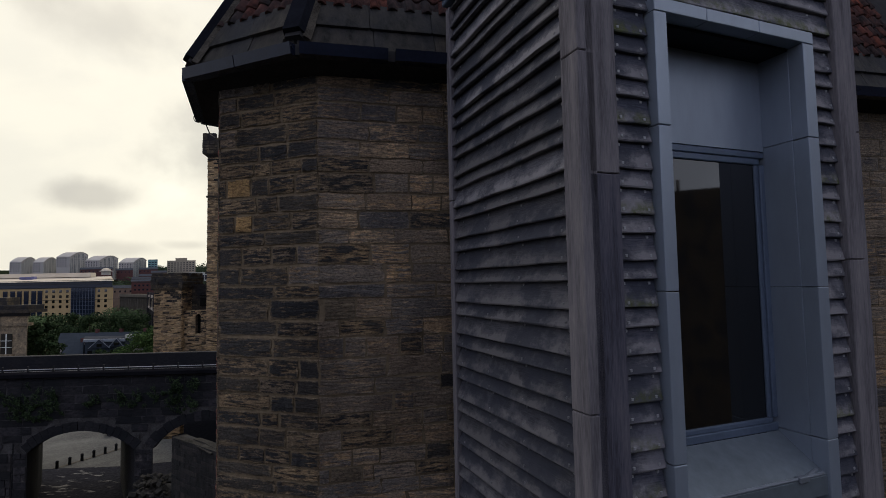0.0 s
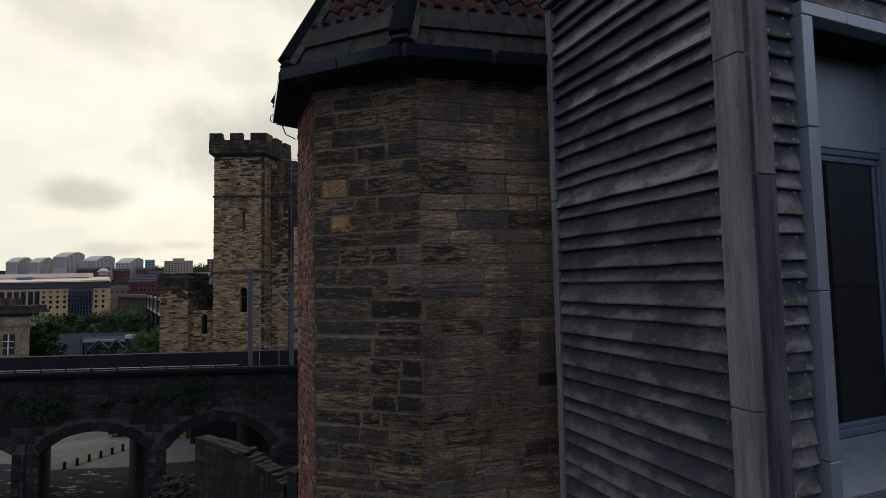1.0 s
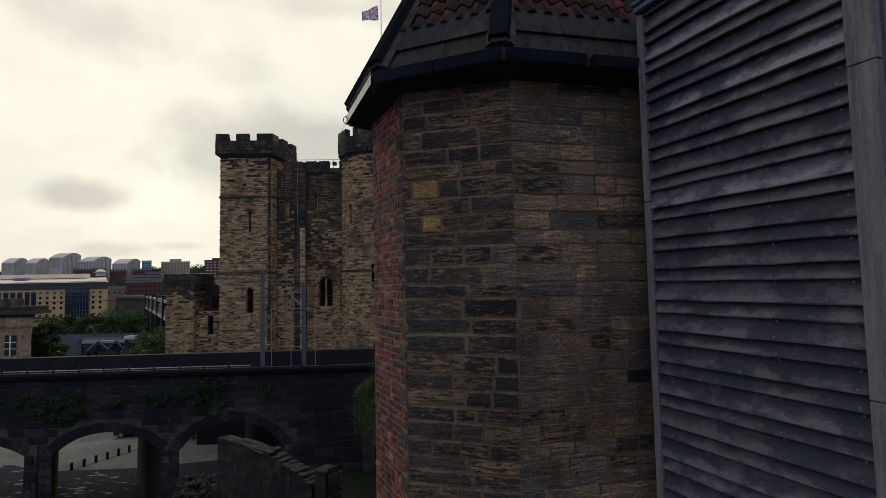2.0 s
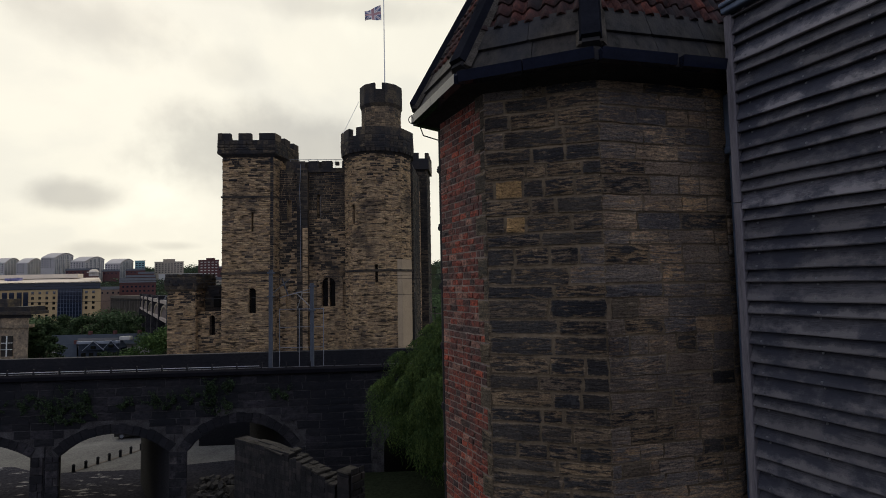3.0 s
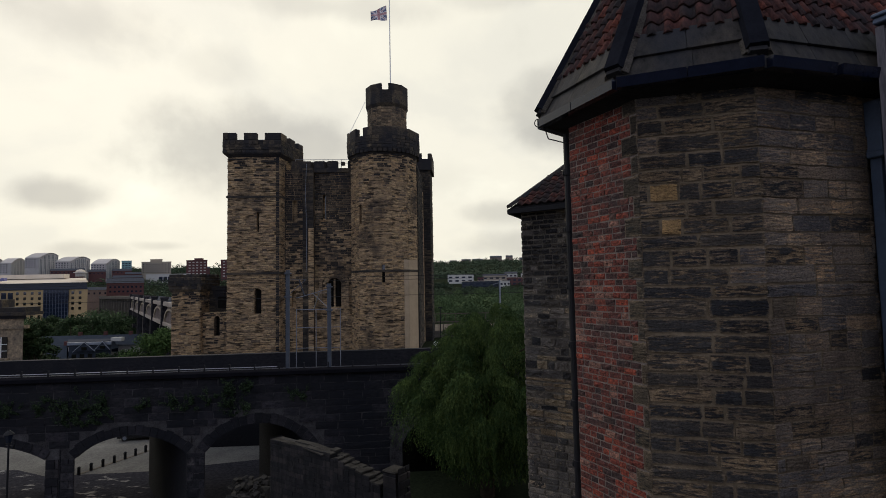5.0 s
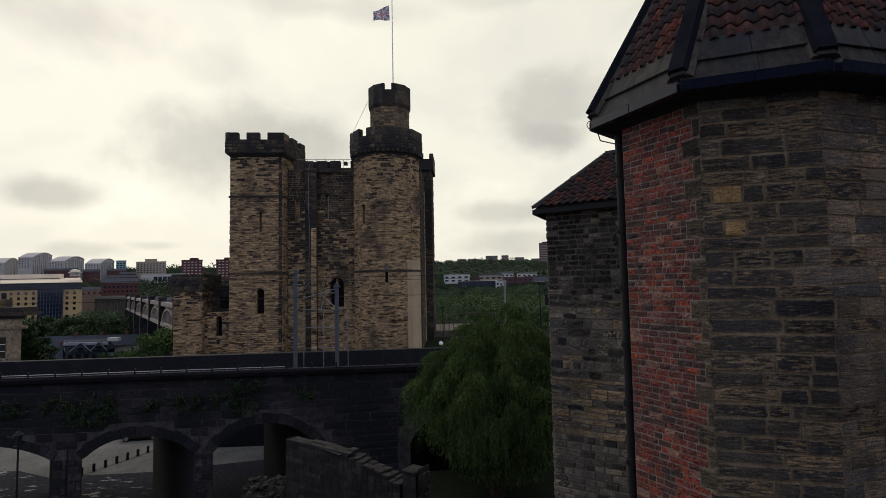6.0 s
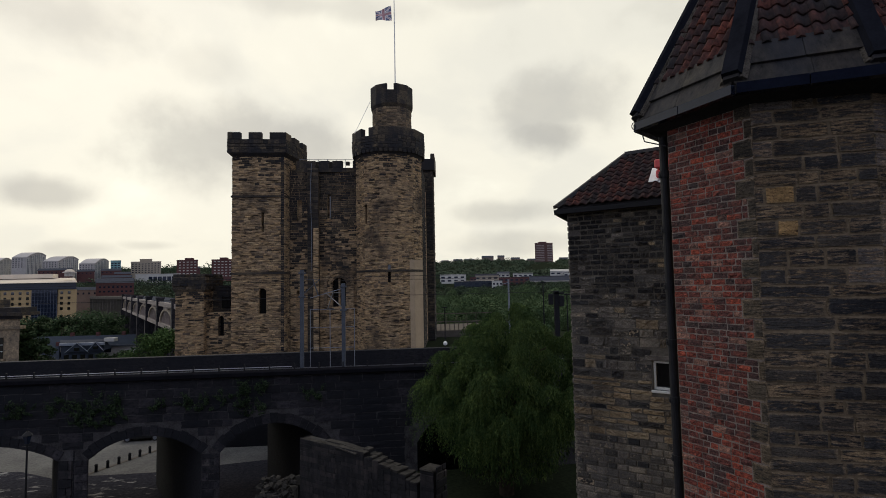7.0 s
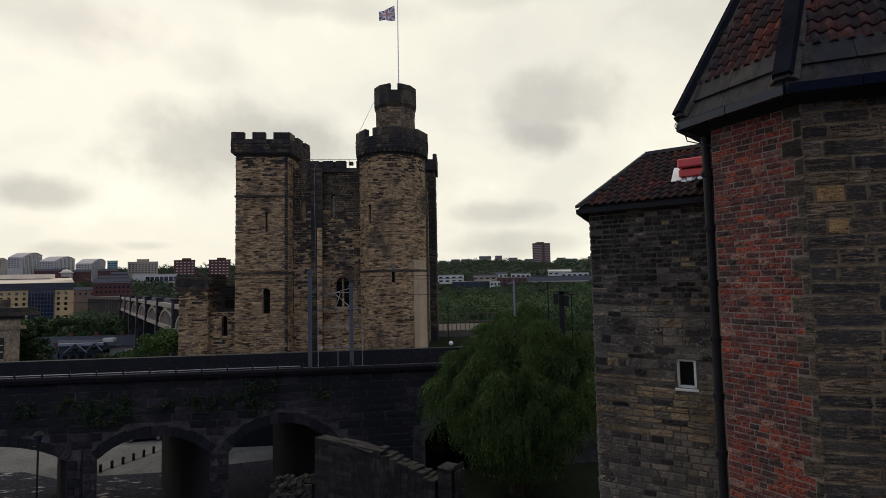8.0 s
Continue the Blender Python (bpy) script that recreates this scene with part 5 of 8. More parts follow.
def timber_bay():
    rng = random.Random(17)
    bay = thing("timber_bay", "projecting bay of silver-grey weathered timber boards with zinc-framed window", "bay window", tuple(BAY @ Vector((1.4, 1.0, GROUND))))
    core = Mesh()
    core.box((0.03, 0.06, GROUND), (WIN_X0 + 0.1, BAY_D, BAY_TOP - 0.05), BAY)
    core.box((WIN_X1 - 0.1, 0.06, GROUND), (BAY_W - 0.03, BAY_D, BAY_TOP - 0.05), BAY)
    core.box((WIN_X0 + 0.1, 0.06, WIN_TOP - 0.06), (WIN_X1 - 0.1, BAY_D, BAY_TOP - 0.05), BAY)
    core.box((WIN_X0 + 0.1, 0.06, GROUND), (WIN_X1 - 0.1, BAY_D, 14.2), BAY)
    core.box((WIN_X0 + 0.1, 1.6, 14.2), (WIN_X1 - 0.1, BAY_D, WIN_TOP - 0.06), BAY)
    part("core", core, DARK, bay)

    # lapped boards, narrow and wide by turns, each with its screws
    edges, z, wide = [], 17.27 + 0.291 * 6, True
    while z > BAY_LOW:
        edges.append((z, 0.172 if wide else 0.119, wide))
        z -= 0.119 if wide else 0.172
        wide = not wide

    def board(face, s0, s1, z, h, screws, green, dark=False, pale=False):
        b = Mesh()
        front_side = face is front
        lip = 0.064 if front_side else 0.09
        top = min(z + h + 0.03, BAY_TOP - 0.02)
        j = [rng.uniform(-0.004, 0.004) for _ in range(4)]
        n = max(2, int((s1 - s0) / 0.3))
        rows = []
        for i in range(n + 1):
            s = s0 + (s1 - s0) * i / n
            w = 0.003 * math.sin(i * 2.1 + z * 9)
            rows.append([face.at(s, z + j[0] + w, lip - 0.04 + w), face.at(s, z + j[0] + w, lip - 0.004 + w), face.at(s, z + 0.008, lip + w), face.at(s, top, 0.024), face.at(s, top, 0.0)])
        vs = [p for r in rows for p in r]
        fs = []
        for i in range(n):
            fs += [(i * 5 + k, (i + 1) * 5 + k, (i + 1) * 5 + (k + 1) % 5, i * 5 + (k + 1) % 5) for k in range(5)]
        fs += [tuple(range(4, -1, -1)), tuple(range(n * 5, n * 5 + 5))]
        b.solid(vs, fs, 0)
        for s in screws:
            for up in ((0.03,) if h < 0.15 else (0.03, 0.15)):
                c = face.at(s + rng.uniform(-0.006, 0.006), z + up, lip - (lip - 0.024) / (h + 0.03) * up)
                b.box((-0.009, -0.006, -0.009), (0.009, 0.004, 0.009), Matrix.Translation(c) @ face.matrix(0, 0).to_3x3().to_4x4(), 1, 0.002)
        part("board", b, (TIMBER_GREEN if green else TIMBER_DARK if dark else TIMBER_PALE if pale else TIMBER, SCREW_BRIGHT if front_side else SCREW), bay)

    corner = lambda x, y: tuple((BAY @ Vector((x, y, 0))).xy)
    left = Face(corner(0, BAY_D), corner(0, 0))
    front = Face(corner(0, 0), corner(BAY_W, 0))
    for z, h, wide in edges:
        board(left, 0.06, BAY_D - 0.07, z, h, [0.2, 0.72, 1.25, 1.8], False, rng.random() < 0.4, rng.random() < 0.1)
        if z < BAY_TOP:
            if z > WIN_TOP - 0.1:
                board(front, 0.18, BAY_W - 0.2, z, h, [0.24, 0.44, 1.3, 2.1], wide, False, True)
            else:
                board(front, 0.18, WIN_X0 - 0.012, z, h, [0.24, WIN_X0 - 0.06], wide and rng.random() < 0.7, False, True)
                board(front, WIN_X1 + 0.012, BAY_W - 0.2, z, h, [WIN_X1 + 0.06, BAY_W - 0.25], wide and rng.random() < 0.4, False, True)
    # posts and corner boards in lengths with open joints
    def post(name, face, s0, s1, out, joints, damp=()):
        zs = [BAY_LOW - 3, *joints, BAY_TOP - 0.02]
        for i, (a, b) in enumerate(zip(zs, zs[1:])):
            m = Mesh()
            m.box((s0, -out, a + 0.003), (s1, 0.02, b - 0.003), face.matrix(0, 0), 0, 0.006)
            part(name, m, TIMBER_POST_DARK if i in damp else TIMBER_POST, bay)
    post("edge_post", left, 0.0, 0.08, 0.1, [17.05])
    post("corner_board", left, BAY_D - 0.08, BAY_D + 0.10, 0.1, [15.5, 17.67])
    post("corner_board", front, -0.085, -0.045, 0.085, [15.9, 17.66])
    post("corner_board", front, -0.04, 0.185, 0.1, [16.925], (0,))
    post("corner_board", front, BAY_W - 0.21, BAY_W - 0.02, 0.1, [16.4])
    post("corner_board", front, BAY_W - 0.02, BAY_W + 0.05, 0.08, [17.4])
    # capping
    m = Mesh()
    m.box((-0.14, -0.14, BAY_TOP), (BAY_W + 0.14, BAY_D, BAY_TOP + 0.06), BAY, 0, 0.01)
    m.box((-0.17, -0.17, BAY_TOP + 0.06), (BAY_W + 0.17, BAY_D, BAY_TOP + 0.1), BAY, 0, 0.01)
    part("roof_capping", m, PIPE, bay, "grey metal roof edge")

    # zinc surround and window
    w = part("window_surround", Mesh().box((0, 0, 0), (0.001, 0.001, 0.001), BAY @ Matrix.Translation((1, 0.5, 17))), ZINC, bay, "folded blue-grey zinc window surround")
    fw, fr = 0.105, 0.115

    def sheet(name, a, b, cut=0.004):
        m = Mesh()
        m.box(a, b, BAY, 0, cut)
        return part(name, m, ZINC, w)
    for x0, x1, js in ((WIN_X0, WIN_X0 + fw, [14.2, 15.14, 16.2, 17.26, WIN_TOP - 0.09]), (WIN_X1 - fr, WIN_X1, [14.2, 15.12, 16.2, 17.3, WIN_TOP - 0.09])):
        for a, b in zip(js, js[1:]):
            sheet("zinc_flashing", (x0, -0.12, a + 0.003), (x1, 0.0, b - 0.003))
    for x0, x1 in ((WIN_X0, 0.95), (0.95, 1.45), (1.45, WIN_X1)):
        sheet("zinc_flashing", (x0 + 0.002, -0.122, WIN_TOP - 0.09), (x1 - 0.002, 0.0, WIN_TOP))
    x0, x1 = WIN_X0 + fw, WIN_X1 - fr
    for a, b in ((14.2, 15.12), (15.12, 16.2), (16.2, 17.3), (17.3, WIN_TOP - 0.09)):
        sheet("reveal_panel", (x1 - 0.004, 0.0, a + 0.002), (x1 + 0.06, REVEAL + 0.1, b - 0.002), 0.002)
        sheet("reveal_panel", (x0 - 0.06, 0.0, a + 0.002), (x0 + 0.004, REVEAL + 0.1, b - 0.002), 0.002)
    m = Mesh()
    m.box((x0, 0.0, WIN_TOP - 0.11), (x1, REVEAL + 0.1, WIN_TOP - 0.09), BAY, 0, 0.002)
    # black paints the shade under the head of the recess
    part("head_panel", m, IRON, w, "head panel coloured black for the shade in the recess")
    sheet("upper_panel", (x0, REVEAL, 17.27), (x1, REVEAL + 0.08, WIN_TOP - 0.11), 0.002)
    m = Mesh()
    vs = [(x0, REVEAL, 15.10), (x1, REVEAL, 15.10), (x1, -0.1, 14.87), (x0, -0.1, 14.87), (x0, REVEAL, 14.9), (x1, REVEAL, 14.9), (x1, -0.1, 14.74), (x0, -0.1, 14.74)]
    m.solid([BAY @ Vector(p) for p in vs], [(0, 3, 2, 1), (4, 5, 6, 7), (2, 3, 7, 6), (0, 1, 5, 4), (0, 4, 7, 3), (1, 2, 6, 5)])
    part("sill_panel", m, ZINC_SILL, w, "sloping zinc sill, darkened against the skylight on it")
    m = Mesh()
    m.tube(BAY @ Vector((x0 + 0.02, -0.09, 14.885)), BAY @ Vector((x1 - 0.02, -0.09, 14.885)), 0.012, 8)
    m.tube(BAY @ Vector((x1 - 0.25, -0.1, 14.885)), BAY @ Vector((x1 - 0.05, -0.06, 14.905)), 0.012, 8)
    m.box((x1 - 0.3, -0.115, 14.86), (x1 - 0.2, -0.07, 14.9), BAY, 0, 0.004)
    part("sill_rail", m, STEEL, w, "thin metal rail along the sill")
    sheet("apron_panel", (x0, 0.0, 14.15), (x1, 0.1, 14.74), 0.002)
    win = part("window", Mesh().box((x0, REVEAL + 0.07, 15.0), (x1, REVEAL + 0.09, 15.02), BAY), PIPE, bay, "tall dark casement window in a grey metal frame")

    def bar(a, b):
        m = Mesh()
        m.box(a, b, BAY, 0, 0.006)
        part("window_frame", m, PIPE, win)
    za, zb = 15.10, 17.265
    bar((x0, REVEAL + 0.0, zb - 0.05), (x1, REVEAL + 0.07, zb))
    bar((x0, REVEAL + 0.01, zb - 0.10), (x1 - 0.04, REVEAL + 0.06, zb - 0.05))
    bar((x0, REVEAL + 0.0, za), (x1, REVEAL + 0.07, za + 0.06))
    bar((x0, REVEAL + 0.01, za + 0.06), (x1 - 0.04, REVEAL + 0.06, za + 0.10))
    for a, b in ((x0, x0 + 0.05), (x1 - 0.05, x1)):
        bar((a, REVEAL, za + 0.1), (b, REVEAL + 0.07, zb - 0.1))
    bar((x1 - 0.09, REVEAL + 0.015, za + 0.1), (x1 - 0.05, REVEAL + 0.06, zb - 0.1))
    g = Mesh()
    g.box((x0 + 0.04, REVEAL + 0.03, za + 0.08), (x1 - 0.08, REVEAL + 0.04, zb - 0.08), BAY)
    part("pane", g, GLASS, win, "dark reflecting glass")


timber_bay()


# ---------------------------------------------------------------- stone house beyond
HOUSE = Face((-1.90, 14.33), (1.6, 11.51))


def stone_house():
    rng = random.Random(31)
    h = thing("stone_house", "rubble stone house with black gutter, pantile roof and white window", "house", (0.4, 14.5, GROUND))
    f2 = Face((0.0, 18.0), (-1.90, 14.33))
    win = (1.94, 13.79, 2.37, 14.47)
    shell = Mesh()
    pierced(shell, HOUSE, GROUND, 18.15, [win], 0.3)
    shell.face([f2.at(0, GROUND), f2.at(f2.length, GROUND), f2.at(f2.length, 18.15), f2.at(0, 18.15)])
    wall = part("wall", shell, MORTAR_GREY, h)
    low = Mesh()
    for f, hs in ((HOUSE, [win]), (f2, [])):
        lay(low, f, 8.0, 12.6, (0.13, 0.2), (0.18, 0.45), rng, hs, 0.02, (0.01, 0.035))
    lay(low, f2, 12.6, 18.1, (0.13, 0.2), (0.18, 0.45), rng, [], 0.02, (0.01, 0.035))
    part("lower_stonework", low, STONE_HOUSE, wall)
    thing_window(h, win)
    # gutter and roof
    eave = [HOUSE.at(-0.22, 0, 0.22), HOUSE.at(HOUSE.length, 0, 0.22)]
    g = Mesh()
    beam(g, eave[0] + Vector((0, 0, 18.1)), eave[1] + Vector((0, 0, 18.1)), 0.13, 0.12, 0, 0, -0.1)
    e2 = f2.at(0, 0, 0.22)
    beam(g, e2 + Vector((0, 0, 18.1)), eave[0] + Vector((0, 0, 18.1)), 0.13, 0.12, 0, 0, -0.1)
    part("gutter", g, IRON, h, "black cast-iron gutter")
    z = 18.24
    apex = Vector((-0.1, 14.75, 19.72))
    s1 = Slope(tuple(eave[0].xy), tuple(eave[1].xy), apex, z, True)
    s2 = Slope(tuple(e2.xy), tuple(eave[0].xy), apex, z)
    d = Mesh()
    ridge = apex + s1.u * 3.0
    d.face([s1.p, s1.q, ridge, apex]).face([s2.p, s2.q, apex])
    d.face([apex, ridge, Vector((4, 16, z)), s2.p])
    roof = part("roof", d, DARK, h)
    tiles = [pantile_mesh(PANTILE_OLD, rng) for _ in range(5)]
    tile_roof(roof, s1, 0.05, s1.rise - 0.1, rng, tiles, 0.2, 0.21)
    k = Mesh()
    beam(k, s1.p, apex, 0.26, 0.08, 0, 0.02, 0.4)
    beam(k, apex, ridge, 0.24, 0.1, 0, 0.03, 0.4)
    part("ridge_tiles", k, SLATE, roof, "sooty ridge and hip tiles")
    # red roof vent on a white flashing
    v = thing("roof_vent", "red metal roof vent on a white flashing", "vent", tuple(s1.at(2.35, 0.85)))
    base = Mesh()
    for i in range(6):                                      # crumpled sheet in narrow folds
        base.box((2.2 + i * 0.12, 0.62 + rng.uniform(-0.06, 0.06), 0.08), (2.33 + i * 0.12, 1.25 + rng.uniform(-0.08, 0.08), 0.10 + 0.03 * (i % 2)), s1.matrix(0, 0), 0, 0.008)
    part("flashing", base, WHITE, v)
    b = Mesh()
    mm = Matrix.Translation(s1.at(2.66, 0.88, 0.1)) @ HOUSE.matrix(0, 0).to_3x3().to_4x4()
    b.box((-0.27, -0.2, -0.08), (0.27, 0.2, 0.1), mm, 0, 0.02)
    b.box((-0.29, -0.24, 0.14), (0.29, 0.24, 0.36), mm, 0, 0.03)
    part("hood", b, RED, v)
    c = Mesh()
    c.box((-0.2, -0.15, 0.1), (0.2, 0.15, 0.15), mm)
    part("louvre", c, IRON, v)
    return wall, win


def thing_window(h, win):
    s0, z0, s1, z1 = win
    w = part("window", Mesh().face([HOUSE.at(s0, z0, -0.14), HOUSE.at(s1, z0, -0.14), HOUSE.at(s1, z1, -0.14), HOUSE.at(s0, z1, -0.14)]), GLASS, h, "small window with a dark pane")
    for a, b in (((s0, z0), (s0 + 0.06, z1)), ((s1 - 0.06, z0), (s1, z1)), ((s0, z1 - 0.06), (s1, z1)), ((s0, z0), (s1, z0 + 0.06))):
        m = Mesh()
        m.box((a[0], 0.05, a[1]), (b[0], 0.12, b[1]), HOUSE.matrix(0, 0), 0, 0.006)
        part("window_frame", m, WHITE, w, "white-painted frame")
    m = Mesh()
    m.box((s0 - 0.04, -0.05, z0 - 0.06), (s1 + 0.04, 0.1, z0), HOUSE.matrix(0, 0), 0, 0.01)
    part("window_sill", m, WHITE, w)
    m = Mesh()
    m.box((s0 - 0.15, -0.03, z1), (s1 + 0.15, 0.1, z1 + 0.12), HOUSE.matrix(0, 0), 0, 0.01)
    part("lintel", m, STONE_HOUSE, w, "grey stone lintel")
    return w


house_wall, house_win = stone_house()


# ---------------------------------------------------------------- ruined wall, lamp, bollards, masts
def ruin():
    rng = random.Random(41)
    f = Face((-10.2, 22.03), (-5.25, 18.0))
    r = thing("ruined_wall", "broken medieval stone wall stepping down, with pale capstones", "ruin", (-7.7, 20.0, 5.0))
    tops = [(0.0, 1.9, 10.56), (1.9, 3.3, 10.56), (5.75, 6.3, 10.42)]
    x = 3.3
    while x < 5.6:                                          # ragged steps down to the stub
        w = rng.uniform(0.14, 0.36)
        tops.append((x, x + w, 10.44 - 0.2 * (x - 3.3) + rng.uniform(-0.08, 0.07)))
        x += w
    core, stones, caps = Mesh(), Mesh(), Mesh()
    for a, b, z in tops:
        core.box((a + 0.03, 0.03, 1.0), (b - 0.03, 0.55, z - 0.05), f.matrix(0, 0))
        lay(stones, f, 4.5, z, (0.13, 0.24), (0.25, 0.7), rng, (), 0.007, (0.0, 0.022), a, b)
        if b > 5.7:                                         # the stub at the end has one rounded slab
            caps.box((a - 0.02, -0.04, z - 0.03), (b + 0.02, 0.58, z + 0.05), f.matrix(0, 0), 0, 0.035)
            continue
        for row in range(2):
            x = a
            while x < b - 0.05:
                w = min(rng.uniform(0.5, 1.3) if a < 3 else rng.uniform(0.15, 0.5), b - x)
                m = f.matrix(x, z + rng.uniform(-0.03, 0.0), 0) @ pose(0, 0, 0, rng.uniform(-3, 3), rng.uniform(-2, 5), rng.uniform(-4, 4))
                caps.box((0.0, row * 0.29 - rng.uniform(-0.03, 0.05), -0.05), (w + 0.01, row * 0.29 + 0.28, rng.uniform(0.0, 0.035)), m, 0, 0.014)
                x += w
    e = Face(tuple(f.at(0, 0, -0.58).xy), tuple(f.at(0, 0, 0).xy))
    lay(stones, e, 4.5, 10.6, (0.16, 0.24), (0.25, 0.5), rng, (), 0.02, (0.0, 0.07))
    e2 = Face(tuple(f.at(f.length, 0, 0).xy), tuple(f.at(f.length, 0, -0.58).xy))
    lay(stones, e2, 4.5, 10.6, (0.16, 0.24), (0.25, 0.5), rng, (), 0.02, (0.0, 0.07))
    part("wall", core, STONE_RUIN, r)
    part("stonework", stones, STONE_RUIN, r)
    part("capstones", caps, STONE_CAP, r, "pale capstones")
    # loose rubble pier beside it
    q = thing("rubble_heap", "broken stub of wall topped with loose pale rubble", "ruin", (-11.2, 22.9, 5.0))
    core = Mesh()
    core.box((-11.9, 22.4, 1.0), (-10.55, 23.5, 8.3))
    part("core", core, STONE_RUIN, q)
    for i in range(170):
        s = Mesh()
        x, y, z = rng.uniform(-12.0, -10.5), rng.uniform(22.25, 23.5), rng.uniform(7.2, 8.75)
        if z < 8.2:
            y = 22.3 + rng.uniform(0, 0.1)
        k = rng.uniform(0.05, 0.14)
        s.box((-k, -k * 0.8, -k * 0.65), (k, k * 0.8, k * 0.65), Matrix.Translation((x, y, z)) @ pose(0, 0, 0, rng.uniform(-30, 30), rng.uniform(-30, 30), rng.uniform(0, 90)), 0, k * 0.14)
        part("stone", s, STONE_CAP if z > 8.2 else STONE_RUIN, q)


ruin()


def street_lamp(x, y, top):
    l = thing("street_lamp", "black cast-iron street lamp with a glazed lantern", "street lamp", (x, y, GROUND))
    m = Mesh()
    m.tube((x, y, GROUND), (x, y, GROUND + 1.2), 0.14, 10, 0.11)
    m.tube((x, y, GROUND + 1.2), (x, y, top - 0.62), 0.055, 10, 0.04)
    m.tube((x - 0.22, y, top - 0.72), (x + 0.22, y, top - 0.72), 0.02, 6)
    part("post", m, IRON, l)
    g = Mesh()
    g.tube((x, y, top - 0.58), (x, y, top - 0.18), 0.10, 6, 0.2)
    part("lantern_glass", g, GLASS_FAR, l, "clouded lantern glass")
    c = Mesh()
    c.tube((x, y, top - 0.18), (x, y, top - 0.01), 0.24, 6, 0.07)
    c.tube((x, y, top - 0.01), (x, y, top + 0.13), 0.035, 6, 0.012)
    c.tube((x, y, top - 0.63), (x, y, top - 0.57), 0.12, 6, 0.12)
    part("lantern_cap", c, IRON, l)


street_lamp(-24.0, 28.0, 9.75)


def bollards():
    b0 = None
    for i in range(9):
        x, y = -33.55 + i * 0.465, 49.65 + i * 0.965
        if b0 is None:
            b0 = thing("bollard", "black iron bollard on the paving edge", "bollard", (x, y, GROUND), "row of bollards")
            m = Mesh()
            m.tube((x, y, GROUND), (x, y, GROUND + 0.56), 0.13, 10, 0.11)
            part("post", m, IRON, b0)
            m = Mesh()
            m.tube((x, y, GROUND + 0.56), (x, y, GROUND + 0.68), 0.16, 10, 0.07)
            m.tube((x, y, GROUND + 0.44), (x, y, GROUND + 0.48), 0.145, 10)
            part("cap", m, IRON, b0)
        else:
            copy_thing(b0, Matrix.Translation((x, y, GROUND)))


bollards()


def masts():
    for x, top, arm in ((-12.55, 17.4, 1.0), (-9.95, 16.5, -1.2)):
        y = 35.3
        m0 = thing("catenary_mast", "grey steel railway mast carrying overhead wires", "mast", (x, y, VIA_TOP))
        m = Mesh()
        m.box((x - 0.115, y - 0.1, VIA_TOP - 0.3), (x + 0.115, y + 0.1, top), Matrix(), 0, 0.015)
        part("post", m, MAST, m0)
        a = Mesh()
        a.tube((x, y, top - 1.6), (x + arm, y + 0.8, top - 0.6), 0.025, 6)
        a.tube((x, y, top - 0.6), (x + arm, y + 0.8, top - 0.6), 0.018, 6)
        a.tube((x + arm * 0.6, y + 0.5, top - 0.6), (x + arm * 0.9, y + 0.7, top - 1.6), 0.035, 6)
        part("bracket_arm", a, RAIL if arm < 0 else MAST, m0, "slim insulator arm")
        for z in (top - 0.2, top - 1.7):
            c = Mesh()
            c.box((x - 0.2, y - 0.16, z - 0.05), (x + 0.2, y + 0.16, z + 0.05), Matrix(), 0, 0.01)
            part("collar", c, MAST, m0)
    fr = thing("access_frame", "pale tubular safety frame on the viaduct", "railing", (-10.8, 35.6, VIA_TOP))
    for x in (-12.1, -10.85, -9.3):
        m = Mesh()
        m.tube((x, 35.7, VIA_TOP - 0.2), (x, 35.7, 14.9), 0.024, 6)
        part("upright", m, STEEL, fr)
    for z in (12.4, 13.7, 14.85):
        m = Mesh()
        m.tube((-12.1, 35.7, z), (-9.3, 35.7, z), 0.02, 6)
        part("crossbar", m, STEEL, fr)
    m = Mesh()
    m.tube((-12.1, 35.7, 15.6), (-10.0, 36.2, 16.2), 0.025, 6)
    part("stay", m, STEEL, fr)
    for y, z in ((37.0, 16.9), (37.2, 15.6), (40.4, 16.7)):
        w = Mesh()
        w.tube((-60, y, z - 0.1), (25, y, z + 0.1), 0.014, 4)
        whole("overhead_wire", w, IRON, "thin dark overhead railway wire", "wire", "overhead wires")
    for x, y, top in ((-1.45, 60.0, 13.7), (6.0, 46.0, 16.3), (8.4, 47.0, 15.2)):
        m = Mesh()
        m.tube((x, y, GROUND), (x, y, top), 0.07, 8, 0.05)
        m.box((x - 0.25, y - 0.12, top - 0.05), (x + 0.25, y + 0.12, top + 0.06), Matrix(), 0, 0.02)
        whole("lamp_post", m, IRON, "slim dark lamp post beside the railway", "lamp post", "lamp posts")

    gl = thing("globe_lamp", "low lamp with a white glass globe on a black post", "lamp", (-2.8, 43.4, 9.6))
    m = Mesh()
    m.tube((-2.8, 43.4, 8.0), (-2.8, 43.4, 11.45), 0.05, 8, 0.04)
    part("post", m, IRON, gl)
    m = Mesh()
    n = 12
    rings = [[Vector((-2.8 + 0.17 * math.sin(math.pi * j / 6) * math.cos(math.tau * i / n), 43.4 + 0.17 * math.sin(math.pi * j / 6) * math.sin(math.tau * i / n), 11.6 - 0.17 * math.cos(math.pi * j / 6))) for i in range(n)] for j in range(7)]
    m.solid([p for r in rings for p in r], [(j * n + i, j * n + (i + 1) % n, (j + 1) * n + (i + 1) % n, (j + 1) * n + i) for j in range(6) for i in range(n)])
    part("globe", m, WHITE, gl, "white glass globe")


masts()


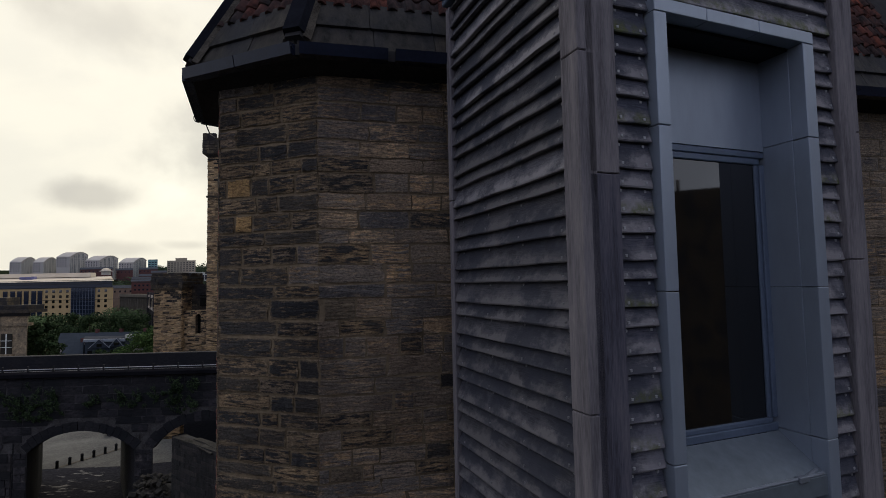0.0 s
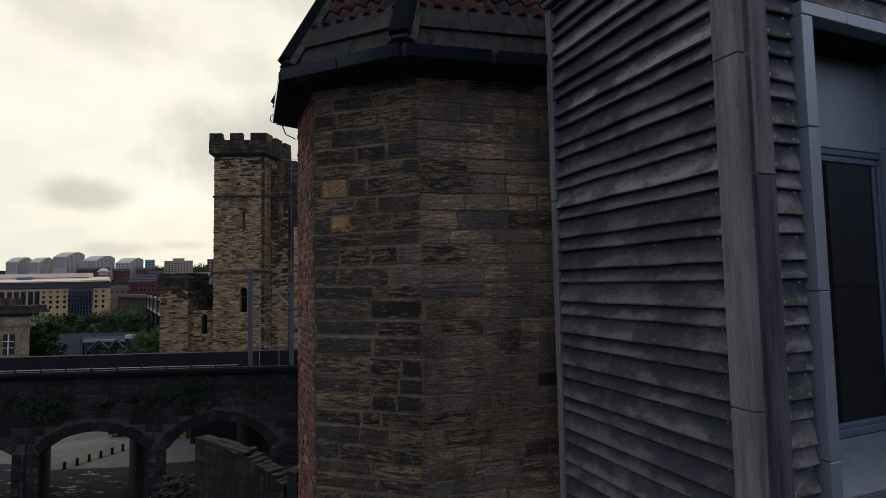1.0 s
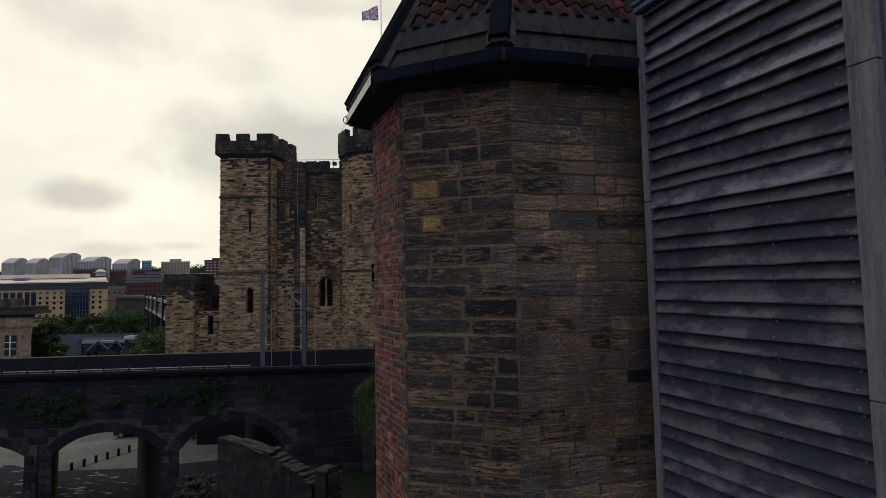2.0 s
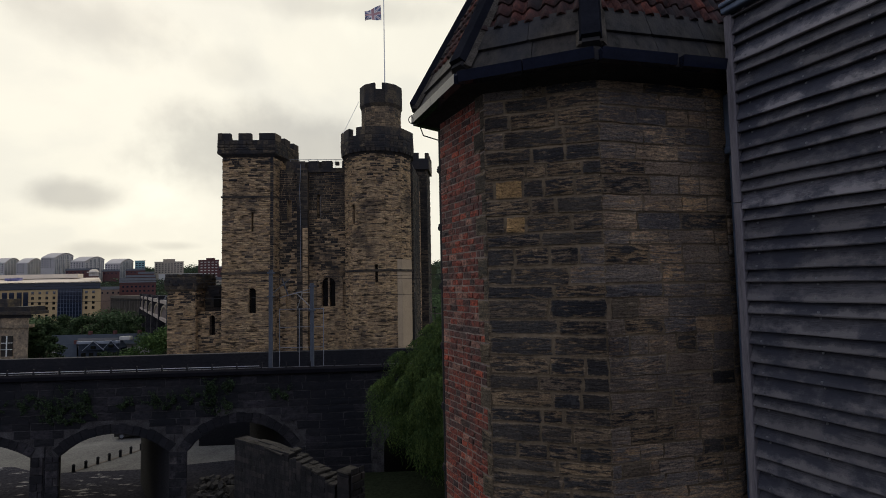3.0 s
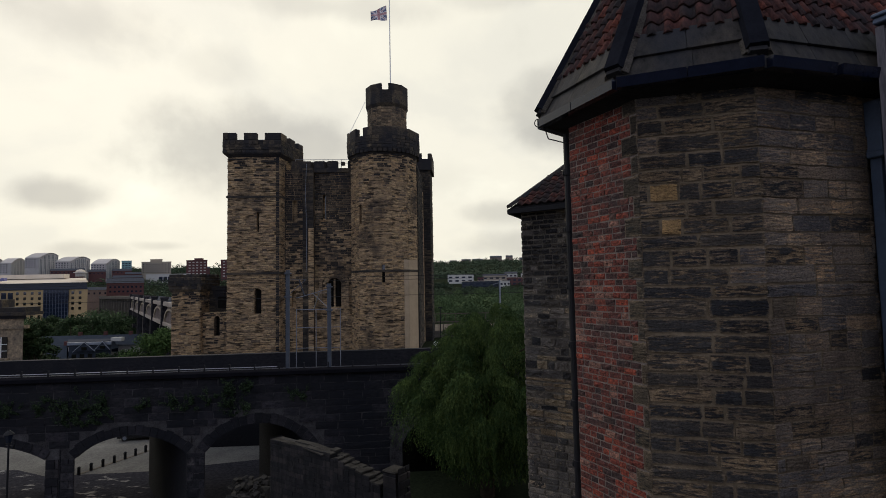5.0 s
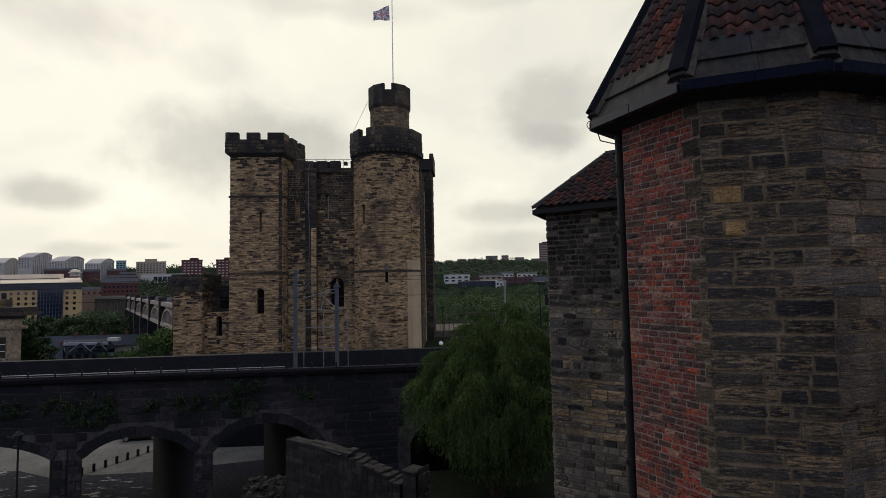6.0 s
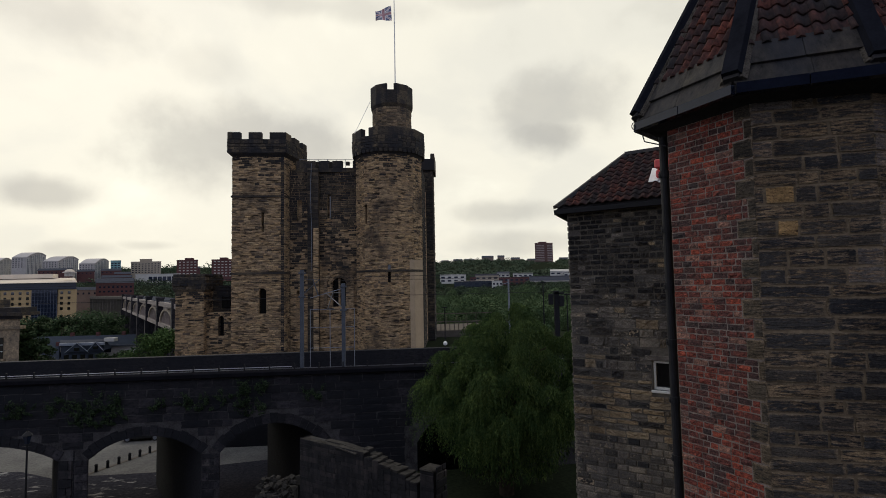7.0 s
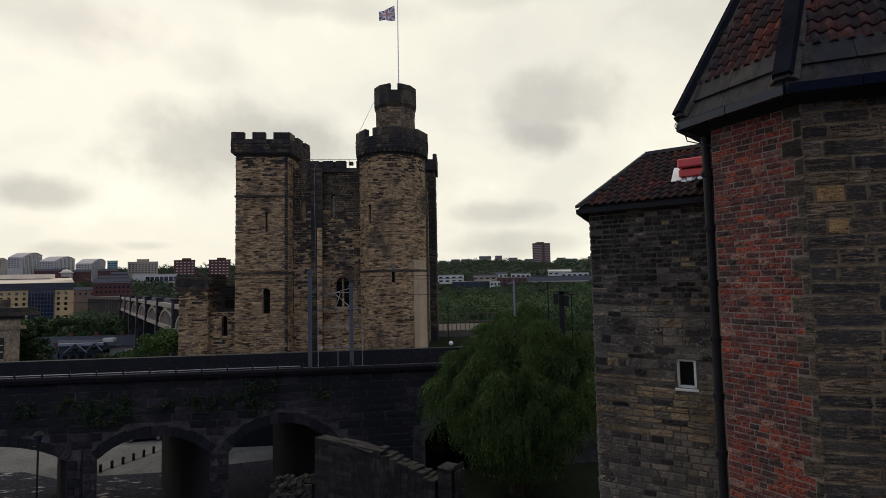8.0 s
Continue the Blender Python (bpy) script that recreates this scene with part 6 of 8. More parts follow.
# ---------------------------------------------------------------- plants
def leaf_cloud(mesh, centres, rng, size, count, squash=0.8, hang=0.0, mat=0):
    """Small leaf blades scattered through round clumps."""
    for c, r in centres:
        for _ in range(count):
            d = Vector((rng.gauss(0, 1), rng.gauss(0, 1), rng.gauss(0, 1))).normalized() * r * rng.random() ** 0.4
            p = Vector(c) + Vector((d.x, d.y, d.z * squash))
            s = size * rng.uniform(0.6, 1.4)
            out = (d.normalized() + Vector((rng.gauss(0, 0.45), rng.gauss(0, 0.45), rng.gauss(0, 0.45)))).normalized()
            a = Vector((rng.uniform(-1, 1), rng.uniform(-1, 1), rng.uniform(-0.6, 0.8) - hang)).cross(out).cross(out).normalized() * s
            b = a.cross(out).normalized() * s * 0.42
            mesh.solid([p, p + a * 0.5 + b, p + a, p + a * 0.5 - b], [(0, 1, 2, 3)], mat)
    return mesh


def willow():
    rng = random.Random(51)
    x0, y0, z0 = -1.0, 28.6, 5.4
    w = thing("willow_tree", "weeping willow with dense hanging bright green fronds", "tree", (x0, y0, z0))
    t = Mesh()
    t.tube((x0, y0, z0 - 1), (x0 + 0.1, y0, z0 + 4.2), 0.42, 10, 0.3)
    tips = []
    for i in range(13):
        a = i * math.tau / 13 + rng.uniform(-0.2, 0.2)
        r = rng.uniform(1.2, 2.7)
        base = Vector((x0 + 0.1, y0, z0 + rng.uniform(2.8, 4.2)))
        mid = base + Vector((math.cos(a) * r * 0.5, math.sin(a) * r * 0.5, rng.uniform(2.0, 3.4)))
        tip = base + Vector((math.cos(a) * r, math.sin(a) * r, rng.uniform(2.2, 3.8)))
        t.tube(base, mid, 0.16, 6, 0.09)
        t.tube(mid, tip, 0.09, 6, 0.03)
        tips.append(tip)
    part("trunk", t, BARK, w)
    crown = Mesh()

    def leaf(p, lean, size):
        d = Vector((rng.uniform(-0.45, 0.45) + lean[0], rng.uniform(-0.45, 0.45) + lean[1], rng.uniform(-1.0, -0.25))).normalized() * size
        e = d.cross(Vector((rng.uniform(-1, 1), rng.uniform(-1, 1), 0.1))).normalized() * size * 0.14
        crown.solid([p, p + d * 0.5 + e, p + d, p + d * 0.5 - e], [(0, 1, 2, 3)])

    # boughs over a lumpy dome: each a leafy cap whose sprays arch out and hang
    golden = math.pi * (3 - math.sqrt(5))
    for n in range(96):
        up = 1 - 1.22 * (n + 0.5) / 96
        a = n * golden + rng.uniform(-0.35, 0.35)
        k = rng.uniform(0.74, 1.04)
        flat = math.sqrt(max(1 - up * up, 0)) * k * (1 + 0.9 * min(up, 0))
        out = Vector((math.cos(a), math.sin(a), 0))
        c = Vector((x0 + 0.3 + 4.0 * flat * math.cos(a), y0 + 3.8 * flat * math.sin(a), z0 + 4.6 + 4.75 * up * k))
        size = rng.uniform(0.55, 1.15) * (1.0 if up > -0.1 else 0.8)
        for _ in range(170):
            b, q = rng.uniform(0, math.tau), rng.random() ** 0.6
            side = Vector((math.cos(b), math.sin(b), 0)) * 0.8 + out * 0.45
            drop = rng.uniform(0.35, 1.45) * size * (1.6 if up < 0.25 else 1.0)
            drop = min(drop, max(c.z - 7.9, 0.3))
            steps = max(5, int(drop / 0.055))
            top = c + Vector((0, 0, 0.55 * size * (1 - q * q))) + side * (0.25 * size * q)
            for i in range(steps):
                f = i / steps
                p = top + side * (size * q * (0.3 + 0.55 * math.sqrt(f))) + Vector((0, 0, 0.10 * math.sin(f * 3.0) - drop * f * f))
                leaf(p + Vector((rng.gauss(0, 0.03), rng.gauss(0, 0.03), rng.gauss(0, 0.03))), side * 0.25, rng.uniform(0.07, 0.14))
    # thin dark fill inside the dome
    for _ in range(22000):
        d = Vector((rng.gauss(0, 1), rng.gauss(0, 1), rng.gauss(0, 1))).normalized() * rng.random() ** 0.4
        p = Vector((x0 + 0.2 + 3.4 * d.x, y0 + 3.1 * d.y, z0 + 4.3 + 4.0 * d.z))
        if p.z > 6.6:
            leaf(p, (0, 0), rng.uniform(0.18, 0.3))
    # long streamers round the skirt
    for _ in range(620):
        a, q = rng.uniform(0, math.tau), rng.uniform(0.35, 0.92)
        px, py = x0 + 0.2 + 3.7 * q * math.cos(a), y0 + 3.4 * q * math.sin(a)
        z1, z2 = z0 + rng.uniform(3.4, 5.4), z0 + rng.uniform(1.1, 2.8) + max(q - 0.6, 0) * 2.5
        for i in range(int((z1 - z2) / 0.085)):
            leaf(Vector((px + rng.gauss(0, 0.03), py + rng.gauss(0, 0.03), z1 - i * 0.085)), (0, 0), rng.uniform(0.08, 0.15))
    part("crown", crown, LEAF_WILLOW, w)


willow()


def broad_tree(x, y, z0, height, radius, seed, label, leaf=LEAF, size=0.28, clumps=26, count=60):
    rng = random.Random(seed)
    w = thing("tree", label, "tree", (x, y, z0), "broad-leaved trees")
    t = Mesh()
    t.tube((x, y, z0 - 0.5), (x, y, z0 + height * 0.55), radius * 0.09, 8, radius * 0.05)
    centres = []
    for i in range(clumps):
        a, q = rng.uniform(0, math.tau), rng.random() ** 0.5
        cz = z0 + height * rng.uniform(0.3, 0.95)
        lim = radius * math.sqrt(max(1 - ((cz - z0 - height * 0.55) / (height * 0.5)) ** 2, 0.1))
        c = (x + math.cos(a) * q * lim, y + math.sin(a) * q * lim, cz)
        centres.append((c, radius * rng.uniform(0.22, 0.4)))
        if i < 8:
            t.tube((x, y, z0 + height * 0.35), c, radius * 0.035, 5, radius * 0.01)
    part("trunk", t, BARK, w)
    part("crown", leaf_cloud(Mesh(), centres, rng, size, count), leaf, w)


def trees():
    broad_tree(-38.6, 74.0, GROUND, 10.4, 3.7, 1, "leafy green tree beside the castle wall", LEAF_BRIGHT, 0.24, 60, 230)
    broad_tree(-45.8, 78.0, GROUND, 7.3, 2.4, 2, "leafy green tree behind the viaduct", LEAF, 0.24, 50, 200)
    for i, (x, y, top, r) in enumerate(((-63.0, 88, 11.8, 2.3), (-67.5, 95, 11.0, 2.8), (-53.5, 92, 4.4, 2.6), (-49.0, 96, 3.4, 2.6), (-62.0, 130, 3.6, 4.5), (-104, 190, 7.2, 6.5), (-114, 196, 7.4, 7), (-126, 200, 7.6, 7), (-94, 196, 6.4, 6.5), (-83, 200, 5.2, 6), (-140, 205, 7.8, 7), (-74, 196, 4.0, 6))):
        z = ground_height(x, y)
        broad_tree(x, y, z, top - z, r, 60 + i, "dark green tree on the river bank", LEAF, 0.34 if y < 120 else 0.55, 46, 150)
    # plants rooted in the viaduct's face
    rng = random.Random(71)
    for x, z, n, r in ((-23.6, 9.9, 16, 0.75), (-25.9, 9.8, 13, 0.7), (-24.5, 9.05, 14, 0.7), (-22.9, 9.0, 8, 0.5), (-18.5, 9.6, 12, 0.6), (-15.3, 10.4, 15, 0.65), (-16.3, 9.8, 10, 0.6), (-15.2, 9.2, 10, 0.6), (-28.2, 9.5, 10, 0.6), (-30.6, 9.2, 9, 0.6), (-11.6, 9.8, 8, 0.5), (-20.6, 9.5, 5, 0.4)):
        y = VIA.at(via_s(x), 0).y
        m = Mesh()
        for _ in range(int(n * 1.8)):                       # sprigs that grow out and up from one root
            a = rng.uniform(-1.25, 1.25)
            tall = r * rng.uniform(0.4, 1.15)
            root = Vector((x + rng.uniform(-1.3, 1.3) * r, y + 0.02, z - rng.uniform(-0.3, 1.1) * r))
            tip = root + Vector((math.sin(a) * tall * 0.8, -rng.uniform(0.15, 0.45), math.cos(a) * tall))
            m.tube(root, tip, 0.014, 4, 0.006)
            for k in range(9):
                leaf_cloud(m, [(root.lerp(tip, 0.2 + 0.1 * k), 0.07 + 0.012 * k)], rng, 0.075, 5, 1.0, 0.1)
        whole("wall_plant", m, LEAF_DARK, "straggling green plants rooted in the sooty stone", "plant", "", "stuff")


trees()


# ---------------------------------------------------------------- car parked beyond the arches
def parked_car(x, y, z, turn):
    c = thing("parked_car", "dark parked car standing on the paving beyond the arch", "car", (x, y, z))
    m = pose(x, y, z, 0, 0, turn)
    prof = [(-2.1, 0.3), (2.1, 0.3), (2.12, 0.62), (1.95, 0.82), (1.0, 0.93), (-1.75, 0.97), (-2.1, 0.85)]
    k = len(prof)
    body = Mesh()
    body.solid([m @ Vector((px, sy, pz)) for sy in (-0.86, 0.86) for px, pz in prof], [tuple(range(k)), tuple(range(2 * k - 1, k - 1, -1))] + [((i + 1) % k, i, k + i, k + (i + 1) % k) for i in range(k)])
    bd = part("body", body, CAR_PAINT, c)
    cabin = [(-1.6, 0.96), (0.95, 0.94), (0.2, 1.42), (-1.15, 1.45)]
    g = Mesh()
    g.solid([m @ Vector((px, sy * (0.8 if pz < 1 else 0.62), pz)) for sy in (-1, 1) for px, pz in cabin], [(0, 1, 2, 3), (7, 6, 5, 4), (1, 0, 4, 5), (2, 1, 5, 6), (3, 2, 6, 7), (0, 3, 7, 4)])
    part("windows", g, GLASS, bd, "dark car glass")
    r = Mesh()
    r.box((-1.15, -0.63, 1.42), (0.22, 0.63, 1.47), m, 0, 0.02)
    part("roof", r, CAR_PAINT, bd)
    for px in (-1.35, 1.3):
        for sy in (-1, 1):
            w = Mesh()
            w.tube(m @ Vector((px, sy * 0.7, 0.31)), m @ Vector((px, sy * 0.88, 0.31)), 0.31, 16)
            wh = part("wheel", w, DARK, c)
            w = Mesh()
            w.tube(m @ Vector((px, sy * 0.87, 0.31)), m @ Vector((px, sy * 0.895, 0.31)), 0.2, 12)
            part("rim", w, STEEL, wh)
    for sy in (-0.62, 0.62):
        for px, name in ((2.06, "headlight"), (-2.08, "tail_light")):
            w = Mesh()
            w.box((px - 0.06, sy - 0.16, 0.62), (px + 0.06, sy + 0.16, 0.75), m, 0, 0.02)
            part(name, w, GLASS, bd)


CAR_PAINT = plain("dark_car_paint", (0.012, 0.013, 0.016), 0.25, 0.0, 0.1, 2.0)
parked_car(-33.6, 60.5, GROUND, 6.0)


# ---------------------------------------------------------------- the far bank: buildings, bridge, woods
MULLION = plain("slate_blue_mullion", (0.07, 0.085, 0.12), 0.6, 0, 0.15, 0.5)
SIGN = plain("faded_violet_sign", (0.2, 0.19, 0.36), 0.7, 0, 0.1, 1.0)
BALCONY = plain("brown_balcony_panel", (0.33, 0.28, 0.26), 0.85, 0, 0.15, 0.3)
TOWER_BRICK = plain("red_brown_tower_brick", (0.12, 0.07, 0.064), 0.9, 0, 0.2, 0.1)
HOUSE_BRICK = plain("dull_brown_brick", (0.2025, 0.1553, 0.1350), 0.9, 0, 0.2, 0.2)
VAULT_ROOF = plain("dulled_grey_metal_roof", (0.5, 0.46, 0.43), 0.85, 0, 0.1, 0.1)
PALE_GLAZING = plain("pale_grey_glazing", (0.15, 0.155, 0.17), 0.5, 0, 0.3, 0.2)
CREAM = plain("cream_cladding", (0.42, 0.30, 0.16), 0.8, 0, 0.12, 0.3)
PALE_ROOF = plain("pale_metal_roof", (0.66, 0.57, 0.46), 0.85, 0.0, 0.1, 0.1)
GREY_CLAD = plain("grey_cladding", (0.40, 0.37, 0.35), 0.8, 0, 0.2, 0.15)
GREY_ROOF = plain("grey_slate_roof", (0.06, 0.063, 0.075), 0.95, 0, 0.25, 0.5)
BLUE_ROOF = plain("blue_grey_roof_glazing", (0.035, 0.042, 0.055), 0.95, 0, 0.25, 0.4)
RED_WALL = plain("red_brick_far", (0.10, 0.05, 0.048), 0.9, 0, 0.2, 0.4)
BEIGE_WALL = plain("beige_render", (0.33, 0.28, 0.22), 0.9, 0, 0.15, 0.2)
WHITE_WALL = plain("white_render", (0.4640, 0.4480, 0.4160), 0.8, 0, 0.12, 0.2)
TEAL = plain("teal_glass_cladding", (0.12, 0.24, 0.25), 0.3, 0, 0.2, 0.1)
SAND_WALL = masonry("civic_sandstone", [(0.33, 0.25, 0.16), (0.38, 0.29, 0.19), (0.30, 0.23, 0.15)], (0.08, 0.07, 0.06), 0.2, 2.0, 1.0, 0.03)
BRIDGE_PAINT = plain("bridge_ironwork", (0.26, 0.215, 0.19), 0.7, 0, 0.2, 0.5)
CONCRETE = plain("weathered_concrete", (0.12, 0.105, 0.09), 0.9, 0, 0.25, 0.8)


def panes(owner, face, cols, rows, w, h, z0, pitch_z, s0, pitch_s, mat=GLASS, frame_mat=None, depth=0.25):
    """A grid of windows; each is a part with its pane set back behind a thin frame."""
    pm = Mesh()
    pm.box((0, -0.04, 0), (w, 0.1, h), Matrix(), 0, 0.02)
    pd = pm.data("window", mat)
    for i in range(cols):
        for j in range(rows):
            o = new("window", pd)
            o.parent = owner
            o.matrix_parent_inverse = Matrix.Translation(-owner.location) if owner.parent is None else Matrix()
            o.matrix_basis = face.matrix(s0 + i * pitch_s, z0 + j * pitch_z, 0)


def block(name, label, x0, x1, z1, y, deep, mat, roof="flat", roof_mat=None, rise=2.0, skew=0.0, base=None, category="building", group="far buildings"):
    """A far building: walls down to the ground, a roof, and a front face to put windows on."""
    z0 = min(ground_height(x0, y), ground_height(x1, y), ground_height(x0, y + deep)) - 1 if base is None else base
    b = thing(name, label, category, ((x0 + x1) / 2, y + deep / 2, z0), group)
    m = Mesh()
    e0, e1 = (x0 + 4) * deep / y, (x1 + 4) * deep / y      # its sides run away from the castle
    plan = [(x0, y), (x1, y + skew), (x1 + e1, y + deep + skew), (x0 + e0, y + deep)]
    m.prism(plan, z0, z1)
    part("wall", m, mat, b)
    r = Mesh()
    if roof == "flat":
        r.prism(offset(plan, 0.3), z1, z1 + 0.5)
    elif roof == "gable":
        vs = [(x0 - 0.4, y - 0.5, z1), (x1 + 0.4, y - 0.5, z1), (x1 + e1 + 0.4, y + deep + 0.5, z1), (x0 + e0 - 0.4, y + deep + 0.5, z1), (x0 + e0 / 2, y + deep / 2, z1 + rise), (x1 + e1 / 2, y + deep / 2, z1 + rise)]
        r.solid(vs, [(0, 1, 5, 4), (2, 3, 4, 5), (1, 2, 5), (3, 0, 4), (3, 2, 1, 0)])
    part("roof", r, roof_mat or mat, b)
    return b, Face((x0, y), (x1, y + skew))


def hotel():
    k = 0.467
    X = lambda p: -359.9 + k * p
    b, f = block("hotel", "long cream hotel with a dark glass centre and pale roof", X(-60), X(199), 17.4, 450, 30, CREAM, "flat", GREY_ROOF)
    s = lambda p: X(p) - X(-60)
    m = Mesh()
    back = lambda x, y: x * y / 450.0
    m.prism([(X(-60), 449.2), (X(199), 449.2), (back(X(199), 475), 475), (back(X(-60), 475), 475)], 17.9, 22.6)
    part("attic_storey", m, GLASS_FAR, b, "dark blue glazed attic")
    m = Mesh()
    m.solid([(X(-62), 446.5, 22.9), (X(201), 446.5, 22.9), (back(X(201), 478), 478, 22.9), (back(X(-62), 478), 478, 22.9), (X(-62), 447, 23.3), (X(200), 447, 23.3), (back(X(196), 474), 474, 27.2), (back(X(-62), 474), 474, 27.2)], [(3, 2, 1, 0), (4, 5, 6, 7), (0, 1, 5, 4), (1, 2, 6, 5), (2, 3, 7, 6), (3, 0, 4, 7)])
    part("main_roof", m, PALE_ROOF, b, "pale cream metal roof")
    m = Mesh()
    m.box((X(-75), 468, 27.0), (X(135), 475, 30.6))
    part("plant_room", m, PALE_ROOF, b)
    m = Mesh()
    m.tube((X(180), 455, 28.0), (X(180), 455, 31.0), 3.6, 16)
    m.tube((X(180), 455, 31.0), (X(180), 455, 31.6), 5.2, 16, 4.4)
    rot = part("rotunda", m, GREY_CLAD, b)
    m = Mesh()
    for i in range(4):
        a0, a1 = i * math.pi / 8, (i + 1) * math.pi / 8
        m.tube((X(180), 455, 31.6 + 2.2 * math.sin(a0)), (X(180), 455, 31.6 + 2.2 * math.sin(a1)), 3.6 * math.cos(a0), 16, max(3.6 * math.cos(a1), 0.05))
    part("dome", m, PALE_ROOF, rot, "low pale dome")
    m = Mesh()
    m.box((X(127), 449.0, -8.0), (X(168), 450.5, 17.4))
    gl = part("glass_front", m, GLASS_FAR, b, "dark blue curtain wall")
    for i in range(9):
        g = Mesh()
        x = X(127 + i * 41 / 8)
        g.box((x - 0.12, 448.85, -8.0), (x + 0.12, 449.05, 17.4))
        part("mullion", g, MULLION, gl)
    for i in range(8):
        g = Mesh()
        z = -7 + i * 3.2
        g.box((X(127), 448.85, z), (X(168), 449.05, z + 0.2))
        part("transom", g, MULLION, gl)
    # faded lettering and a round emblem on the roof edge, as plain bars
    for i, p in enumerate((40, 43.5, 46, 49, 52.5, 55.5, 60)):
        g = Mesh()
        g.box((X(p), 446.2, 25.2 - 0.3 * (i % 2)), (X(p) + (0.9 if i < 6 else 2.4), 449.5, 27.2 + 0.4 * (i == 6)))
        part("sign_bar", g, SIGN, b, "faded violet-blue sign")
    for p in (-12, 6, 19, 31, 43, 56, 67):
        g = Mesh()
        g.box((X(p), 449.6, -8.0), (X(p + 8), 450.4, 15.6))
        part("window", g, GLASS_FAR, b, "tall dark glazed bay")
    for p, n in ((80, 4), (172, 2), (-50, 3)):
        panes(b, f, n, 4, 2.2, 2.3, 0.9, 4.25, s(p), 12.2 * k)
        panes(b, f, n, 1, 2.3, 3.6, -6.5, 4.25, s(p), 12.2 * k)


hotel()


def barrel_block(x0, x1, top, mid):
    """Flats under a barrel roof: a long windowed side and a glazed round-headed gable end."""
    y0, deep, eave = 900.0, 26.0, top - 8.5
    xm = x0 + (x1 - x0) * mid
    z0 = ground_height(x0, y0) - 2
    b = thing("apartment_block", "grey apartment block with a curved pale roof and glazed gable end", "building", ((x0 + x1) / 2, y0 + deep / 2, z0), "curved-roof apartment blocks")
    gable = Face((xm, y0), (x1 + (x1 + 5) * deep / y0, y0 + deep))
    L, n = gable.length, 14
    arch = []
    for i in range(n + 1):
        u = i / n
        rise = math.sin(math.pi * min(u / 0.62, 1.0) / 2) if u < 0.62 else 1 - 0.55 * ((u - 0.62) / 0.38) ** 2
        arch.append((u * L, eave + (top - eave) * rise))
    side = Vector((x0 - xm, 0, 0))
    near = [gable.at(s, z) for s, z in arch]
    walls = Mesh()
    foot = [gable.at(s, z0) for s, z in arch]
    for k in range(n):
        walls.face([foot[k], foot[k + 1], near[k + 1], near[k]])
    walls.face([foot[0] + side, foot[0], near[0], near[0] + side])
    walls.face([foot[-1], foot[-1] + side, near[-1] + side, near[-1]])
    for k in range(n):
        walls.face([foot[k + 1] + side, foot[k] + side, near[k] + side, near[k + 1] + side])
    part("wall", walls, GREY_CLAD, b)
    roof = Mesh()
    lift, lip = Vector((0, 0, 0.9)), gable.n * 1.2
    for k in range(n):
        a, c = near[k] + lip, near[k + 1] + lip
        roof.face([a + lift, c + lift, c + side + lift, a + side + lift])
        roof.face([a, c, c + lift, a + lift])
        roof.face([a + side, c + side, c, a])
    roof.face([near[0] + lip, near[0] + lip + lift, near[0] + side + lift, near[0] + side])
    part("roof", roof, VAULT_ROOF, b, "smooth pale curved metal roof")
    bays = 5
    for k in range(bays):
        s0, s1 = L * (k + 0.14) / bays, L * (k + 0.86) / bays
        head = min(z for s, z in arch if s0 - L / n <= s <= s1 + L / n) - 1.3
        g = Mesh()
        g.box((s0, -0.4, z0), (s1, 0.2, head), gable.matrix(0, 0))
        pane = part("glazed_bay", g, PALE_GLAZING, b, "tall glazed bay")
        for q in (0.0, 0.5, 1.0):
            r = Mesh()
            c = s0 + (s1 - s0) * q
            r.box((c - 0.35, -0.7, z0), (c + 0.35, -0.3, head), gable.matrix(0, 0))
            part("mullion", r, WHITE_WALL, pane)
        for q in range(4):
            r = Mesh()
            z = eave - 3.2 * q - 2.0
            r.box((s0, -0.6, z), (s1, -0.3, z + 0.7), gable.matrix(0, 0))
            part("floor_band", r, GREY_CLAD, pane)
    f = Face((x0, y0), (xm, y0))
    panes(b, f, max(3, int(f.length / 4.4)), 5, 1.9, 1.5, eave - 15.6, 3.2, 1.4, 4.4, GLASS_FAR)


